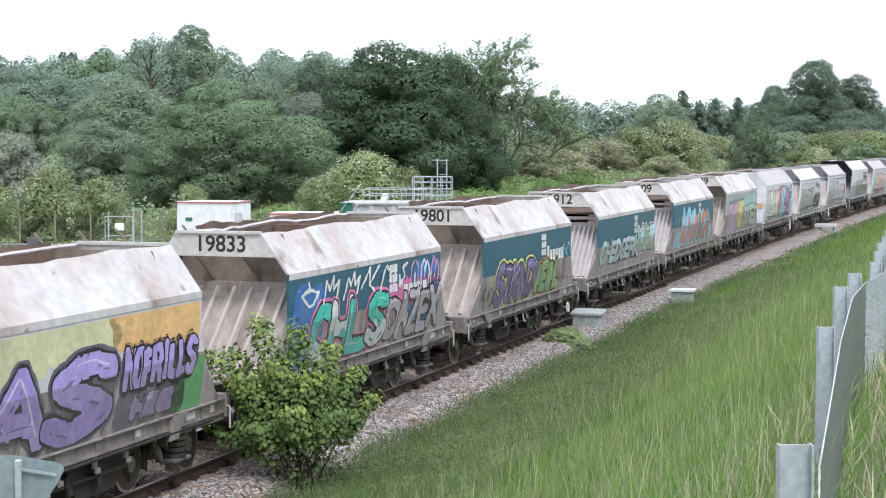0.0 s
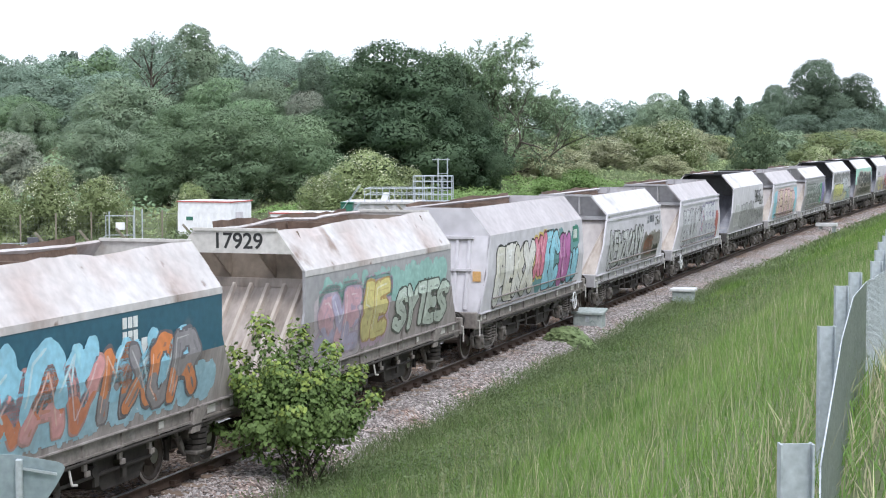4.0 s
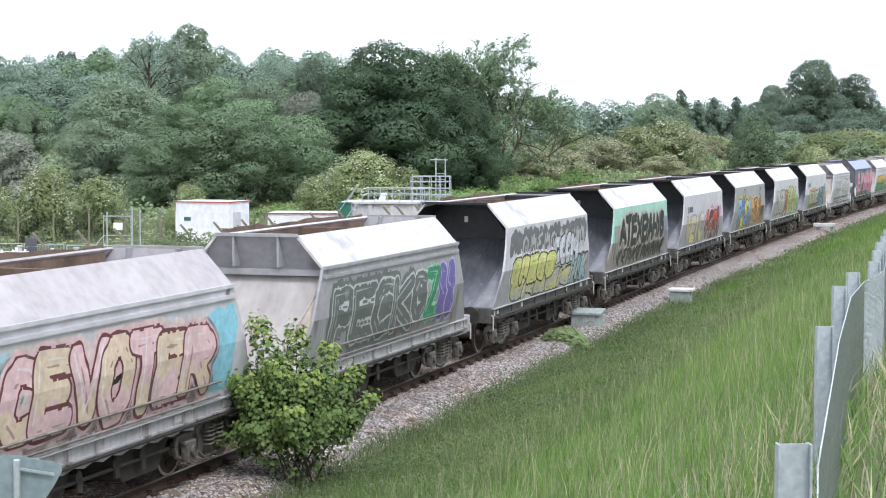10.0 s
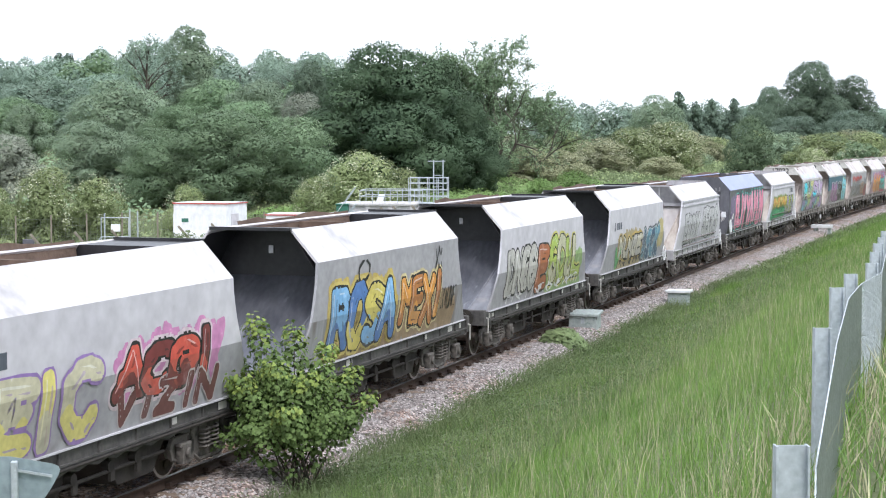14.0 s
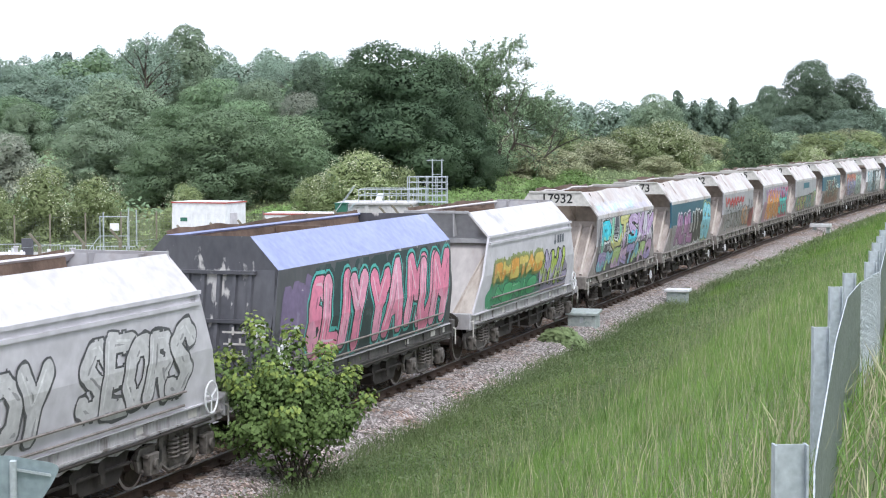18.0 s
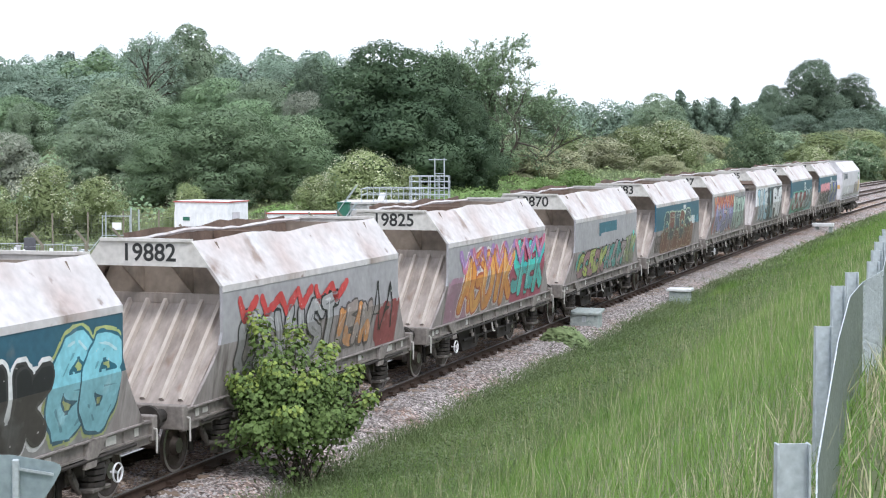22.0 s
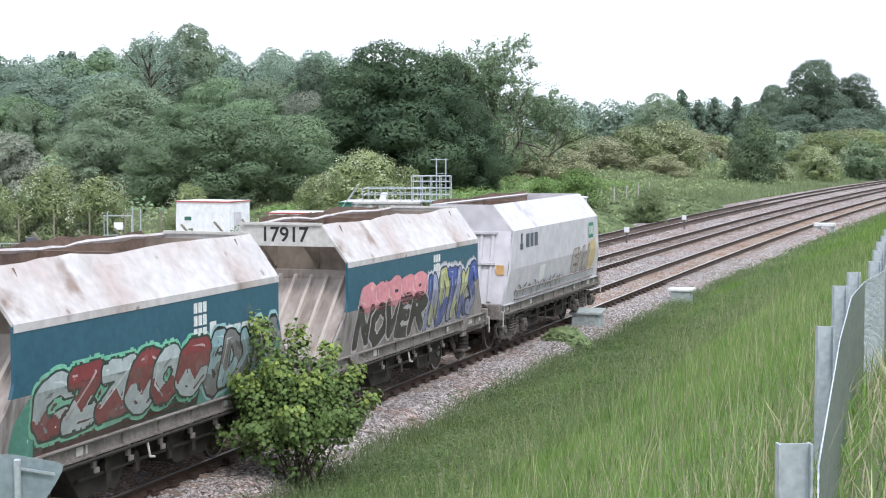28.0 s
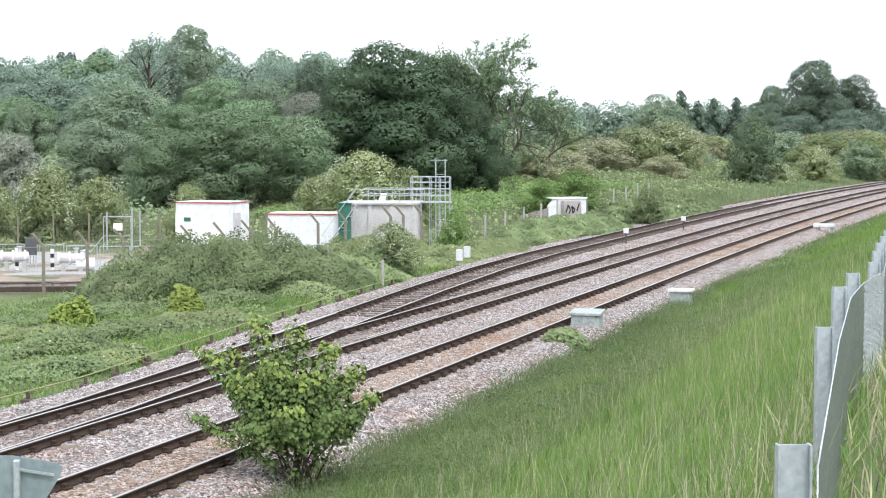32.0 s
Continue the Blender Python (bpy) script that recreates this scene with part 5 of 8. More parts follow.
# kind, leaf, x, y, base, height, width, seed, blossom, label
WOOD = [
    ("oak", "oak", -3.7, 140, 0.0, 13.2, 15.0, 0, 0, "dense dark green oak with a broad crown"),
    ("oak", "oak", 0.0, 142, 0.0, 12.0, 8.6, 1, 0, "dark green oak crown beside the larger oak"),
    ("oak", "oak", 2.0, 141, 0.0, 8.4, 6.4, 2, 0, "dark green oak crown beside the larger oak"),
    ("oak", "oak", -6.6, 143, 0.0, 8.2, 6.5, 2, 0, "dark green oak crown beside the larger oak"),
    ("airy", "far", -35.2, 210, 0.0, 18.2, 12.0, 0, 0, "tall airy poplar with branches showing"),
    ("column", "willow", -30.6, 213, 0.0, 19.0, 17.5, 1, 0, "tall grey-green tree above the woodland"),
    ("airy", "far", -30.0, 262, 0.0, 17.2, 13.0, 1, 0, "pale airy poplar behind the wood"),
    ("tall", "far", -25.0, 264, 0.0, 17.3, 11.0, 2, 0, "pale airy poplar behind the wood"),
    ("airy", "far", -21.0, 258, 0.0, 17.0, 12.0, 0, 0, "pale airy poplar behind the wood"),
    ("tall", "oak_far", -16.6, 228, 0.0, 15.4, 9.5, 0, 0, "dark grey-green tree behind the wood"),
    ("airy", "willow", -6.5, 178, 0.0, 13.4, 8.0, 1, 0, "airy ash tree with thin foliage"),
    ("tall", "willow", -8.6, 178, 0.0, 13.3, 7.0, 2, 0, "pale grey-green tree behind the oak"),
    ("airy", "wood", 4.6, 156, 0.0, 7.0, 6.5, 0, 0, "soft olive-green tree beside the oak"),
    ("bush", "olive", 8.4, 158, 0.0, 4.6, 7.0, 1, 0, "tangled olive scrub below bare limbs"),
    ("round", "sallow", -15.6, 125, 0.0, 7.7, 10.5, 2, 0, "rounded mid-green sallow at the wood's edge"),
    ("round", "sallow", -10.6, 128, 0.0, 7.2, 8.0, 1, 0, "rounded mid-green sallow at the wood's edge"),
    ("round", "sallow", -19.6, 124, 0.0, 5.8, 6.5, 0, 0, "rounded mid-green sallow at the wood's edge"),
    ("round", "willow", -31.4, 170, 0.0, 11.3, 11.0, 1, 0, "broad grey-green tree in the wood"),
    ("round", "wood", -24.5, 162, 0.0, 8.6, 8.0, 2, 0, "broad mid-green tree in the wood"),
    ("round", "wood", -42.5, 175, 0.0, 9.8, 9.0, 0, 0, "broad mid-green tree in the wood"),
    ("tall", "willow", -38.0, 160, 0.0, 8.4, 6.5, 2, 0, "slender pale willow in the wood"),
    ("bush", "grey", -31.2, 128, 0.0, 5.8, 6.0, 1, 0, "grey-leaved willow bush at the wood's edge"),
    ("round", "willow", -26.6, 135, 0.0, 7.1, 7.5, 0, 0, "grey-green sallow in the wood"),
    ("round", "sallow", -22.4, 138, 0.0, 6.4, 7.0, 1, 0, "mid-green woodland tree among others"),
    ("round", "willow", -19.5, 185, 0.0, 12.0, 10.0, 0, 0, "grey-green woodland tree among others"),
    ("tall", "grey", -12.8, 160, 0.0, 9.4, 6.5, 2, 0, "brownish green woodland tree among others"),
    ("round", "wood", -17.5, 155, 0.0, 9.0, 8.0, 2, 0, "mid-green woodland tree among others"),
    ("round", "wood", -25.5, 200, 0.0, 12.4, 10.0, 1, 0, "mid-green woodland tree among others"),
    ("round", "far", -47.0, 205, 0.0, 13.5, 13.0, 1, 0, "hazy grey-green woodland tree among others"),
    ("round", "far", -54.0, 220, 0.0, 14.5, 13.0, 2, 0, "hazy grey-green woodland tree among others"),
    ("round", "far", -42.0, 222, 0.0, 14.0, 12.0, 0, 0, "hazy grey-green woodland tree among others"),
    ("bush", "thorn", -5.1, 110, 0.0, 4.5, 6.2, 0, 3, "hawthorn bush covered in white blossom"),
    ("bush", "thorn", -2.2, 112, 0.0, 3.5, 3.6, 1, 1, "hawthorn bush with scattered white blossom"),
    ("bush", "thorn", -8.0, 112, 0.0, 3.1, 3.6, 2, 2, "hawthorn bush with white blossom"),
    ("bush", "thorn", -24.0, 105, 0.0, 3.7, 5.0, 1, 3, "hawthorn bush covered in white blossom"),
    ("bush", "thorn", -21.0, 106, 0.0, 3.2, 4.6, 2, 2, "hawthorn bush with white blossom"),
    ("bush", "thorn", -26.6, 103, 0.0, 2.6, 4.0, 0, 2, "hawthorn bush with white blossom"),
    ("bush", "thorn", -14.6, 100, 0.0, 2.9, 3.0, 2, 1, "hawthorn bush behind the site cabin"),
    ("bush", "sallow", 32.9, 186, 0.0, 7.7, 7.2, 0, 0, "dense dark green rounded bush beside the line"),
    ("bush", "thorn", 26.0, 205, 0.0, 7.4, 9.0, 1, 3, "hawthorn thicket with white blossom"),
    ("bush", "thorn", 21.5, 198, 0.0, 6.6, 8.0, 0, 2, "hawthorn thicket with white blossom"),
    ("bush", "olive", 17.0, 188, 0.0, 5.4, 8.0, 0, 2, "olive-brown scrub thicket in the meadow"),
    ("bush", "olive", 11.6, 165, 0.0, 4.4, 6.0, 2, 1, "olive-brown scrub thicket in the meadow"),
    ("bush", "thorn", 14.0, 200, 0.0, 6.6, 8.0, 2, 2, "yellow-green scrub thicket in the meadow"),
    ("bush", "olive", 23.0, 182, 0.0, 3.6, 6.0, 2, 0, "low brown-olive scrub in the meadow"),
    ("bush", "olive", 30.0, 225, 0.0, 6.4, 9.0, 1, 1, "olive scrub thicket in the meadow"),
    ("bush", "thorn", 44.5, 208, 0.0, 4.2, 5.8, 1, 5, "hawthorn bush with white blossom"),
    ("bush", "thorn", 38.4, 201, 0.0, 2.5, 3.6, 0, 5, "low hawthorn with white blossom by the line"),
    ("bush", "wood", 52.5, 221, 0.0, 5.2, 7.5, 2, 1, "hawthorn bush with white blossom"),
    ("bush", "thorn", 56.5, 223, 0.0, 4.0, 4.2, 2, 3, "hawthorn bush with white blossom"),
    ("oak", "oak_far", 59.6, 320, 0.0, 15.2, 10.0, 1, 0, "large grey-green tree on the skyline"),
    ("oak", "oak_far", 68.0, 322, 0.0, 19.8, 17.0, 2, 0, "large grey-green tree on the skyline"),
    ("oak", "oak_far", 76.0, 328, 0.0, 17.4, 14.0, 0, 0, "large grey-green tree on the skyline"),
    ("round", "pine", 70.0, 300, 0.0, 10.5, 13.0, 1, 0, "mid-green tree below the skyline trees"),
    ("round", "pine", 60.0, 300, 0.0, 9.5, 12.0, 2, 0, "mid-green tree below the skyline trees"),
    ("round", "pine", 80.0, 300, 0.0, 10.0, 12.0, 0, 0, "mid-green tree below the skyline trees"),
    ("round", "willow", 40.5, 330, 0.0, 14.0, 12.0, 1, 0, "mid-green tree on the skyline"),
    ("conifer", "pine", 52.0, 385, 0.0, 17.2, 12.0, 0, 0, "dark pointed conifer on the skyline"),
    ("conifer", "pine", 56.0, 388, 0.0, 14.6, 11.0, 2, 0, "dark pointed conifer on the skyline"),
    ("conifer", "pine", 60.0, 390, 0.0, 14.8, 11.0, 1, 0, "dark pointed conifer on the skyline"),
    ("conifer", "pine", 65.0, 390, 0.0, 15.6, 12.0, 0, 0, "dark pointed conifer on the skyline"),
    ("conifer", "pine", -89.3, 410, 0.0, 26.0, 15.0, 1, 0, "dark conifer on the distant ridge"),
    ("conifer", "pine", -87.2, 412, 0.0, 26.5, 15.0, 2, 0, "dark conifer on the distant ridge"),
    ("conifer", "pine", -82.7, 412, 0.0, 26.0, 12.0, 0, 0, "dark conifer on the distant ridge"),
    ("conifer", "pine", -79.4, 412, 0.0, 25.8, 11.0, 1, 0, "dark conifer on the distant ridge"),
    ("conifer", "pine", -77.8, 412, 0.0, 25.4, 11.0, 2, 0, "dark conifer on the distant ridge"),
    ("bush", "bramble", -2.15, 71.6, 0.0, 1.9, 2.7, 0, 3, "small hawthorn with white blossom beside the track"),
    ("bush", "lime", 0.45, 84, 0.0, 2.0, 1.9, 1, 1, "small hawthorn with white blossom beside the track"),
    ("bush", "lime", 6.6, 118, 0.2, 2.6, 3.5, 2, 0, "bright green nettle and elder clump"),
    ("bush", "lime", 9.2, 122, 0.2, 2.9, 4.5, 0, 0, "bright green nettle and elder clump"),
    ("bush", "bramble", 13.0, 112, 0.0, 2.2, 3.0, 1, 0, "scrubby green bush by the line fence"),
]
for i, (kind, leaf, x, y, z, h, w, seed, fl, label) in enumerate(WOOD):
    g = float(land(x, y)) - 0.15
    tree(kind, leaf, x, y, g, z + h - g, w, seed + 3 * i, label, "bush" if kind == "bush" else "tree", fl, "bush" if kind == "bush" else "tree")
gnarled_tree(2.9, 168, [(0.05, 1.0, 0.50), (0.3, 1.0, 0.46), (0.6, 0.9, 0.42), (0.45, 1.0, 0.50)], 12.6, "wood", 13, 3, "old tree with twisted limbs and thin foliage")
gnarled_tree(3.8, 158, [(0.85, 0.4, 0.50), (0.7, 0.65, 0.48), (0.95, 0.15, 0.44), (0.9, 0.28, 0.5)], 11.2, "wood", 5, 8, "half-dead leaning tree with bare twisted limbs", 0.6, 3)
_r = random.Random(11)
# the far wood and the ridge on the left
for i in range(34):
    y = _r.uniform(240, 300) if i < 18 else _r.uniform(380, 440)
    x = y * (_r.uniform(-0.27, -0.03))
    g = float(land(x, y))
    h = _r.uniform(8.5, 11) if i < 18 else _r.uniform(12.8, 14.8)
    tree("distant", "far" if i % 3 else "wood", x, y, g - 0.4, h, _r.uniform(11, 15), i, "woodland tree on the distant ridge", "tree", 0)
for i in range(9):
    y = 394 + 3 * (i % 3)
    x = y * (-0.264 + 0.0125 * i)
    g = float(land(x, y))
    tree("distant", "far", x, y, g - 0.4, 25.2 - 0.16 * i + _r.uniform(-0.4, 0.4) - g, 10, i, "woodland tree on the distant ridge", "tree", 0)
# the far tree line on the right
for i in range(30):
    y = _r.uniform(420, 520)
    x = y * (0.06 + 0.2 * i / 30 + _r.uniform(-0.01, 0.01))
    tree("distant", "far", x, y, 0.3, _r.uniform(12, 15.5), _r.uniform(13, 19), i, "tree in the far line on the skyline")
for i in range(14):
    y = _r.uniform(235, 300)
    x = y * (0.115 + 0.14 * i / 14)
    tree("bush", ("olive", "thorn", "willow")[i % 3], x, y, 0.3, _r.uniform(4.5, 6.5), _r.uniform(9, 13), i, "scrub bush in the hedge beyond the line", "bush", 0, "bush")


def off_yard(x, y):
    """True outside the paved yard."""
    return ~((y > 68.8) & (y < 98) & (x < -12.6 + (y - 69) * 0.06))


def thicket(name, label, leaf, n, smin, smax, kmin, kmax, height, size, seed, lump=0.35, blossom=0):
    """Low ground cover on the far side of the line: leaves over a lumpy height, k metres beyond the ballast."""
    rng = np.random.default_rng(seed)
    s, k = rng.uniform(smin, smax, n), rng.uniform(kmin, kmax, n)
    d = far_edge(s) - k
    x, y, h = line(s, d)
    keep = off_yard(x, y)
    s, k, d, x, y = s[keep], k[keep], d[keep], x[keep], y[keep]
    n = len(s)
    lumps = np.clip(0.5 + 0.5 * np.sin(x * 0.9 + seed) * np.sin(y * 0.63 + 2 * seed) + lump * np.sin(x * 2.3) * np.sin(y * 1.9 + seed), 0.05, 1.4)
    ramp = np.clip((k - kmin) / 1.5, 0.15, 1) * np.clip((kmax - k) / 1.5, 0.15, 1)
    z = ground_z(s, d) + height * lumps * ramp * rng.uniform(0.35, 1.0, n) ** 0.6
    v, f = leaf_quads(np.stack([x, y, z], -1), np.tile([0.1, -0.3, 1.0], (n, 1)), size, 1.4, rng)
    mi = (rng.random(n) < blossom).astype(int)
    soft = np.stack([-0.5 * np.cos(x * 2.3) + rng.normal(0, 0.25, n), -0.5 * np.cos(y * 1.9 + seed) + rng.normal(0, 0.25, n), np.ones(n)], -1)
    ob = new(name, arrays_mesh(name, v, f, [LEAF[leaf], LEAF["blossom"]], mi, np.repeat(unit(soft), 4, 0)))
    return tagged(ob, label, "undergrowth", kind="stuff")


def mound(name, label, leaf, cx, cy, rx, ry, height, n, size, seed, turn=0.0, blossom=0.0):
    """A tangled low thicket over an oval of ground."""
    rng = np.random.default_rng(seed)
    q, r = rng.uniform(0, 2 * np.pi, n), np.sqrt(rng.random(n))
    r = r * (1 + 0.13 * np.sin(3 * q + seed) + 0.08 * np.sin(7 * q))
    u, w = rx * r * np.cos(q), ry * r * np.sin(q)
    a = radians(turn)
    x, y = cx + u * np.cos(a) - w * np.sin(a), cy + u * np.sin(a) + w * np.cos(a)
    top = height * np.clip(1.25 - r ** 2, 0.12, 1) * (0.78 + 0.22 * np.sin(x * 1.7 + seed) * np.sin(y * 1.3) + 0.12 * np.sin(x * 4.1) * np.sin(y * 3.7 + seed))
    z = land(x, y) + top * rng.uniform(0.2, 1.0, n) ** 0.45
    v, f = leaf_quads(np.stack([x, y, z], -1), np.tile([0.1, -0.5, 0.8], (n, 1)), size, 1.4, rng)
    mi = (rng.random(n) < blossom).astype(int)
    soft = np.stack([0.8 * (x - cx) / rx - 0.5 * np.cos(x * 4.1) + rng.normal(0, 0.3, n), 0.8 * (y - cy) / ry - 0.5 * np.cos(y * 3.7 + seed) + rng.normal(0, 0.3, n), np.ones(n)], -1)
    ob = new(name, arrays_mesh(name, v, f, [LEAF[leaf], LEAF["blossom"]], mi, np.repeat(unit(soft), 4, 0)))
    return tagged(ob, label, "undergrowth", kind="stuff")


mound("bramble_thicket", "dense tangled green brambles beside the yard", "bramble", -8.3, 66.0, 5.6, 4.6, 2.35, 60000, 0.066, 3, 15)
mound("bramble_thicket", "dense tangled green brambles by the track", "bramble", -4.2, 72.0, 2.6, 4.0, 1.1, 24000, 0.075, 4, 20, 0.004)
mound("bramble_thicket", "green brambles and grass along the line", "thorn", 1.2, 84.0, 2.6, 8.0, 0.8, 34000, 0.07, 5, -18, 0.004)
mound("bramble_thicket", "green brambles and grass along the line", "bramble", 6.8, 101.0, 3.0, 11.0, 1.2, 36000, 0.085, 6, -22, 0.004)
mound("bramble_thicket", "green scrub along the far line fence", "bramble", 15.5, 126.0, 3.4, 15.0, 1.2, 20000, 0.15, 7, -22, 0.004)
for i, (mx, my, ra, rb, hh, kind) in enumerate(((-10.6, 47.2, 1.6, 1.2, 0.55, "bramble"), (-9.0, 50.8, 1.8, 1.3, 0.6, "bramble"), (-7.7, 54.5, 1.7, 1.2, 0.5, "thorn"), (-9.6, 42.0, 1.6, 1.0, 0.5, "bramble"),
                                                (-7.6, 60.0, 2.0, 1.5, 0.6, "bramble"), (-8.3, 44.5, 1.2, 0.9, 0.4, "thorn"), (-12.6, 52.0, 1.8, 1.5, 0.5, "thorn"), (-11.2, 57.5, 1.6, 1.2, 0.5, "bramble"),
                                                (-5.2, 63.5, 1.6, 2.0, 0.7, "bramble"))):
    mound("bramble_patch", "low tangled brambles and weeds by the line", kind, mx, my, ra, rb, hh, 4600, 0.062, 60 + i, 25, 0.004)
mound("bush", "small bright green elder bush", "maple_tip", -11.6, 54.0, 0.75, 0.6, 1.35, 2200, 0.12, 12)
mound("bush", "small bright green elder bush", "maple_tip", -8.3, 56.0, 0.6, 0.6, 1.15, 1700, 0.12, 13)
thicket("nettle_bed", "low green weeds beside the ballast", "bramble", 46000, -25, 45, 0.1, 13.0, 0.36, 0.075, 4)
thicket("scrub_cover", "rough olive scrub and tall weeds", "thorn", 14000, 45, 230, 2.5, 40.0, 0.6, 0.2, 8, blossom=0.004)
thicket("nettle_bed", "bright green nettles in the meadow", "lime", 22000, 72, 125, 10.0, 26.0, 0.8, 0.14, 9)
thicket("scrub_cover", "grey-green undergrowth below the wood", "wood", 26000, 60, 190, 30.0, 85.0, 1.3, 0.24, 10)


def grass_mesh(n, s0, s1, d0, d1, length, width, seed, lean=0.25, fade=None):
    rng = np.random.default_rng(seed)
    s, d = rng.uniform(s0, s1, n), d0 + (d1 - d0) * rng.random(n) ** (1.7 if lean > 0.6 else 1.0)
    x, y, h = line(s, d)
    edge = 0.9 + 0.6 * np.sin(x * 0.8 + seed) * np.sin(y * 0.6) + 0.5 * np.sin(x * 2.7) * np.sin(y * 2.1 + seed)
    keep = (d - d0) > np.clip(edge, 0, 2) * rng.random(n) * (2.0 if d1 - d0 > 8 else 1.0)
    s, d, x, y = s[keep], d[keep], x[keep], y[keep]
    n = len(s)
    clump = 0.6 + 0.4 * np.sin(x * 1.7 + 0.6 * np.sin(y * 0.8)) * np.sin(y * 1.1 + seed)
    L = length * rng.uniform(0.45, 1.15, n) * (0.65 + 0.5 * clump) * np.clip((d - d0) / 1.2 + 0.35, 0.35, 1)
    q = rng.uniform(0, 2 * np.pi, n)
    base = np.stack([x, y, ground_z(s, d) - 0.03], -1)
    wv = np.stack([np.cos(q), np.sin(q), 0 * q], -1) * (width * rng.uniform(0.6, 1.4, n))[:, None]
    p = rng.uniform(0, 2 * np.pi, n)
    ln = np.stack([np.cos(p) * 0.7 + 0.1, np.sin(p) * 0.7, 0 * p], -1) * (L * lean * rng.uniform(0.2, 1.6, n))[:, None]
    up = np.stack([0 * L, 0 * L, L], -1)
    v = np.stack([base - wv, base + wv, base + 0.55 * up + 0.35 * ln + wv * 0.7, base + 0.55 * up + 0.35 * ln - wv * 0.7, base + up + ln], 1).reshape(-1, 3)
    o = np.arange(n)[:, None] * 5
    tris = np.concatenate([o + [0, 1, 2], o + [0, 2, 3], o + [3, 2, 4]], 1).reshape(-1, 3)
    return v, tris


def grass_patch(n, s0, s1, d0, d1, length, width, seed, straw, label, lean=0.25):
    v, f = grass_mesh(n, s0, s1, d0, d1, length, width, seed, lean)
    if s0 >= 18 and s1 > 40:
        # plain blades farther off
        m = len(v) // 5
        v = v.reshape(m, 5, 3)[:, [0, 1, 4]].reshape(-1, 3)
        f = np.arange(3 * m).reshape(m, 3)
        mi = (np.random.default_rng(seed + 50).random(m) < straw).astype(int)
        return tagged(new("grass", arrays_mesh("grass", v, f, [LEAF["grass"], LEAF["straw"]], mi)), label, "grass", kind="stuff")
    pick = np.random.default_rng(seed + 50).random(len(f) // 3)
    mi = np.repeat(np.where(pick < straw, 1, np.where(pick > 0.8, 2, 0)), 3)
    return tagged(new("grass", arrays_mesh("grass", v, f, [LEAF["grass"], LEAF["straw"], LEAF["lime"]], mi)), label, "grass", kind="stuff")


grass_patch(190000, -30, 20, 2.3, 12.6, 0.31, 0.0042, 1, 0.07, "long green meadow grass on the bank", 0.62)
grass_patch(8000, -30, 30, 3.3, 12.6, 0.75, 0.0028, 6, 0.7, "tall pale seed stems above the grass", 0.35)
grass_patch(80000, 18, 90, 2.4, 12.4, 0.42, 0.013, 3, 0.05, "long green meadow grass along the bank", 0.5)
grass_patch(36000, 88, 210, 2.4, 12.4, 0.55, 0.034, 5, 0.05, "long green meadow grass far along the bank", 0.4)
grass_patch(46000, -36, 14, 11.2, 18.0, 0.42, 0.007, 4, 0.5, "pale dry tufted grass beside the fence", 0.6)


def far_grass(n, s0, s1, k0, k1, length, width, seed, leaf, label):
    """Rough grass on the far side of the line, k metres beyond the ballast."""
    rng = np.random.default_rng(seed)
    s = rng.uniform(s0, s1, n)
    d = far_edge(s) - k0 - (k1 - k0) * rng.random(n) ** 1.3
    x, y, h = line(s, d)
    keep = off_yard(x, y)
    s, d, x, y = s[keep], d[keep], x[keep], y[keep]
    n = len(s)
    L = length * rng.uniform(0.4, 1.2, n) * (0.75 + 0.35 * np.sin(x * 0.7 + seed) * np.sin(y * 0.5))
    q, p = rng.uniform(0, 2 * np.pi, n), rng.uniform(0, 2 * np.pi, n)
    base = np.stack([x, y, ground_z(s, d) - 0.03], -1)
    wv = np.stack([np.cos(q), np.sin(q), 0 * q], -1) * (width * rng.uniform(0.6, 1.4, n))[:, None]
    tip = np.stack([np.cos(p) * L * 0.4, np.sin(p) * L * 0.4, L], -1)
    v = np.stack([base - wv, base + wv, base + tip], 1).reshape(-1, 3)
    return tagged(new("grass", arrays_mesh("grass", v, np.arange(3 * n).reshape(n, 3), [LEAF[leaf]])), label, "grass", kind="stuff")


far_grass(60000, -25, 45, 0.05, 14.0, 0.40, 0.012, 41, "grass", "rough green grass between the yard and the line")
far_grass(50000, 40, 120, 0.0, 30.0, 0.55, 0.025, 42, "meadow", "rough dull green grass beyond the line")
far_grass(70000, 115, 260, 0.0, 42.0, 0.65, 0.05, 43, "meadow", "rough dull green meadow grass far along the line")
WEEDY = LEAF["weed"]


def short_grass(n, s0, s1, d0, d1, length, width, seed, label):
    v, f = grass_mesh(n, s0, s1, d0, d1, length, width, seed, 0.7)
    return tagged(new("grass", arrays_mesh("grass", v, f, [WEEDY])), label, "grass", kind="stuff")


short_grass(110000, -18, 40, 1.55, 7.2, 0.36, 0.0055, 7, "short dull green grass at the edge of the ballast")
short_grass(18000, 40, 160, 1.9, 4.0, 0.35, 0.02, 8, "short dull green grass farther along the ballast")


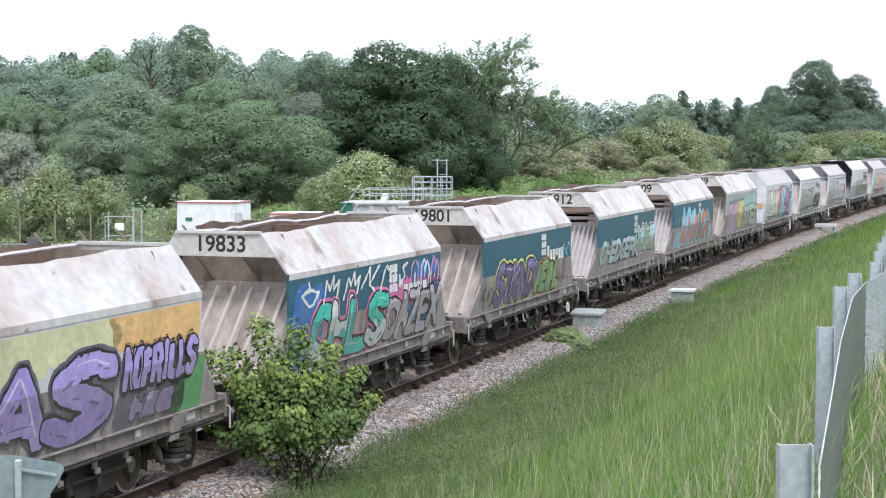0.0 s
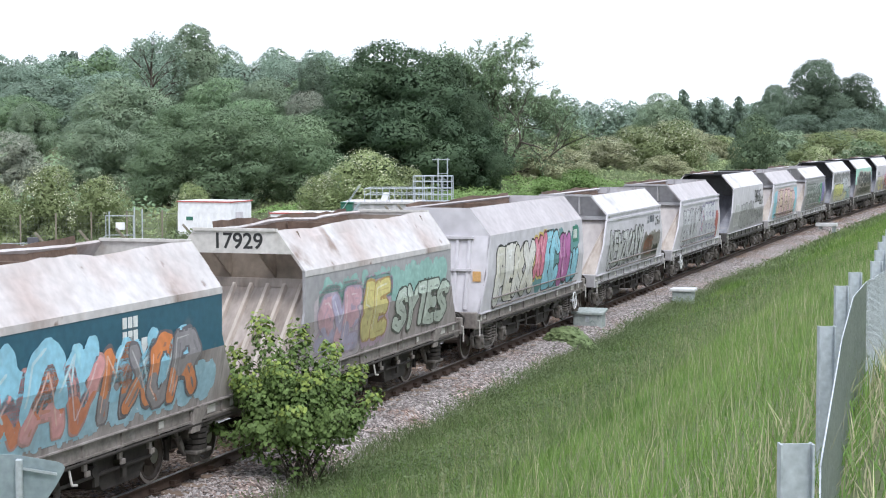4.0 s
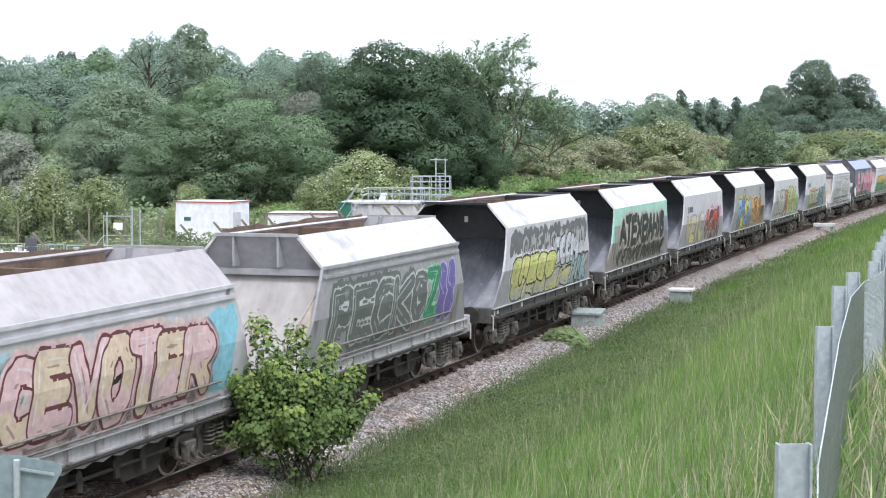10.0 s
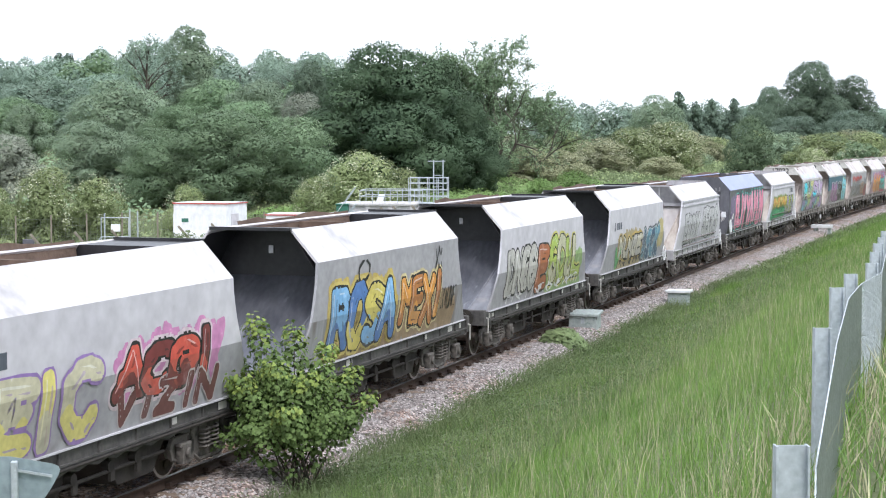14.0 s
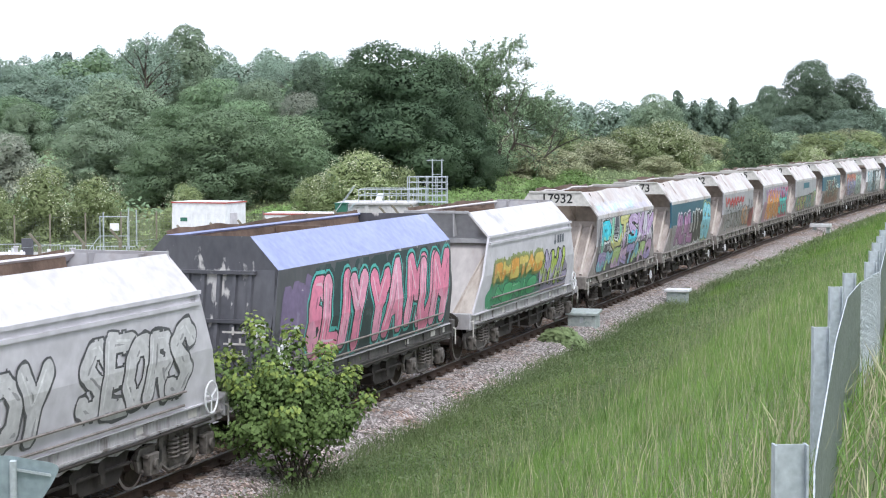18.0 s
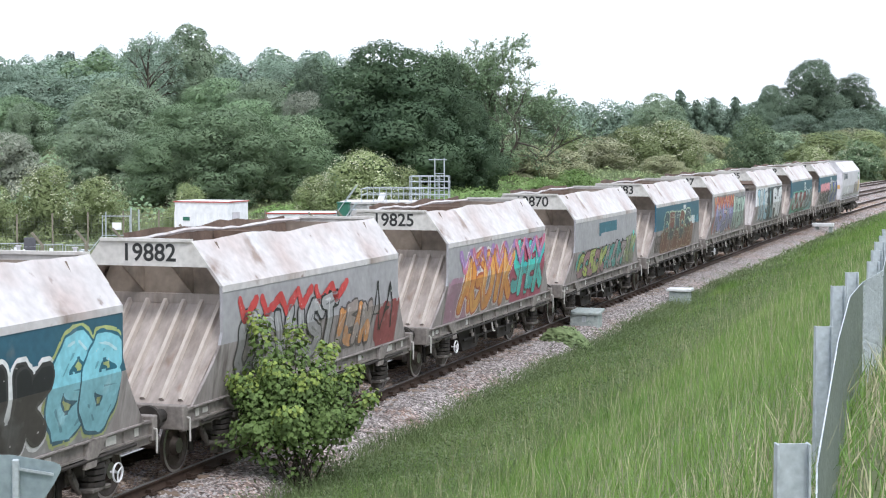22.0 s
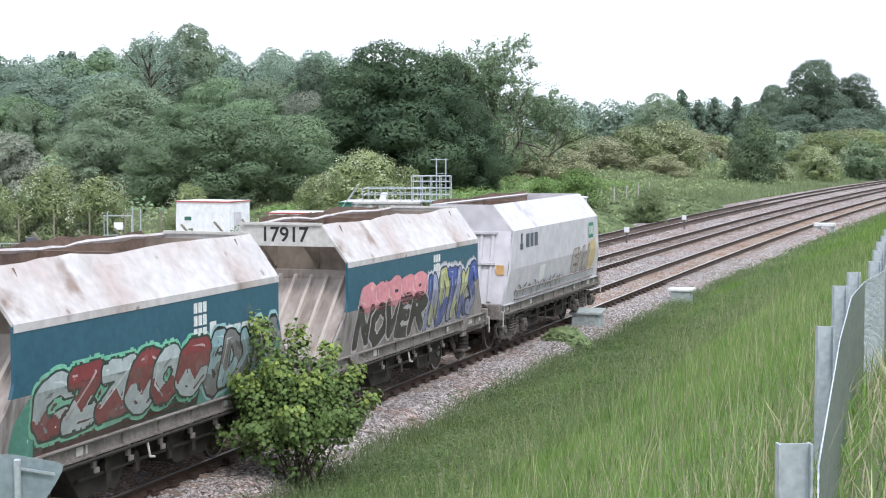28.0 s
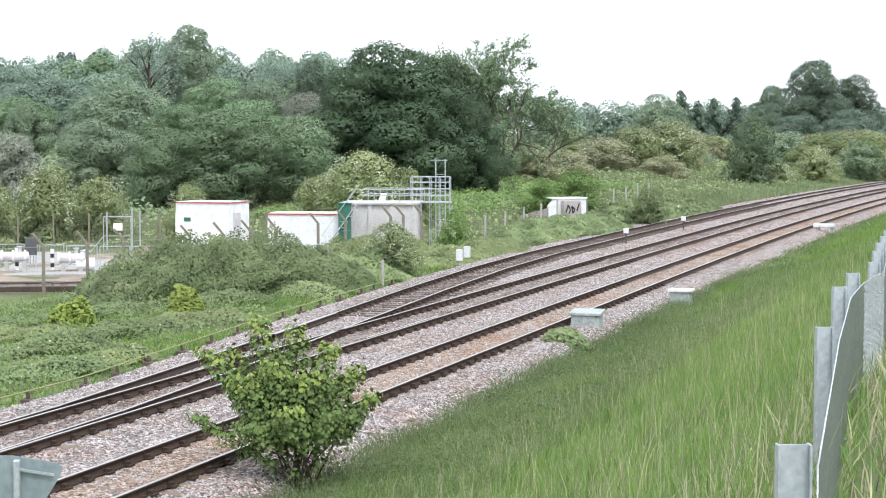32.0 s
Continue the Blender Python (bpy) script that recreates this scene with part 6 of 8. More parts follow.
def verge(name, label, leaf, n, s0, s1, d0, d1, height, size, seed):
    rng = np.random.default_rng(seed)
    s, d = rng.uniform(s0, s1, n), d0 + (d1 - d0) * rng.beta(1.6, 2.2, n)
    x, y, h = line(s, d)
    keep = np.sin(x * 0.9 + seed) * np.sin(y * 0.7) + 0.5 * np.sin(x * 3.1) * np.sin(y * 2.3 + seed) > rng.uniform(-1.1, 0.5, n)
    s, d, x, y = s[keep], d[keep], x[keep], y[keep]
    z = ground_z(s, d) + height * rng.uniform(0.1, 1, len(s)) * (0.6 + 0.4 * np.sin(x * 1.3) * np.sin(y * 1.9))
    v, f = leaf_quads(np.stack([x, y, z], -1), np.tile([0.2, -0.4, 0.8], (len(s), 1)), size, 2.2, rng)
    return tagged(new(name, arrays_mesh(name, v, f, [LEAF[leaf]])), label, "weeds", kind="stuff")


verge("verge_weeds", "low brownish green weeds at the edge of the ballast", "weed", 56000, -16, 40, 1.75, 7.6, 0.48, 0.03, 21)
verge("verge_weeds", "low green weeds farther along the ballast edge", "weed", 9000, 38, 150, 2.1, 4.6, 0.36, 0.07, 22)
grass_patch(5000, 25.0, 29.5, 2.7, 3.9, 0.55, 0.006, 31, 0.02, "tufts of long grass round the maple", 0.4)
mound("bramble_thicket", "rough weeds and brambles before the tank", "thorn", -3.4, 82.5, 3.6, 3.2, 1.3, 24000, 0.065, 11, 10, 0.003)
mound("bush", "leafy green nettle clump beside the grey cabinet", "bramble", 3.3, 47.4, 0.75, 0.6, 0.8, 1900, 0.075, 14)


def maple(x, y, z):
    """A young maple with several upright shoots and lobed leaves, paler at the shoot tips."""
    rng = np.random.default_rng(9)
    t = thing("maple_sapling", "young green maple with yellow-green shoot tips beside the ballast", "tree", pose(x, y, z))
    shape = [(0, -0.45), (0.16, -0.30), (0.44, -0.34), (0.34, -0.10), (0.52, 0.12), (0.26, 0.14), (0.0, 0.56), (-0.26, 0.14), (-0.52, 0.12), (-0.34, -0.10), (-0.44, -0.34), (-0.16, -0.30)]
    V, F, Mi, Nm = [], [], [], []

    def leaf(p, nrm, s, mi, soft):
        nrm = nrm.normalized()
        u = nrm.cross(Vector(rng.normal(0, 1, 3))).normalized()
        w = nrm.cross(u)
        o = len(V)
        V.append(p)
        for a, b in shape:
            V.append(p + u * (a * s) + w * (b * s) - nrm * (abs(a) * 0.35 + max(0, b) * 0.3) * s)
        k = len(shape)
        Nm.extend([tuple(soft)] * (k + 1))
        for i in range(k):
            F.append((o, o + 1 + i, o + 1 + (i + 1) % k))
            Mi.append(mi)
    # shoot tips: across, towards the line, up, and the width of the leafy shoot
    shoots = [(-0.67, 0.25, 2.50, 0.24), (-0.09, 0.55, 2.36, 0.22), (0.42, 0.05, 2.12, 0.22), (-1.42, 0.0, 2.02, 0.22), (-1.12, 0.5, 1.98, 0.24), (0.80, 0.45, 1.70, 0.22),
              (1.08, -0.2, 1.34, 0.17), (-1.55, -0.15, 1.0, 0.17), (-0.13, -0.95, 1.22, 0.24), (-0.75, -0.85, 0.98, 0.24), (0.55, -0.65, 1.10, 0.24), (-0.35, -0.35, 1.85, 0.28),
              (0.15, -0.4, 1.70, 0.26), (-0.85, -0.35, 1.65, 0.28), (0.45, 0.8, 1.5, 0.26), (-0.5, 0.9, 1.7, 0.28), (-1.0, 0.9, 1.3, 0.26), (-1.1, -0.5, 0.62, 0.2), (0.75, 0.3, 0.85, 0.2)]
    for sx, sy, sz, wide in shoots:
        top = Vector((sx * 1.14, sy, sz * 1.03 - 0.05))
        wide *= 1.18
        a = Vector((rng.uniform(-0.24, 0.24), rng.uniform(-0.2, 0.2), -0.25))
        m = a.lerp(top, 0.45) - Vector((sx, sy, 0)) * 0.12
        part("stem", Geo().rod(a, m, 0.017, 0.012, 6).rod(m, top, 0.012, 0.005, 5).mesh("stem", smooth=True), M["bark"], t)
        n = int(580 * wide / 0.24 * (0.7 + 0.15 * sz))
        for j in range(n):
            f = (j + 0.5) / n
            c = a.lerp(m, (f - 0.0) / 0.25 * 0.35 + 0.65) if f < 0.12 else m.lerp(top, (f - 0.12) / 0.88)
            q, r = rng.uniform(0, 6.283), wide * (1.15 - 0.4 * f ** 2) * math.sqrt(rng.uniform(0.15, 1.15))
            off = Vector((math.cos(q) * r, math.sin(q) * r, rng.normal(0, 0.05)))
            soft = (off / wide * 0.9 + Vector((sx, sy, 0)) * 0.25 + Vector((0, -0.1, 0.65))).normalized()
            tip = f > 0.82 and sz > 1.1 and rng.random() < 0.7
            if c.z < 0.58 and rng.random() < 0.8:
                continue
            leaf(c + off, soft + Vector(rng.normal(0, 0.3, 3)), 0.083 * rng.uniform(0.65, 1.25), int(tip), soft)
    me = arrays_mesh("leaves", np.array([tuple(p) for p in V]), np.array(F), [LEAF["maple"], LEAF["maple_tip"]], np.array(Mi), np.array(Nm))
    ob = new("foliage", me)
    ob.parent = t
    return t


maple(-2.36, 28.6, -0.18)

# ---- the yard, fences and line-side equipment ----
def at_land(x, y, dz=0.0, turn=0.0):
    return pose(x, y, float(land(x, y)) + dz, 0, 0, turn)


def cabin(x, y, w, d, h, turn, label, door=True):
    c = thing("site_cabin", label, "cabin", at_land(x, y, 0, turn))
    base = float(land(x, y))
    part("wall", Geo().box(0, w, 0, d, 0.15, h).mesh("wall"), M["cabin"], c)
    n = int(w / 0.28)
    for i in range(n + 1):
        part("rib", once("cabin_rib", lambda: Geo().box(-0.025, 0.025, -0.012, 0.0, 0.2, 2.2).mesh("rib")), M["cabin"], c, at=pose(w * i / n, 0, 0))
    part("roof", Geo().prism([(-0.04, h), (w + 0.04, h), (w + 0.04, h + 0.05), (-0.04, h + 0.05)], "y", -0.04, d + 0.04).mesh("roof", bevel=0.01), M["cabin"], c)
    part("trim", Geo().box(-0.05, w + 0.05, -0.06, -0.03, h - 0.02, h + 0.05).box(w + 0.03, w + 0.06, -0.05, d + 0.05, h - 0.02, h + 0.05).mesh("trim"), M["red"], c, "red roof edge trim")
    for fx in (0.2, w - 0.2):
        part("foot", Geo().box(fx - 0.1, fx + 0.1, 0.1, d - 0.1, -0.2, 0.16).mesh("foot"), M["concrete"], c)
    if door:
        dr = part("door", Geo().box(w, w + 0.03, 0.5, 1.35, 0.2, 2.2).mesh("door", bevel=0.006), M["pale"], c)
        part("handle", Geo().rod((w + 0.03, 1.2, 1.15), (w + 0.08, 1.2, 1.15), 0.02, n=6).mesh("handle"), M["galv"], dr)
        part("window", Geo().box(0.5, 0.9, -0.03, 0.0, 1.75, 1.95).mesh("window"), M["green_box"], c)
    return c


cabin(-14.5, 94.6, 3.2, 2.4, 2.75, -20, "white steel site cabin with red roof edge", True)
cabin(-9.2, 91.5, 4.0, 2.4, 2.35, -6, "low white steel site cabin with red roof edge", False)

kiosk = thing("green_kiosk", "dark green steel kiosk beside the tank", "kiosk", at_land(-5.15, 91.0, 0, -5))
part("body", Geo().box(-0.3, 0.3, -0.3, 0.3, 0, 2.65).mesh("body", bevel=0.02), M["green_box"], kiosk)
part("roof", Geo().box(-0.34, 0.34, -0.34, 0.34, 2.65, 2.72).mesh("roof", bevel=0.01), M["green_box"], kiosk)

# concrete tank with a railed deck and a caged ladder tower
tank = thing("concrete_tank", "grey concrete tank with galvanised guard rails on top", "tank", at_land(-4.8, 92.0, 0, -4))
TZ = 1.93 - float(land(-4.8, 92.0))
part("wall", Geo().box(-0.5, 3.4, 0, 3.0, -0.3, TZ - 0.12).mesh("wall", bevel=0.02), M["tankwall"], tank)
part("coping", Geo().box(-0.65, 3.5, -0.15, 3.1, TZ - 0.12, TZ).mesh("coping", bevel=0.015), M["tankwall"], tank)
for i in range(4):
    part("pilaster", Geo().box(-0.35 + i * 1.17, -0.15 + i * 1.17, -0.08, 0.0, -0.3, TZ - 0.14).mesh("pilaster"), M["tankwall"], tank)
deck = thing("guard_rail", "galvanised tubular guard rail round the tank deck", "railing", tank.matrix_basis)
for i in range(6):
    for y in (0.05, 2.9):
        part("post", once("deck_post", lambda: Geo().rod((0, 0, 0), (0, 0, 0.68), 0.022, n=6).mesh("post")), M["galv"], deck, at=pose(0.5 + i * 0.66, y, TZ))
for z in (0.36, 0.67):
    for y in (0.05, 2.9):
        part("rail", once("deck_rail", lambda: Geo().rod((0.5, 0, 0), (3.8, 0, 0), 0.022, n=6).mesh("rail")), M["galv"], deck, at=pose(0, y, TZ + z))
    part("rail", once("deck_side", lambda: Geo().rod((0.5, 0.05, 0), (0.5, 2.9, 0), 0.022, n=6).mesh("rail")), M["galv"], deck, at=pose(0, 0, TZ + z))
valve = thing("valve_box", "pale blue-white valve housing on the tank deck", "valve", tank.matrix_basis @ pose(1.25, 0.6, TZ))
part("body", Geo().prism([(0, 0), (0.35, 0), (0.5, 0.45), (0.2, 0.45)], "y", 0, 0.4).mesh("body", bevel=0.02), M["cabin"], valve)
stair = thing("steel_stair", "galvanised steel steps up to the tank deck", "stairs", at_land(-5.6, 90.6, 0, -4))
for i in range(8):
    part("tread", once("tread", lambda: Geo().box(-0.12, 0.12, 0, 0.7, -0.02, 0.02).mesh("tread")), M["galv"], stair, at=pose(-0.6 + i * 0.22, 0, 0.25 + i * 0.3))
for y in (0.0, 0.7):
    part("stringer", Geo().rod((-0.75, y, 0.1), (1.1, y, TZ), 0.035, n=6).mesh("stringer"), M["galv"], stair)
    part("handrail", Geo().rod((-0.75, y, 1.0), (1.1, y, TZ + 0.9), 0.022, n=6).mesh("handrail"), M["galv"], stair)
tower = thing("ladder_tower", "galvanised steel access tower with guard rails and tall mast", "tower", at_land(-1.75, 93.0, 0, -4))
GZ = float(land(-1.75, 93.0))
for x in (0.0, 0.5, 1.0, 1.5, 2.05):
    for y in (0.0, 1.1):
        top = 3.25 - GZ if x not in (1.5, 1.0) or y > 0 else 3.25 - GZ
        part("post", Geo().rod((x, y, 0), (x, y, top), 0.025, n=6).mesh("post"), M["galv"], tower)
for z in (1.9, 2.25, 2.6, 2.95, 3.24):
    for y in (0.0, 1.1):
        part("rail", once(("tower", y), lambda: Geo().rod((0, y, 0), (2.05, y, 0), 0.022, n=6).mesh("rail")), M["galv"], tower, at=pose(0, 0, z - GZ))
part("deck", Geo().box(-0.05, 2.1, -0.05, 1.15, 1.86 - GZ, 1.9 - GZ).mesh("deck"), M["galv"], tower)
for x in (1.32, 1.82):
    part("mast", Geo().rod((x, 0.1, 0), (x, 0.1, 4.2 - GZ), 0.035, n=6).mesh("mast"), M["galv"], tower)
for i in range(13):
    part("rung", once("rung", lambda: Geo().rod((1.32, 0.1, 0), (1.82, 0.1, 0), 0.016, n=6).mesh("rung")), M["galv"], tower, at=pose(0, 0, 0.4 + i * 0.3))
part("arm", Geo().rod((1.0, 0.1, 4.12 - GZ), (1.95, 0.1, 4.12 - GZ), 0.025, n=6).mesh("arm"), M["galv"], tower)

# white headwall with a small box before it
wall = thing("white_headwall", "white painted concrete headwall with dark scrawl", "wall", pose(8.2, 116.0, 0.2, 0, 0, 12))
part("body", Geo().prism([(-1.3, -0.6), (1.3, -0.6), (1.3, 1.05), (-0.9, 1.05), (-1.3, 0.6)], "y", 0, 0.4).mesh("body", bevel=0.02), M["cabin"], wall)
part("coping", Geo().box(-1.1, 1.35, -0.08, 1.6, 1.05, 1.15).mesh("coping", bevel=0.02), M["cabin"], wall)
part("wing", Geo().prism([(-3.4, -0.6), (-1.3, -0.6), (-1.3, 0.45), (-3.4, -0.1)], "y", 0.05, 0.3).mesh("wing"), M["dirty"], wall)
box = part("box", Geo().box(-0.45, 0.75, -0.7, -0.02, -0.6, 0.95).mesh("box", bevel=0.015), M["endpale"], wall)
for k, pl in enumerate(([(-0.3, 0.2), (-0.15, 0.7), (0.0, 0.35), (-0.1, 0.1)], [(0.15, 0.15), (0.1, 0.6), (0.3, 0.4), (0.2, 0.15)], [(0.45, 0.3), (0.6, 0.8)])):
    g = Geo()
    for a, b in zip(pl, pl[1:]):
        g.rod((a[0], -0.71, a[1]), (b[0], -0.71, b[1]), 0.045, n=5)
    part("scrawl", g.mesh("scrawl"), M["ink"], box)

# yard slab and pipework
slab = new("yard_slab", Geo().box(-8.5, 5.2, -7.4, 9, -0.25, 0.04).mesh("yard_slab", [M["yard"]], bevel=0.02))
slab.matrix_basis = at_land(-19.5, 88.0, 0.02, 8)
tagged(slab, "pale concrete yard slab", "yard", kind="structure")
for i, (x, y) in enumerate(((-20.2, 82.3), (-17.6, 82.6))):
    p = thing("white_pipe_section", "white-lagged pipe section with flanges in the yard", "pipe", at_land(x, y, 0.66, 12), "yard pipes")
    part("body", once("lag", lambda: Geo().rod((-0.62, 0, 0.1), (0.62, 0, 0.1), 0.24, n=16).mesh("lag", bevel=0.03)), M["pale"], p)
    for fx in (-0.62, -0.1, 0.45):
        part("flange", once("flange", lambda: Geo().rod((-0.05, 0, 0.1), (0.05, 0, 0.1), 0.31, n=16).mesh("flange")), M["white"], p, at=pose(fx, 0, 0))
    part("stub_pipe", once("stub_pipe", lambda: Geo().rod((0.2, 0, 0.3), (0.2, 0, 0.55), 0.09, n=10).rod((0.2, 0, 0.55), (0.2, 0, 0.6), 0.15, n=10).mesh("stub_pipe")), M["pale"], p)
    for fx in (-0.4, 0.4):
        part("saddle", once("saddle", lambda: Geo().box(-0.1, 0.1, -0.25, 0.25, -0.62, -0.1).mesh("saddle")), M["concrete"], p, at=pose(fx, 0, 0))
for x, y in ((-18.75, 83.6), (-17.25, 83.8), (-20.4, 83.4)):
    b = thing("striped_bollard", "black and white striped bollard in the yard", "bollard", at_land(x, y), "yard bollards")
    for k in range(5):
        part("band", once(("band", k), lambda: Geo().rod((0, 0, 0.22 * k), (0, 0, 0.22 * (k + 1)), 0.09, n=10).mesh("band")), M["ink"] if k % 2 else M["cabin"], b)
pan = thing("control_panel", "grey control panel on legs in the yard", "control panel", at_land(-20.0, 84.6, 0, 10))
part("case", Geo().box(-0.28, 0.28, -0.12, 0.12, 0.7, 1.5).mesh("case", bevel=0.02), M["charcoal"], pan)
for x in (-0.22, 0.22):
    part("leg", Geo().box(x - 0.03, x + 0.03, -0.03, 0.03, -0.1, 0.7).mesh("leg"), M["galv"], pan)
bank = sheet("earth_bank", np.arange(28.0, 54.0, 0.8), np.arange(-33.0, -21.0, 0.6), lambda s, d: ground_z(s, d) + 0.05 + 0.12 * np.sin(s * 1.1) * np.sin(d * 0.9), M["earth"], 0.03)
tagged(bank, "bare brown earth in front of the yard slab", "earth", kind="structure")
wall = thing("low_wall", "low grey-brown concrete wall in front of the yard", "wall", at_land(-16.6, 72.4, 0, 4))
part("body", Geo().box(-3.2, 2.6, -0.15, 0.15, -0.2, 0.28).mesh("body", bevel=0.03), M["dirty"], wall)
part("coping", Geo().box(-3.25, 2.65, -0.2, 0.2, 0.28, 0.33).mesh("coping", bevel=0.015), M["timber"], wall)
gear = thing("valve_assembly", "white-lagged valve with handwheel on the yard pipe", "valve", at_land(-17.0, 82.75, 0.40, 12))
part("body", Geo().rod((-0.45, 0, 0.1), (0.45, 0, 0.1), 0.30, n=14).mesh("body", bevel=0.03), M["white"], gear)
part("stem", Geo().rod((0, 0, 0.35), (0, 0, 0.75), 0.05, n=8).mesh("stem"), M["galv"], gear)
part("handwheel", Geo().ring((0, 0, 0.72), (0, 0, 1), 0.24, 0.025, 18, 6).mesh("handwheel"), M["galv"], gear)
beam = thing("timber_beam", "dark weathered timber beam lying by the fence", "beam", at_land(-16.6, 70.0, 0.05, 4))
part("body", Geo().box(-3.5, 1.9, -0.12, 0.12, 0, 0.22).mesh("body", bevel=0.02), M["timber"], beam)

# yard barriers of light tube
for i in range(8):
    x, y = -21.5 + i * 1.55, 84.5 + 0.35 * i
    b = thing("tube_barrier", "light galvanised tube barrier round the yard", "barrier", at_land(x, y, 0, 12), "yard barriers")

    def barrier_tube():
        g = Geo()
        for a, c in (((0, 0, 0), (0, 0, 1.15)), ((1.45, 0, 0), (1.45, 0, 1.15)), ((0, 0, 1.15), (1.45, 0, 1.15)), ((0, 0, 0.25), (1.45, 0, 0.25))):
            g.rod(a, c, 0.022, n=6)
        return g.mesh("tube")
    part("tube", once("barrier_tube", barrier_tube), M["galv"], b)
    for k in range(9):
        part("bar", once("barrier_bar", lambda: Geo().rod((0, 0, 0.25), (0, 0, 1.15), 0.007, n=4).mesh("bar")), M["galv"], b, at=pose(0.15 + k * 0.145, 0, 0))


def cranked_post(x, y, turn):
    p = thing("concrete_post", "weathered brown concrete fence post with cranked top", "fence post", at_land(x, y, 0, turn), "cranked fence posts")
    part("shaft", once("cr_shaft", lambda: Geo().box(-0.065, 0.065, -0.065, 0.065, -0.4, 2.0).mesh("shaft", bevel=0.012)), M["post"], p)
    part("arm", once("cr_arm", lambda: Geo().prism([(-0.065, 1.98), (0.065, 1.98), (-0.36, 2.5), (-0.44, 2.44)], "y", -0.06, 0.06).mesh("arm", bevel=0.01)), M["post"], p)
    return p


CRANKED = [(-17.6, 66.0), (-15.6, 68.0), (-14.3, 70.0), (-13.2, 72.0), (-10.9, 75.0), (-9.75, 77.0), (-8.7, 78.5), (-7.7, 80.0), (-5.9, 82.0), (-4.7, 83.5), (-2.6, 85.5), (-2.0, 86.2), (-1.1, 87.0)]
for i, (x, y) in enumerate(CRANKED):
    cranked_post(x, y, 10)
for i, ((x0, y0), (x1, y1)) in enumerate(zip(CRANKED, CRANKED[1:])):
    z0, z1 = float(land(x0, y0)), float(land(x1, y1))
    wv = thing("fence_wire", "strands of plain wire between concrete posts", "fence wire", pose(x0, y0, z0))
    for h in (0.5, 1.0, 1.5, 1.95):
        part("strand", Geo().rod((0, -0.07, h), (x1 - x0, y1 - y0 - 0.07, h + z1 - z0), 0.006, n=4).mesh("strand"), M["galv"], wv)


def mesh_panel(L, h, step=0.12, r=0.006):
    g = Geo()
    for i in range(int(L / step) + 1):
        g.rod((i * step, 0, 0.05), (i * step, 0, h), r, n=3, caps=False)
    for i in range(int(h / step) + 1):
        g.rod((0, 0, 0.05 + i * step), (L, 0, 0.05 + i * step), r, n=3, caps=False)
    return g.mesh("mesh_fabric")


def chain_link(L, h, step=0.052, r=0.0030):
    """Diamond mesh of wires that run up and down slantwise."""
    g = Geo()
    n = int((L + h) / step)
    for i in range(n):
        a = -h + i * step
        for sgn in (1, -1):
            p = [(a, 0.05), (a + h, h)] if sgn > 0 else [(a, h), (a + h, 0.05)]
            (x0, z0), (x1, z1) = p
            k0, k1 = max(0.0, -x0 / (x1 - x0)), min(1.0, (L - x0) / (x1 - x0))
            if k1 - k0 > 0.01:
                g.rod((x0 + (x1 - x0) * k0, 0.003 * sgn, z0 + (z1 - z0) * k0), (x0 + (x1 - x0) * k1, 0.003 * sgn, z0 + (z1 - z0) * k1), r, n=3, caps=False)
    return g.mesh("mesh_fabric")


# high wire-mesh fence behind the yard
for i in range(9):
    x, y = -26.0 + i * 2.0, 98.5
    f = thing("mesh_fence_panel", "tall grey wire-mesh fence behind the yard", "fence", at_land(x, y), "yard fence panels")
    part("post", once("mf_post", lambda: Geo().box(-0.042, 0.042, -0.042, 0.042, -0.2, 2.05).mesh("post", bevel=0.01)), M["post"], f)
    part("mesh_fabric", once("mf", lambda: mesh_panel(2.0, 1.9, 0.2, 0.0035)), M["wire"], f)
for x, y, h in ((-18.7, 97.0, 2.1), (-17.3, 97.0, 2.3), (-16.9, 97.2, 2.2)):
    pl = thing("steel_pole", "thin grey steel pole in the yard", "pole", at_land(x, y))
    part("shaft", Geo().rod((0, 0, 0), (0, 0, h), 0.045, 0.04, 8).mesh("shaft"), M["galv"], pl)
gate = thing("yard_gate", "galvanised yard gate with a small notice", "gate", at_land(-18.6, 95.5, -0.3))
for a, c in (((0, 0, 0.1), (0, 0, 2.3)), ((1.5, 0, 0.1), (1.5, 0, 2.3)), ((0, 0, 2.25), (1.5, 0, 2.25)), ((0, 0, 1.2), (1.5, 0, 1.2)), ((0, 0, 0.15), (1.5, 0, 0.15)), ((0, 0, 1.2), (-0.9, 0, 0.1))):
    part("tube", Geo().rod(a, c, 0.026, n=6).mesh("tube"), M["galv"], gate)
part("notice_plate", Geo().box(0.55, 1.05, -0.06, -0.04, 1.5, 1.9).mesh("notice"), M["cabin"], gate, "blank pale notice plate")


def line_place(s, d, dz=0.0, turn=0.0, z=None):
    x, y, h = line(s, d)
    return pose(float(x), float(y), (float(ground_z(s, d)) if z is None else z) + dz, 0, 0, math.degrees(float(h)) + turn)


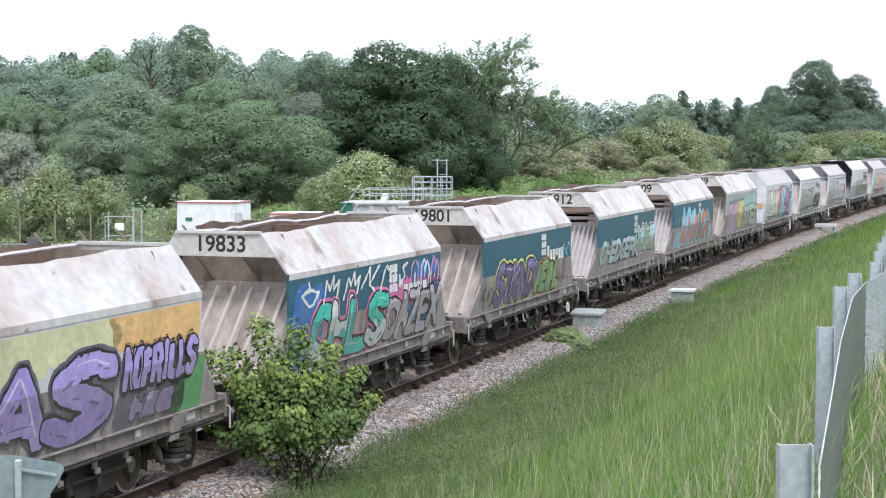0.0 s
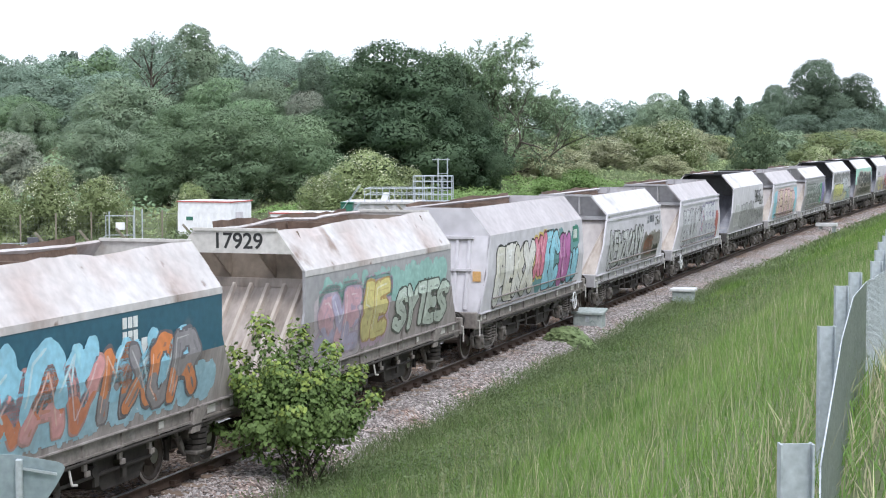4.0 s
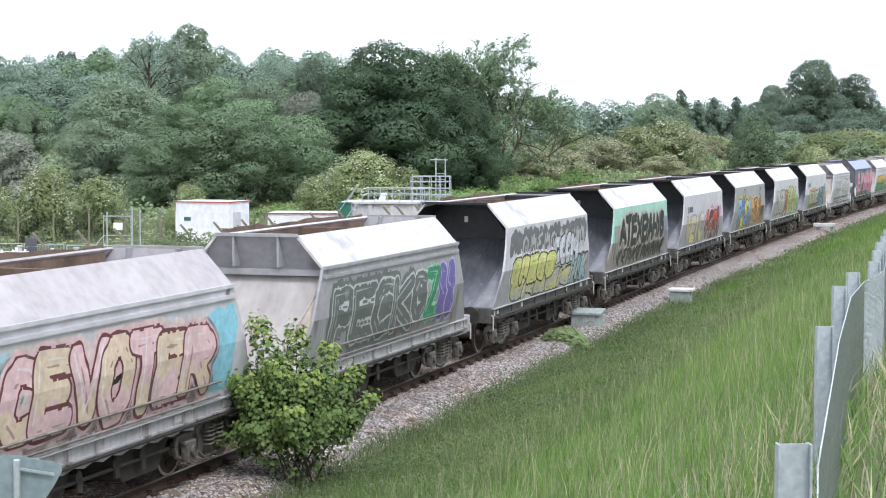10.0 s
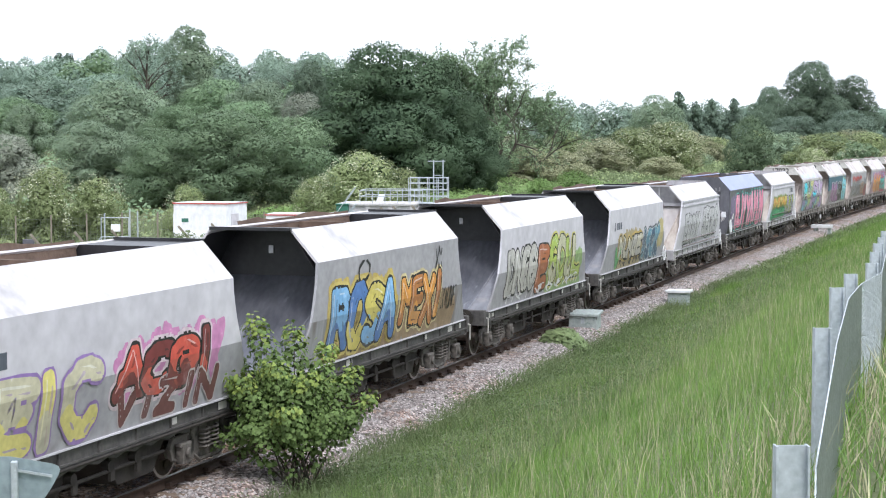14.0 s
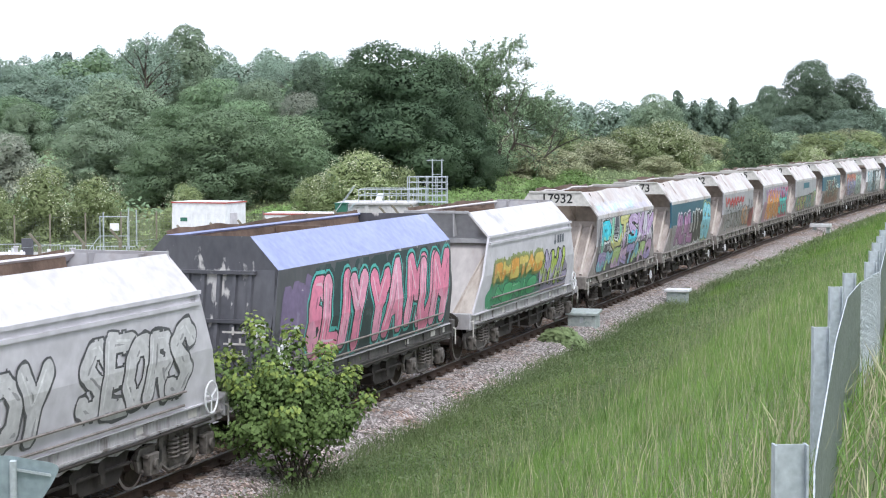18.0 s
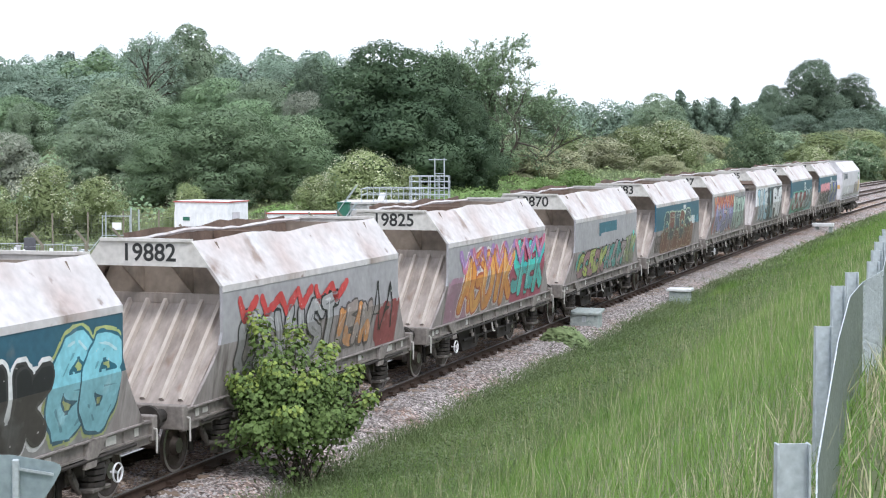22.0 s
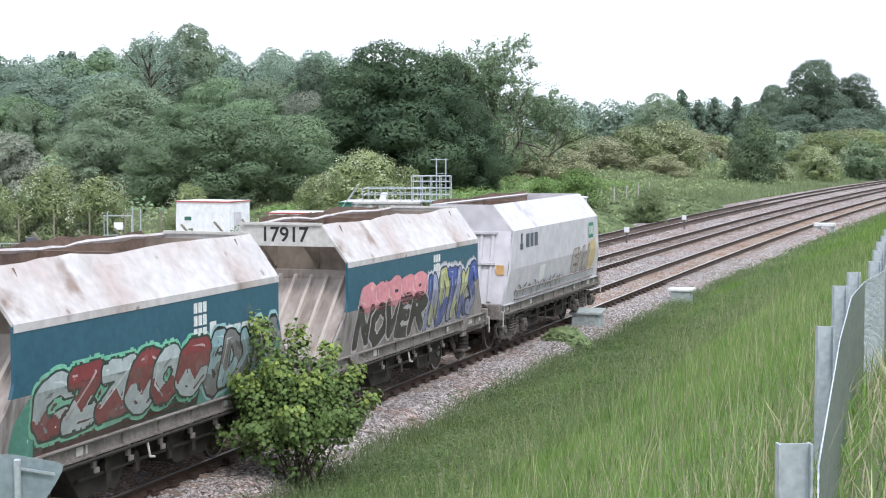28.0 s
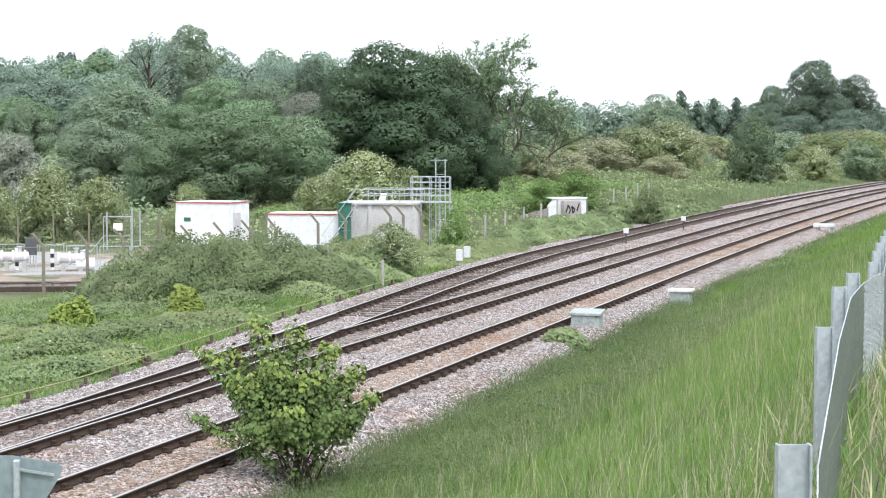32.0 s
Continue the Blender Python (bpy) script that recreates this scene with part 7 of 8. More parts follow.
# old signal-wire run on timber stubs along the far side
run = thing("pipe_run", "thin greenish pipe on short dark timber stubs", "pipe run")
STUBS = [-30 + 2.15 * i for i in range(28)]
for i, s in enumerate(STUBS):
    d = float(far_edge(s)) + 0.15
    part("stub", once("stub", lambda: Geo().box(-0.15, 0.15, -0.11, 0.11, -0.2, 0.10).box(-0.035, 0.035, -0.035, 0.035, 0.10, 0.25).mesh("stub", bevel=0.015)), M["timber"], run,
         at=line_place(s + random.uniform(-0.3, 0.3), d, -0.02, random.uniform(-12, 12), -0.30))
for a, b in zip(STUBS, STUBS[1:]):
    pa, pb = [line_place(s, float(far_edge(s)) + 0.15, 0, 0, -0.05).translation for s in (a, b)]
    part("pipe", Geo().rod(pa, pb, 0.016, n=6).mesh("pipe"), M["lichen"], run)

# line-side cabinets on the near side
c = thing("trackside_cabinet", "grey stained trackside cabinet with sloping lid", "cabinet", pose(4.2, 51.1, -0.48, 0, 0, 72))
part("body", Geo().box(-0.28, 0.28, -0.42, 0.42, -0.14, 0.62).mesh("body", bevel=0.015), M["cabinet"], c)
part("lid", Geo().prism([(-0.34, 0.62), (0.34, 0.70), (0.34, 0.78), (-0.34, 0.70)], "y", -0.48, 0.48).mesh("lid", bevel=0.012), M["cabinet"], c)
part("hasp", Geo().box(-0.30, -0.28, -0.05, 0.05, 0.42, 0.58).mesh("hasp"), M["galv"], c)
c = thing("trackside_cabinet", "white trackside cabinet with overhanging lid", "cabinet", pose(8.15, 59.9, -0.42, 0, 0, 72))
part("body", Geo().box(-0.28, 0.28, -0.34, 0.34, 0, 0.46).mesh("body", bevel=0.015), M["cabinet"], c)
part("lid", Geo().box(-0.34, 0.34, -0.42, 0.42, 0.46, 0.56).mesh("lid", bevel=0.02), M["white"], c)
c = thing("trackside_cabinet", "white trackside box on two short legs", "cabinet", pose(22.6, 103.9, -0.42, 0, 0, 70))
part("lid", Geo().box(-0.3, 0.3, -0.62, 0.62, 0.42, 0.62).mesh("lid", bevel=0.02), M["white"], c)
for y in (-0.45, 0.35):
    part("leg", Geo().box(-0.2, 0.2, y - 0.09, y + 0.09, -0.1, 0.42).mesh("leg"), M["cabinet"], c)

# small equipment across the line
for s, d in ((38.8, -10.1), (40.8, -10.4)):
    b = thing("marker_box", "white equipment box on a thin post", "equipment box", line_place(s, d), "white line-side boxes")
    part("post", once("mb_post", lambda: Geo().box(-0.03, 0.03, -0.03, 0.03, -0.1, 0.5).mesh("post")), M["galv"], b)
    part("case", once("mb_case", lambda: Geo().box(-0.12, 0.12, -0.13, 0.13, 0.35, 0.85).mesh("case", bevel=0.015)), M["white"], b)
    part("foot", once("mb_foot", lambda: Geo().box(-0.15, 0.15, -0.2, 0.2, -0.1, 0.06).mesh("foot")), M["concrete"], b)
for s, d in ((54.9, -6.3), (69.2, -6.2)):
    b = thing("track_post", "short white post with a small plate between the tracks", "marker post", line_place(s, d, 0, 0, -0.2), "white track posts")
    part("post", once("tp_post", lambda: Geo().box(-0.03, 0.03, -0.04, 0.04, -0.1, 0.6).mesh("post", bevel=0.008)), M["sole_dark"], b)
    part("plate", once("tp_plate", lambda: Geo().box(-0.10, 0.04, -0.13, 0.13, 0.55, 0.82).mesh("plate", bevel=0.015)), M["white"], b)
p = thing("marker_stake", "thin pale stake beside the track", "stake", line_place(27.6, -9.5))
part("shaft", Geo().box(-0.04, 0.04, -0.04, 0.04, -0.1, 1.15).mesh("shaft"), M["concrete"], p)
b = thing("tube_rail", "short galvanised handrail in the brambles", "handrail", pose(-5.0, 68.0, 0.1, 0, 0, 20))
part("rail", Geo().rod((-0.5, 0, 1.0), (0.6, 0, 1.15), 0.025, n=6).mesh("rail"), M["galv"], b)
for x in (-0.45, 0.5):
    part("post", Geo().rod((x, 0, -0.6), (x, 0, 1.05), 0.025, n=6).mesh("post"), M["galv"], b)
# thin wooden fence posts along the far boundary
for i in range(12):
    s, d = 58 + i * 4.2, -15.0 - 0.16 * i
    p = thing("wooden_post", "thin weathered wooden fence post", "fence post", line_place(s, d), "far boundary posts")
    part("shaft", once("wp", lambda: Geo().box(-0.05, 0.05, -0.05, 0.05, -0.2, 1.5).mesh("shaft", bevel=0.01)), M["concrete"], p)

# ---- the near fence and the back of a sign ----
FENCE = [(1.21, 6.0), (2.13, 9.75), (2.81, 12.4), (3.2, 13.65), (3.66, 14.85), (4.05, 16.3), (4.40, 17.6), (4.72, 18.7), (5.08, 20.0), (5.6, 21.8), (6.3, 24.2), (7.1, 27.0)]
for i, (x, y) in enumerate(FENCE):
    z = float(land(x, y))
    p = thing("steel_fence_post", "galvanised steel section fence post", "fence post", pose(x, y, z, 0, 0, 2), "near fence posts")
    h = 4.27 - z
    hw = 0.055 if i == 0 else 0.043
    part("web", Geo().box(-hw, hw, -0.004, 0.004, -0.3, h).mesh("web"), M["galv"], p)
    for sx in (-1, 1):
        part("flange", Geo().box(sx * hw - 0.004, sx * hw + 0.004, -0.03, 0.03, -0.3, h).mesh("flange"), M["galv"], p)
for (x0, y0), (x1, y1) in zip(FENCE, FENCE[1:]):
    L = math.hypot(x1 - x0, y1 - y0)
    z = float(land((x0 + x1) / 2, (y0 + y1) / 2))
    f = thing("mesh_fence_panel", "galvanised chain-link mesh between steel posts", "fence", pose(x0 + 0.075, y0 - 0.05, z, 0, 0, math.degrees(math.atan2(y1 - y0, x1 - x0))), "near fence panels")
    part("mesh_fabric", chain_link(L, 4.2 - z), M["galv"], f)
    part("top_wire", Geo().rod((0, 0, 4.2 - z), (L * 0.5, 0, 4.17 - z), 0.0018, n=5).rod((L * 0.5, 0, 4.17 - z), (L, 0, 4.2 - z), 0.0018, n=5).mesh("top_wire"), M["galv"], f)

sign = thing("sign_back", "back of a grey-blue sign plate on a steel post", "sign", pose(-3.42, 14.0, float(land(-3.42, 14.0)), 0, 0, 6))
SZ = 2.72 - float(land(-3.42, 14.0))
part("plate", Geo().prism([(-0.5, SZ + 0.06), (-0.06, SZ + 0.05), (0.27, SZ - 0.015), (0.315, SZ - 0.035), (0.33, SZ - 0.065), (0.32, SZ - 0.10), (0.26, SZ - 0.21), (0.12, SZ - 0.42), (-0.4, SZ - 0.5)], "y", 0.0, 0.006).mesh("plate"), M["signback"], sign)
part("post", Geo().box(-0.055, 0.0, -0.07, -0.008, -0.3, SZ + 0.02).mesh("post", bevel=0.008), M["galv"], sign)
part("channel", Geo().slab([(0.0, -0.02, SZ - 0.05), (0.27, -0.02, SZ - 0.10), (0.27, -0.02, SZ - 0.12), (0.0, -0.02, SZ - 0.07)], 0.02).mesh("channel"), M["galv"], sign)

# ---- the train ----
W_, K_, GR, LB, CR = (0.75, 0.75, 0.75), (0.02, 0.02, 0.022), (0.13, 0.45, 0.16), (0.30, 0.62, 0.75), (0.62, 0.58, 0.46)
SIDE = {"navy": M["navy"], "grey": M["grey"], "pale": M["pale"], "white": M["white"], "dirty": M["dirty"], "black": M["charcoal"], "mint": M["mint"], "streaky": M["streaky"]}
# kind, fleet number, side, lower side, label, graffiti: (from, to, low, high, word or shapes, thickness, fills, outline, cloud, halo)
TRAIN = [
    ("ribbed", "", "pale", "dirty", "grey hopper wagon with purple and yellow graffiti",
     [(-4.1, 1.4, 2.3, 2.82, 5, 0.13, [], None, (0.60, 0.58, 0.36)), (1.4, 4.1, 2.3, 2.82, 4, 0.15, [], None, (0.74, 0.46, 0.20)), (3.3, 4.6, 1.15, 1.85, 3, 0.17, [], None, GR),
      (1.5, 3.5, 1.15, 1.7, 3, 0.16, [], None, (0.16, 0.14, 0.18)), (-3.9, 1.35, 1.15, 2.42, "VAS", 0.20, [(0.42, 0.33, 0.68), (0.36, 0.27, 0.62)], K_, None, (0.13, 0.12, 0.16)),
      (1.6, 3.95, 1.68, 2.34, "NOFRILLS", 0.058, [(0.42, 0.33, 0.68)], K_, (0.10, 0.09, 0.13)), (1.9, 3.3, 1.2, 1.62, "HBC", 0.07, [(0.30, 0.25, 0.40)], (0.08, 0.07, 0.09), None)]),
    ("ribbed", "19833", "navy", "dirty", "dark blue hopper wagon with turquoise graffiti and white top",
     [(-4.0, -2.6, 1.3, 2.6, 2, 0.2, [], None, (0.05, 0.16, 0.42)), (2.2, 4.15, 1.5, 2.6, 3, 0.2, [], None, (0.05, 0.20, 0.48)), (-3.9, 1.2, 2.25, 2.85, 5, 0.034, [W_], None, None), (1.3, 4.0, 2.1, 2.85, 4, 0.034, [W_, (0.62, 0.30, 0.50)], None, None),
      (0.7, 4.1, 1.9, 2.35, 6, 0.11, [], None, (0.62, 0.16, 0.36)), (0.7, 4.1, 1.16, 2.2, "DAZEX", 0.085, [(0.50, 0.44, 0.50), (0.40, 0.37, 0.39)], K_, None), (-3.3, 0.7, 1.16, 2.38, "OHLS", 0.17, [(0.07, 0.55, 0.45), (0.64, 0.68, 0.68), (0.06, 0.48, 0.43)], K_, None, (0.70, 0.20, 0.40))]),
    ("ribbed", "19801", "navy", "dirty", "dark blue hopper wagon with small purple graffiti and white top",
     [(-4.2, -3.2, 1.2, 1.75, "RHICK", 0.016, [K_], None, None), (-3.3, 0.4, 1.16, 2.28, "STKND", 0.13, [(0.22, 0.17, 0.40), (0.14, 0.11, 0.26)], K_, None, (0.62, 0.66, 0.22)),
      (0.5, 3.0, 1.16, 2.05, "AEIML", 0.095, [(0.20, 0.50, 0.22), (0.34, 0.48, 0.20)], K_, None, (0.45, 0.22, 0.08)), (3.0, 4.1, 1.35, 1.75, "GIEK", 0.016, [(0.34, 0.12, 0.08)], None, None), (3.1, 4.1, 2.02, 2.42, "RHICK", 0.016, [LB], None, None)]),
    ("ribbed", "19912", "navy", "dirty", "dark blue hopper wagon with pale graffiti and white top",
     [(-3.9, 1.6, 1.4, 2.18, "CHEDGERK", 0.075, [(0.56, 0.74, 0.76), (0.44, 0.62, 0.56), (0.60, 0.56, 0.72)], (0.03, 0.06, 0.08), None), (1.6, 4.15, 1.45, 2.4, "AWE", 0.17, [(0.46, 0.72, 0.78), (0.42, 0.46, 0.24)], K_, None, (0.66, 0.68, 0.70))]),
    ("ribbed", "19909", "navy", "dirty", "dark blue hopper wagon with red and white graffiti and white top",
     [(-3.8, 3.9, 1.3, 1.75, 7, 0.13, [], None, (0.36, 0.60, 0.72)), (-3.9, -3.0, 2.05, 2.35, "NUEZ", 0.014, [LB], None, None), (-2.8, 0.2, 1.5, 2.75, 3, 0.20, [(0.32, 0.62, 0.78)], None, None), (0.4, 3.2, 1.5, 2.55, 3, 0.18, [(0.32, 0.62, 0.78)], None, None),
      (-2.7, 0.3, 1.3, 2.4, "WAV", 0.14, [(0.74, 0.36, 0.36), (0.70, 0.24, 0.12)], (0.55, 0.30, 0.28), None), (0.2, 3.3, 1.3, 2.45, "MXOR", 0.11, [(0.74, 0.26, 0.10), (0.30, 0.28, 0.30)], (0.16, 0.15, 0.17), None)]),
    ("ribbed", "17929", "grey", "dirty", "grey-green hopper wagon with faded pastel graffiti",
     [(-3.6, 3.8, 2.1, 2.65, 8, 0.12, [], None, (0.30, 0.50, 0.46)), (-3.7, -1.4, 1.25, 2.5, "SYE", 0.16, [(0.62, 0.38, 0.44), (0.46, 0.42, 0.58)], (0.42, 0.34, 0.44), (0.55, 0.48, 0.52)), (-1.5, 0.2, 1.3, 2.5, "8E", 0.17, [(0.66, 0.58, 0.24)], (0.45, 0.30, 0.12), (0.5, 0.36, 0.46)),
      (0.4, 3.95, 1.25, 2.3, "SYTES", 0.10, [(0.54, 0.62, 0.55)], (0.08, 0.10, 0.09), None)]),
    ("sheeted", "", "pale", "pale", "grey hopper wagon with sloping ribbed end and pastel graffiti",
     [(-0.6, 4.1, 1.25, 2.7, 6, 0.16, [], None, (0.14, 0.32, 0.33)), (-4.2, -0.6, 1.2, 2.72, "PEKX", 0.26, [(0.72, 0.69, 0.60), (0.76, 0.74, 0.70)], K_, None), (-0.7, 0.6, 1.6, 2.8, "XY", 0.15, [(0.70, 0.22, 0.32)], (0.20, 0.05, 0.08), None, (0.66, 0.50, 0.14)),
      (0.3, 1.9, 1.2, 2.78, "EC", 0.25, [LB], K_, None), (1.8, 3.1, 1.2, 2.75, "8U", 0.22, [(0.50, 0.16, 0.40)], K_, None), (3.0, 4.1, 1.25, 2.2, "LU", 0.17, [LB], K_, None)]),
    ("lipped", "", "pale", "pale", "pale grey hopper wagon with black outlined graffiti",
     [(1.2, 4.0, 1.2, 2.0, 4, 0.16, [], None, (0.24, 0.22, 0.20)), (1.6, 2.8, 1.4, 1.9, 3, 0.12, [], None, (0.36, 0.15, 0.09)), (-3.8, 1.1, 1.2, 2.42, "NEWZKAVY", 0.085, [(0.55, 0.55, 0.55)], K_, None), (3.1, 3.9, 2.25, 2.6, "CSN", 0.022, [K_], None, None), (2.9, 3.9, 1.25, 1.65, 2, 0.08, [K_], None, None)]),
    ("lipped", "", "pale", "pale", "pale grey hopper wagon with white and violet graffiti",
     [(-3.8, -0.5, 1.2, 2.6, "EROUK", 0.17, [(0.60, 0.60, 0.63)], (0.22, 0.20, 0.24), None), (-0.5, 0.2, 2.0, 2.6, "BY", 0.025, [K_], None, None), (0.0, 3.7, 1.2, 2.68, "SPEEL", 0.18, [(0.62, 0.62, 0.66)], (0.24, 0.22, 0.34), None, (0.52, 0.48, 0.62)), (0.1, 0.7, 1.5, 2.5, "8", 0.03, [(0.70, 0.20, 0.34)], None, None), (3.4, 3.95, 1.3, 2.3, 2, 0.1, [], None, (0.45, 0.12, 0.10))]),
    ("hooded", "", "pale", "grey", "grey hopper wagon with black hooded end and grey outlines",
     [(-4.0, -2.6, 1.4, 2.3, "CR", 0.10, [(0.50, 0.50, 0.50)], (0.72, 0.72, 0.72), None), (-2.5, 1.8, 1.25, 2.35, "SECKIUL", 0.12, [(0.40, 0.40, 0.405)], (0.20, 0.20, 0.205), None), (1.6, 3.4, 2.25, 2.85, "ENSEDE", 0.032, [K_], None, None), (3.0, 4.1, 2.1, 2.55, "ELK", 0.032, [K_], None, None), (1.6, 3.2, 1.25, 2.0, "TIVI", 0.03, [K_], None, None), (3.2, 4.2, 1.45, 1.95, "VON", 0.02, [K_], None, None)]),
    ("lipped", "", "pale", "pale", "hopper wagon with red-pink graffiti and dusty pale top",
     [(-3.9, -2.5, 1.25, 2.5, 3, 0.18, [], None, LB), (2.9, 3.95, 1.4, 2.55, 3, 0.16, [], None, LB), (-3.0, 3.2, 1.25, 2.55, "CEVOTER", 0.20, [(0.78, 0.54, 0.56), (0.76, 0.60, 0.46)], (0.16, 0.05, 0.06), (0.70, 0.58, 0.56), (0.74, 0.50, 0.52)), (-0.4, 0.4, 1.8, 2.4, "O", 0.05, [K_], None, None), (-3.2, 3.2, 1.2, 1.6, 8, 0.07, [], None, (0.30, 0.20, 0.20))]),
    ("lipped", "", "grey", "streaky", "dark grey hopper wagon with white outlined graffiti",
     [(-3.8, 1.0, 1.25, 2.55, "PECK", 0.17, [(0.13, 0.15, 0.14)], (0.55, 0.57, 0.55), (0.15, 0.16, 0.155)), (0.8, 1.9, 1.35, 2.6, "G", 0.16, [(0.14, 0.15, 0.15)], (0.62, 0.64, 0.62), None), (1.7, 2.7, 1.35, 2.65, "Z", 0.17, [(0.03, 0.26, 0.13)], (0.35, 0.60, 0.42), None), (2.5, 3.9, 1.3, 2.65, "88", 0.17, [(0.17, 0.13, 0.38)], (0.50, 0.46, 0.66), None)]),
    ("hooded", "", "pale", "grey", "grey hopper wagon with black hooded end and yellow-black graffiti",
     [(-4.0, 4.0, 2.35, 2.95, 9, 0.10, [], None, (0.16, 0.155, 0.16)), (-3.0, 0.5, 2.2, 2.85, 5, 0.045, [(0.46, 0.45, 0.46)], None, None), (0.8, 3.8, 2.15, 2.85, 5, 0.06, [(0.46, 0.45, 0.46)], None, None),
      (-3.9, 0.4, 1.5, 2.3, "GREGG", 0.14, [(0.66, 0.68, 0.22), (0.74, 0.70, 0.26)], K_, None, W_), (0.2, 3.0, 1.8, 2.65, "DOOM", 0.15, [(0.64, 0.65, 0.70)], K_, None), (-3.9, 2.2, 1.15, 1.75, "GREEK", 0.13, [(0.66, 0.62, 0.26), (0.56, 0.56, 0.50)], K_, (0.56, 0.58, 0.57)), (2.0, 4.2, 1.15, 2.0, "SAMK", 0.10, [(0.32, 0.56, 0.62), (0.50, 0.52, 0.52)], K_, None)]),
    ("hooded", "", "mint", "dirty", "mint-green hopper wagon with tall black lettering",
     [(-3.9, 4.2, 1.15, 2.3, 8, 0.2, [], None, (0.30, 0.29, 0.26)), (-3.6, 1.7, 1.75, 2.85, "ATEXBA", 0.135, [(0.015, 0.015, 0.016)], (0.42, 0.40, 0.38), None, (0.60, 0.50, 0.46)), (1.6, 3.6, 1.75, 2.8, "HYG", 0.115, [(0.015, 0.015, 0.016)], (0.42, 0.40, 0.38), None, (0.60, 0.50, 0.46)),
      (-3.8, 3.7, 1.15, 1.85, 10, 0.07, [(0.03, 0.027, 0.025)], None, None), (3.5, 4.3, 1.5, 2.5, "XOM", 0.022, [(0.30, 0.28, 0.55)], None, None)]),
    ("hooded", "", "pale", "grey", "grey hopper wagon with yellow and red graffiti",
     [(0.2, 3.7, 1.5, 2.5, 8, 0.085, [], None, (0.62, 0.26, 0.48)), (-3.9, -0.2, 1.15, 2.35, "VEIC", 0.18, [(0.74, 0.66, 0.22), (0.60, 0.56, 0.40)], (0.32, 0.20, 0.48), None), (-3.8, -2.4, 1.2, 2.1, "LM", 0.02, [(0.36, 0.28, 0.6)], None, None), (0.1, 3.6, 1.5, 2.42, "ACGI", 0.12, [(0.62, 0.10, 0.07), (0.20, 0.04, 0.04)], K_, None, (0.68, 0.56, 0.60)), (0.2, 3.6, 1.15, 1.8, "VIZIN", 0.07, [(0.16, 0.05, 0.05)], (0.55, 0.50, 0.50), None)]),
    ("hooded", "", "grey", "streaky", "grey hopper wagon with blue and orange graffiti",
     [(-3.8, 4.0, 1.15, 1.9, 8, 0.17, [], None, (0.32, 0.22, 0.13)), (-3.7, 0.1, 1.2, 2.6, "ROSA", 0.16, [(0.22, 0.46, 0.74), (0.10, 0.22, 0.50), (0.66, 0.56, 0.14)], K_, (0.56, 0.42, 0.12), (0.62, 0.50, 0.16)), (0.2, 3.1, 1.3, 2.5, "MEXI", 0.13, [(0.76, 0.34, 0.07), (0.50, 0.20, 0.06)], K_, None, (0.66, 0.56, 0.30)), (3.0, 4.0, 1.5, 2.1, "XIUNE", 0.022, [K_], None, None), (2.5, 3.0, 2.45, 2.95, "XX", 0.022, [K_], None, None), (-2.3, -1.5, 2.5, 3.0, "O", 0.03, [K_], None, None)]),
    ("hooded", "", "pale", "grey", "grey hopper wagon with grey, red and green graffiti",
     [(-3.9, -0.9, 1.3, 2.6, "DNGG", 0.16, [(0.56, 0.54, 0.50)], K_, None), (-1.0, 0.3, 1.15, 2.65, "E", 0.22, [(0.42, 0.14, 0.06)], K_, None), (0.2, 4.0, 1.15, 2.1, 5, 0.18, [], None, (0.30, 0.44, 0.18)), (0.2, 3.95, 1.3, 2.7, "GOUL", 0.18, [(0.44, 0.56, 0.12), (0.56, 0.54, 0.38)], K_, None, (0.64, 0.60, 0.16)), (-3.8, 3.8, 1.15, 1.5, 8, 0.03, [W_], None, None)]),
    ("hooded", "", "pale", "grey", "grey hopper wagon with dark blue and cream graffiti",
     [(-3.2, 0.6, 1.15, 2.25, 6, 0.15, [], None, (0.42, 0.34, 0.20)), (-3.0, 0.5, 1.4, 2.2, "NUMGE", 0.09, [CR, (0.55, 0.52, 0.48)], K_, None, (0.56, 0.40, 0.12)), (-3.6, -2.6, 1.15, 1.9, "V", 0.1, [GR], None, None), (-3.0, 1.0, 1.15, 1.5, 5, 0.03, [K_], None, None), (0.5, 3.5, 1.2, 2.3, "ISOK", 0.15, [(0.05, 0.11, 0.19), (0.12, 0.30, 0.40)], (0.55, 0.60, 0.60), None, (0.06, 0.07, 0.09)), (3.4, 4.2, 1.6, 2.4, 3, 0.12, [], None, (0.55, 0.46, 0.22))]),
    ("lipped", "", "pale", "pale", "pale hopper wagon with white outlined graffiti",
     [(-3.6, -0.4, 1.25, 2.45, "EDDY", 0.17, [(0.58, 0.57, 0.58)], (0.10, 0.10, 0.11), None), (0.2, 3.8, 1.3, 2.6, "SEORS", 0.17, [(0.60, 0.59, 0.60)], (0.10, 0.10, 0.11), None)]),
    ("blue", "", "black", "black", "dark hopper wagon with blue roof and large pink lettering",
     [(-4.7, -3.3, 1.3, 2.8, 4, 0.12, [], None, (0.20, 0.15, 0.26)), (-3.6, 4.7, 1.15, 2.95, 8, 0.24, [], None, (0.035, 0.06, 0.065)), (-3.6, -0.5, 1.2, 2.92, "GLIY", 0.225, [(0.82, 0.26, 0.40), (0.82, 0.36, 0.50)], (0.03, 0.05, 0.05), None, (0.10, 0.50, 0.46)),
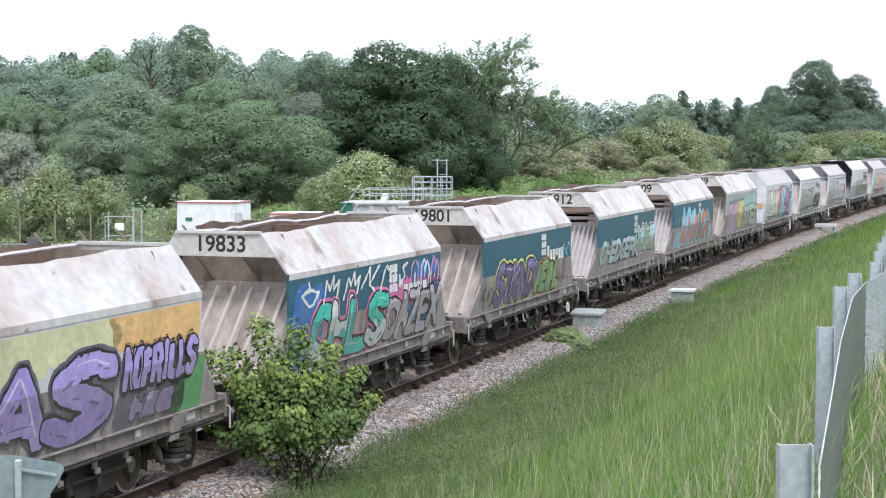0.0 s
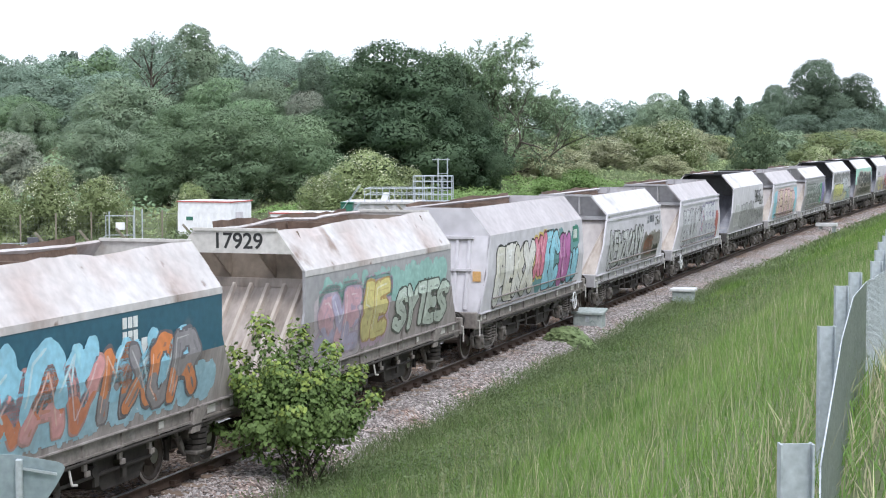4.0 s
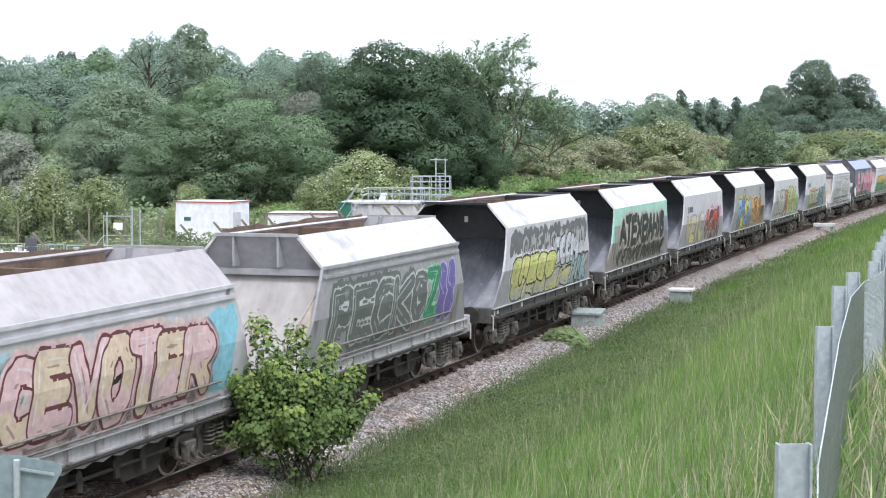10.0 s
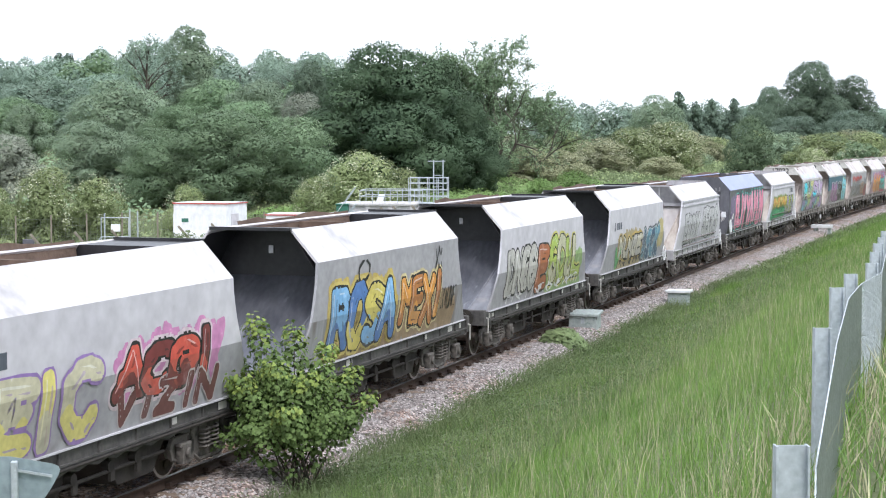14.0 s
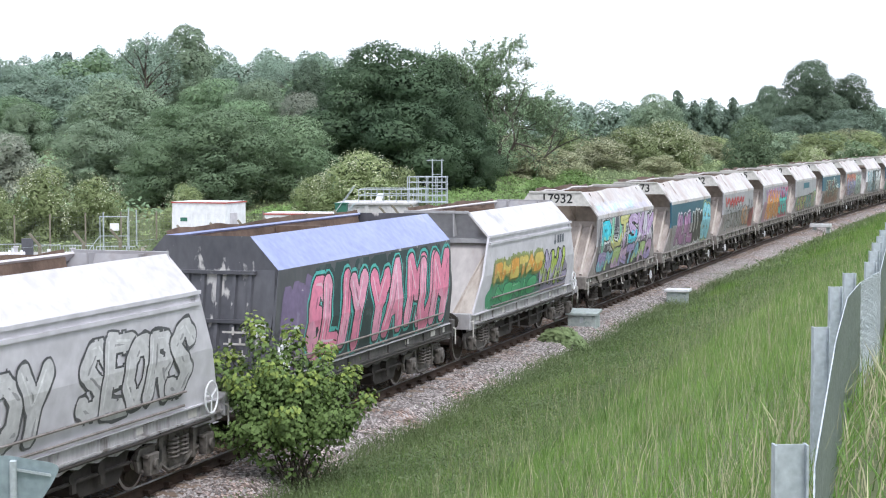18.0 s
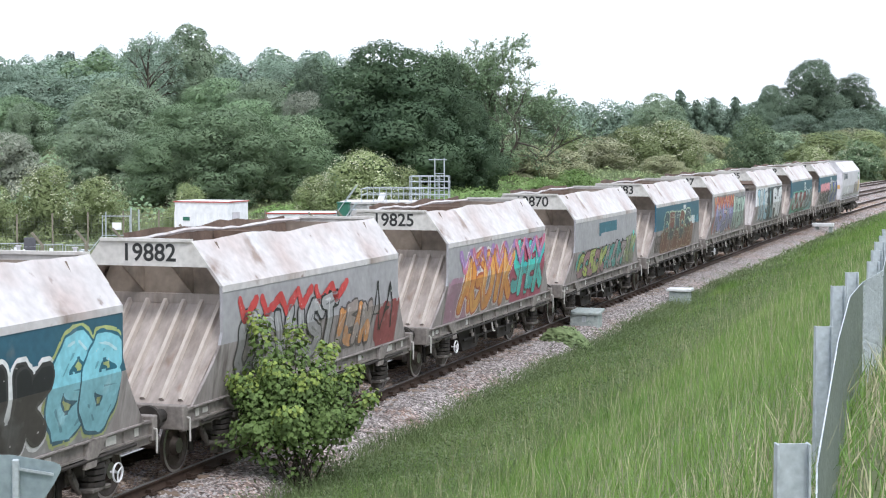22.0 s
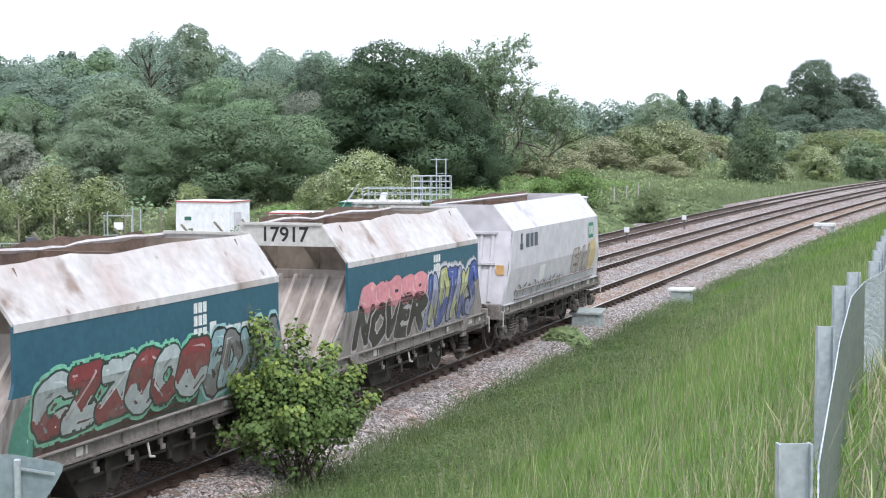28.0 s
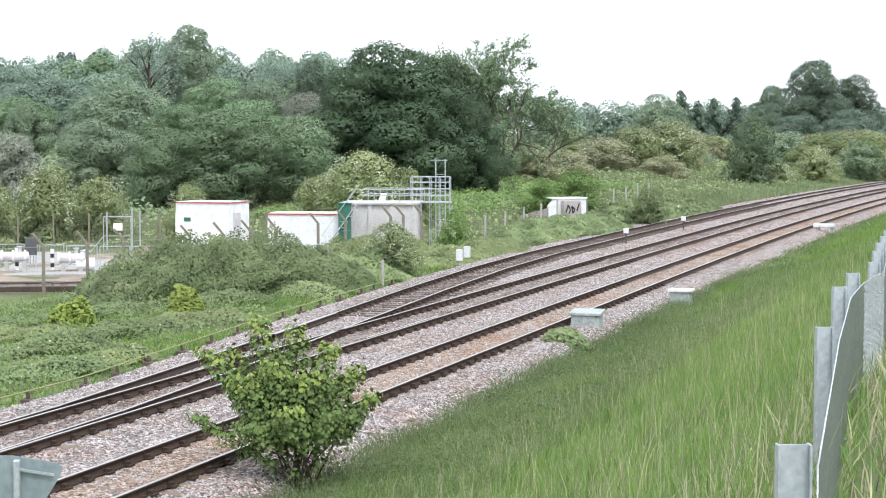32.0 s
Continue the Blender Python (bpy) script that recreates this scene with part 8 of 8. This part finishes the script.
      (-0.5, 1.7, 1.2, 2.92, "YA", 0.235, [(0.82, 0.26, 0.40), (0.82, 0.36, 0.50)], (0.03, 0.05, 0.05), None, (0.10, 0.50, 0.46)), (1.7, 4.65, 1.2, 2.92, "MUM", 0.235, [(0.82, 0.26, 0.40), (0.82, 0.36, 0.50)], (0.03, 0.05, 0.05), None, (0.10, 0.50, 0.46)), (-4.9, -4.2, 1.3, 1.9, 3, 0.03, [W_], None, None)]),
    ("lipped", "", "pale", "pale", "pale hopper wagon with green and orange graffiti",
     [(-3.9, 1.0, 1.15, 1.75, 6, 0.18, [], None, (0.08, 0.34, 0.18)), (0.4, 3.8, 1.15, 1.8, 5, 0.15, [], None, (0.34, 0.30, 0.40)), (-3.7, 0.9, 1.75, 2.3, "RHETAS", 0.085, [(0.72, 0.36, 0.08), (0.66, 0.52, 0.14)], (0.30, 0.30, 0.10), (0.30, 0.36, 0.14)), (-3.4, 0.4, 1.2, 1.7, "NERIS", 0.07, [(0.10, 0.44, 0.20)], (0.04, 0.16, 0.10), None),
      (0.5, 3.8, 1.3, 2.3, "VMWAL", 0.10, [(0.46, 0.58, 0.10), (0.44, 0.38, 0.56)], K_, None)]),
    ("ribbed", "17932", "streaky", "dirty", "hopper wagon covered in turquoise and purple graffiti",
     [(-4.1, 4.1, 1.15, 2.9, 9, 0.26, [], None, (0.10, 0.10, 0.13)), (-4.2, 4.0, 1.15, 1.85, "SMEKTARO", 0.13, [(0.42, 0.34, 0.66), (0.20, 0.50, 0.62), (0.45, 0.62, 0.24), (0.62, 0.40, 0.62)], (0.08, 0.08, 0.10), None), (-3.9, 1.4, 1.7, 2.88, "PUTS", 0.17, [(0.05, 0.64, 0.80), (0.30, 0.70, 0.50), (0.62, 0.60, 0.22), (0.56, 0.40, 0.64)], K_, (0.62, 0.62, 0.68), W_),
      (1.3, 4.05, 1.6, 2.9, "XAK", 0.15, [(0.54, 0.36, 0.62), (0.66, 0.62, 0.70)], K_, (0.04, 0.04, 0.05), W_),
      (-3.9, 1.6, 2.98, 3.26, 7, 0.08, [(0.50, 0.68, 0.75), (0.68, 0.64, 0.72), (0.70, 0.70, 0.74)], None, (0.62, 0.60, 0.65)), (1.5, 3.9, 2.98, 3.12, 4, 0.05, [], None, (0.56, 0.52, 0.60))]),
    ("ribbed", "19873", "navy", "dirty", "dark blue hopper wagon with purple and black-white graffiti",
     [(-3.8, 4.0, 1.15, 1.95, 7, 0.18, [], None, (0.34, 0.33, 0.33)), (-3.4, 0.2, 1.2, 2.5, "AUML", 0.20, [(0.46, 0.20, 0.42), (0.34, 0.16, 0.32)], (0.05, 0.03, 0.06), None, (0.68, 0.62, 0.68)), (0.0, 2.2, 1.2, 2.45, "UUK", 0.16, [K_], (0.05, 0.05, 0.05), None, W_), (2.0, 4.05, 1.2, 2.72, "GG", 0.21, [(0.26, 0.62, 0.72)], (0.03, 0.14, 0.20), None, (0.44, 0.50, 0.20))]),
    ("ribbed", "19882", "grey", "dirty", "grey hopper wagon with red-grey outlined shapes",
     [(-3.8, 1.2, 2.2, 2.72, "VVVVVV", 0.07, [(0.55, 0.06, 0.06)], None, None), (-3.7, 0.8, 1.3, 2.45, "CSVIST", 0.10, [(0.36, 0.355, 0.365)], K_, None), (0.8, 2.6, 1.3, 2.2, "KEAN", 0.09, [(0.62, 0.28, 0.10), (0.36, 0.30, 0.28)], (0.12, 0.10, 0.10), None), (2.5, 3.9, 1.4, 2.5, "AA", 0.03, [K_], None, None), (3.0, 4.4, 1.15, 1.95, 3, 0.16, [], None, (0.32, 0.05, 0.06))]),
    ("ribbed", "19825", "grey", "dirty", "grey hopper wagon with orange and turquoise graffiti",
     [(-4.2, -2.6, 1.15, 2.0, 4, 0.16, [], None, (0.40, 0.22, 0.30)), (-3.5, 4.0, 2.1, 2.8, "VVVVVVVV", 0.09, [(0.36, 0.20, 0.46), (0.60, 0.18, 0.30)], None, None), (0.9, 4.3, 1.15, 2.6, 5, 0.2, [], None, (0.44, 0.07, 0.14)), (-3.4, 1.1, 1.2, 2.66, "AGOYK", 0.17, [(0.80, 0.40, 0.10), (0.74, 0.30, 0.06)], (0.50, 0.12, 0.06), None, (0.74, 0.66, 0.66)), (0.9, 4.05, 1.25, 2.7, "SHEK", 0.15, [(0.08, 0.60, 0.52), (0.05, 0.48, 0.46)], (0.20, 0.04, 0.07), None)]),
    ("ribbed", "19870", "grey", "dirty", "grey hopper wagon with small green graffiti and blue panel",
     [(-4.0, 4.0, 1.5, 1.9, 8, 0.10, [], None, (0.10, 0.50, 0.44)), (-3.8, -0.2, 1.16, 2.0, "COEDK", 0.10, [(0.48, 0.56, 0.14), (0.40, 0.22, 0.26)], K_, None), (-0.3, 2.5, 1.2, 2.05, "AGOUT", 0.10, [(0.42, 0.34, 0.36), (0.10, 0.42, 0.38)], K_, None), (2.4, 3.9, 1.2, 2.15, "BLK", 0.13, [(0.36, 0.44, 0.20), (0.32, 0.30, 0.26)], (0.14, 0.15, 0.10), None), (3.5, 3.95, 1.9, 2.3, "L", 0.10, [(0.10, 0.62, 0.54)], None, None)]),
    ("ribbed", "19883", "navy", "dirty", "dark blue hopper wagon with brown-red outlined graffiti",
     [(-3.2, 2.9, 1.2, 1.95, 6, 0.2, [], None, (0.24, 0.10, 0.07)), (-3.0, 2.2, 1.5, 2.62, "OEEOS", 0.19, [(0.06, 0.085, 0.10), (0.17, 0.065, 0.05)], (0.50, 0.62, 0.46), None), (-3.0, 3.0, 1.18, 1.85, "GNEOSA", 0.10, [(0.20, 0.075, 0.055)], (0.46, 0.36, 0.26), None), (-4.1, -3.1, 1.2, 1.9, "GER", 0.04, [(0.10, 0.09, 0.08)], None, None), (3.0, 4.0, 1.95, 2.3, "GHIE", 0.014, [LB], None, None)]),
    ("ribbed", "19827", "streaky", "dirty", "hopper wagon with violet and pale green graffiti",
     [(-3.9, 0.9, 2.2, 2.85, "VVVVVVV", 0.09, [(0.66, 0.26, 0.12), (0.50, 0.10, 0.10)], None, None), (-3.9, 0.9, 1.4, 2.6, 5, 0.2, [], None, (0.40, 0.12, 0.10)), (-3.8, 0.8, 1.3, 2.55, "ADETN", 0.14, [(0.36, 0.34, 0.62), (0.28, 0.27, 0.38)], K_, None, (0.62, 0.62, 0.66)), (0.7, 4.0, 1.25, 2.75, "AREOK", 0.13, [(0.46, 0.60, 0.52), (0.38, 0.44, 0.40)], (0.08, 0.14, 0.13), None)]),
    ("ribbed", "19895", "white", "dirty", "white hopper wagon with black and blue lettering",
     [(-3.9, -0.8, 1.16, 2.8, "TRAE", 0.17, [(0.40, 0.62, 0.74), (0.62, 0.66, 0.68)], (0.05, 0.10, 0.14), None), (-0.9, 1.3, 1.16, 2.85, "IXL", 0.16, [(0.02, 0.02, 0.022), (0.16, 0.28, 0.32)], (0.04, 0.04, 0.05), (0.10, 0.13, 0.15)), (0.9, 4.05, 1.16, 2.85, "FWT", 0.26, [(0.70, 0.71, 0.73)], K_, (0.06, 0.06, 0.07))]),
    ("ribbed", "19829", "navy", "dirty", "dark blue hopper wagon with green and red graffiti",
     [(-4.1, 4.0, 1.15, 1.85, 9, 0.2, [], None, (0.08, 0.34, 0.26)), (-3.6, 1.2, 1.16, 1.7, 6, 0.2, [], None, (0.22, 0.035, 0.04)), (-3.8, 1.4, 1.3, 2.25, "CZZGOG", 0.15, [(0.46, 0.52, 0.53), (0.24, 0.05, 0.055)], (0.03, 0.06, 0.05), None, (0.22, 0.58, 0.40)), (1.2, 3.9, 1.2, 2.3, "GDXM", 0.13, [(0.30, 0.44, 0.48), (0.20, 0.20, 0.20)], K_, None, (0.34, 0.56, 0.60))]),
    ("ribbed", "17917", "navy", "dirty", "dark blue hopper wagon with black and blue graffiti",
     [(-3.7, 0.4, 1.85, 2.5, "OOOOO", 0.17, [(0.74, 0.30, 0.34)], None, None), (-3.8, 0.4, 1.16, 2.12, "NOVER", 0.105, [K_], (0.64, 0.60, 0.62), None), (0.2, 4.0, 1.16, 2.45, "INDTAKS", 0.12, [(0.08, 0.12, 0.40), (0.34, 0.36, 0.52), (0.52, 0.52, 0.24)], (0.04, 0.05, 0.12), (0.44, 0.44, 0.48), (0.66, 0.66, 0.70))]),
    ("sheeted", "", "pale", "pale", "grey hopper wagon with plain side and sloping ribbed end",
     [(1.5, 3.5, 1.4, 2.2, "EXW", 0.07, [(0.42, 0.40, 0.39)], (0.22, 0.12, 0.09), None), (3.3, 4.3, 1.5, 2.25, 3, 0.10, [], None, (0.60, 0.46, 0.26)), (-4.3, 0.5, 1.2, 1.6, 6, 0.02, [(0.14, 0.14, 0.14)], None, None)]),
]
# place of each wagon's middle along the line at 0 s
PLACE = [-14.02, -2.27, 9.36, 21.06, 32.79, 44.51, 56.28, 68.13, 80.14, 92.2, 104.04, 115.91, 128.16, 140.17, 152.03, 164.01,
         175.99, 187.97, 199.91, 211.81, 223.70, 235.39, 247.08, 258.68, 270.34, 282.08, 293.69, 305.3, 317.17, 329.09, 340.68, 352.39]
ROLLING = []
for i, (kind, num, side, low, label, art) in enumerate(TRAIN):
    roof = {"ribbed": M["roof_dirty"], "blue": M["blue"]}.get(kind, M["roof_pink"] if i in (8, 10, 6) else M["roof_white"])
    # lipped: grey instead of pale, the shade on the lip put into its colour
    lip = {"ribbed": M["cream"], "lipped": M["grey"], "hooded": M["black"]}.get(kind, M["pale"])
    endm = {"ribbed": M["endpale"] if i in (3, 4, 28) else M["endsheet"], "lipped": M["endpale"], "hooded": M["slope"], "sheeted": M["pale"], "blue": M["charcoal"]}[kind]
    cheekm = {"hooded": M["cheek"]}.get(kind, M["ribtan"])
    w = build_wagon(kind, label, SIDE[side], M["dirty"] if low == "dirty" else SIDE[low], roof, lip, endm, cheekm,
                    {17: 1, 18: 1, 20: 1, 8: -1, 6: 1, 2: 1, 21: 1, 22: 1, 23: -1, 24: -1, 27: -1}.get(i, 0), i in (3, 4, 28))
    if num:
        number(w, num)
    if side == "navy" and i != 22:
        # white block mark with a row of white bars
        u = 0.9 if i != 2 else 1.0
        blocks(w, "block_mark", "white block mark on the side", [(u + 0.16 * a, u + 0.16 * a + 0.13, 2.2 + 0.2 * b, 2.36 + 0.2 * b) for a in range(3) for b in range(3)], (0.72, 0.74, 0.74))
        blocks(w, "bar_mark", "row of white bars on the side", [(u + 0.56 + 0.30 * a, u + 0.80 + 0.30 * a, 2.0 if a % 3 else 1.96, 2.30 if a else 2.42) for a in range(6)], (0.72, 0.74, 0.74), 0.007)
    if i in (7, 14, 17, 20, 31):
        u = {7: 1.9, 14: -3.6, 17: -3.6, 20: 2.2, 31: -3.9}[i]
        k = 1.6 if i == 31 else 1.0
        blocks(w, "bar_mark", "dark bar mark on the side", [(u + k * a, u + k * b, 2.32 + k * c, 2.32 + k * d) for a, b, c, d in ((0, 0.17, 0.08, 0.18), (0.04, 0.13, 0.185, 0.34), (0.34, 0.54, 0.10, 0.32), (0.60, 0.78, 0.10, 0.32), (0.85, 1.05, 0.10, 0.32))], (0.10, 0.11, 0.14))
    if side == "mint":
        blocks(w, "grey_band", "grey painted band below the mint stripe", [(-4.2, 4.2, CREASE + 0.004, 2.52)], (0.34, 0.345, 0.335), 0.004)
    if kind == "blue":
        part("white_disc", Geo().rod((0, 0, 0), (0, -0.04, 0), 0.27, n=20).ring((0, -0.03, 0), (0, 1, 0), 0.27, 0.025, 20, 6).mesh("white_disc"), M["white"], w, "white round handbrake cover", at=pose(-4.55, -1.30, 1.45))
        blocks(w, "notice_card", "white notice card on the side", [(-4.15, -3.85, 1.75, 2.0)], (0.74, 0.74, 0.73))
        for k, (y, z, wd) in enumerate(((-0.9, 1.95, 0.5), (-0.85, 1.75, 0.42), (-0.9, 1.55, 0.48))):
            x = -end_x(kind, z) - 0.075
            part("scrawl", Geo().box(x - 0.006, x, y, y + wd, z, z + 0.035).box(x - 0.006, x, y + 0.08, y + 0.12, z, z + 0.12).box(x - 0.006, x, y + 0.28, y + 0.32, z - 0.03, z + 0.11).mesh("scrawl"), M["cream"], w, "white scrawl that cannot be read")
    if i in (6, 31):
        blocks(w, "green_mark", "green square mark on the side", [(3.45, 4.05, 2.35, 2.8)], (0.03, 0.22, 0.14))
        blocks(w, "bar_mark", "white bars on the green square", [(3.53, 3.66, 2.45, 2.7), (3.7, 3.8, 2.45, 2.7), (3.84, 3.94, 2.45, 2.7)], (0.72, 0.74, 0.72), 0.012)
    if i == 31:
        blocks(w, "notice_card", "white notice card on the side", [(-1.9, -1.4, 1.5, 1.92)], (0.74, 0.74, 0.73))
    if i == 25:
        blocks(w, "blue_panel", "blue-green painted panel", [(-1.2, 1.2, 2.4, 2.72), (-1.2, -0.95, 1.75, 2.4)], (0.035, 0.14, 0.19), 0.005)
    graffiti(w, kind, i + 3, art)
    ROLLING.append(w)


# ---- chairs and sleepers ----
def chairs(parent, off, s0, s1):
    """Cast chairs that hold the rails, with a bolt on either side."""
    me = once("chair", lambda: Geo().box(-0.09, 0.09, -0.17, 0.17, -0.176, -0.145).box(-0.05, 0.05, -0.12, -0.03, -0.145, -0.09).box(-0.05, 0.05, 0.03, 0.12, -0.145, -0.09).mesh("chair"))
    s = s0
    while s < s1:
        for k in (-G, G):
            x, y, h = line(s, off(s) + k)
            part("chair", me, M["rail"], parent, at=pose(float(x), float(y), 0.012, 0, 0, math.degrees(float(h))))
        s += 0.68


chairs(track_1, lambda s: 0.0, -16, 30)
chairs(track_2, lambda s: float(off_b(s)), -16, 42)
chairs(track_3, lambda s: float(off_c(s)), 6, 42)
sleepers(track_1, lambda s: 0.0, -30, 110, _sl, M["sleeper"])
sleepers(track_2, off_b, -20, 100, _sl, M["sleeper"])
sleepers(track_3, lambda s: float(off_c(s)), 16, 110, _slt, M["timber"])


# ---- what moves ----
def travelled(t):
    """Metres that the train has come by t seconds."""
    return 11.4383 * t + 0.021944 * t ** 2 + 0.00012 * t ** 3


def wagon_pose(s):
    a, b = line(s - 3.75), line(s + 3.75)
    return pose(float(a[0] + b[0]) / 2, float(a[1] + b[1]) / 2, 0, 0, 0, math.degrees(math.atan2(float(b[1] - a[1]), float(b[0] - a[0]))))


def motions():
    times = [float(t) for t in range(33)]
    for w, p in zip(ROLLING, PLACE):
        walk(w, [(t, wagon_pose(p - travelled(t))) for t in times])
    # all wheelsets turn alike: one is keyed, the rest share its keys
    first = WHEELS[0]
    walk(first, [(n / FPS, pose(0, 0, 0, 0, -math.degrees(travelled(n / FPS) / 0.43) % 360, 0)) for n in range(32 * FPS + 1)])
    keys = first.animation_data
    for o in WHEELS[1:]:
        o.rotation_mode = "QUATERNION"
        d = o.animation_data_create()
        d.action, d.action_slot = keys.action, keys.action_slot


motions()
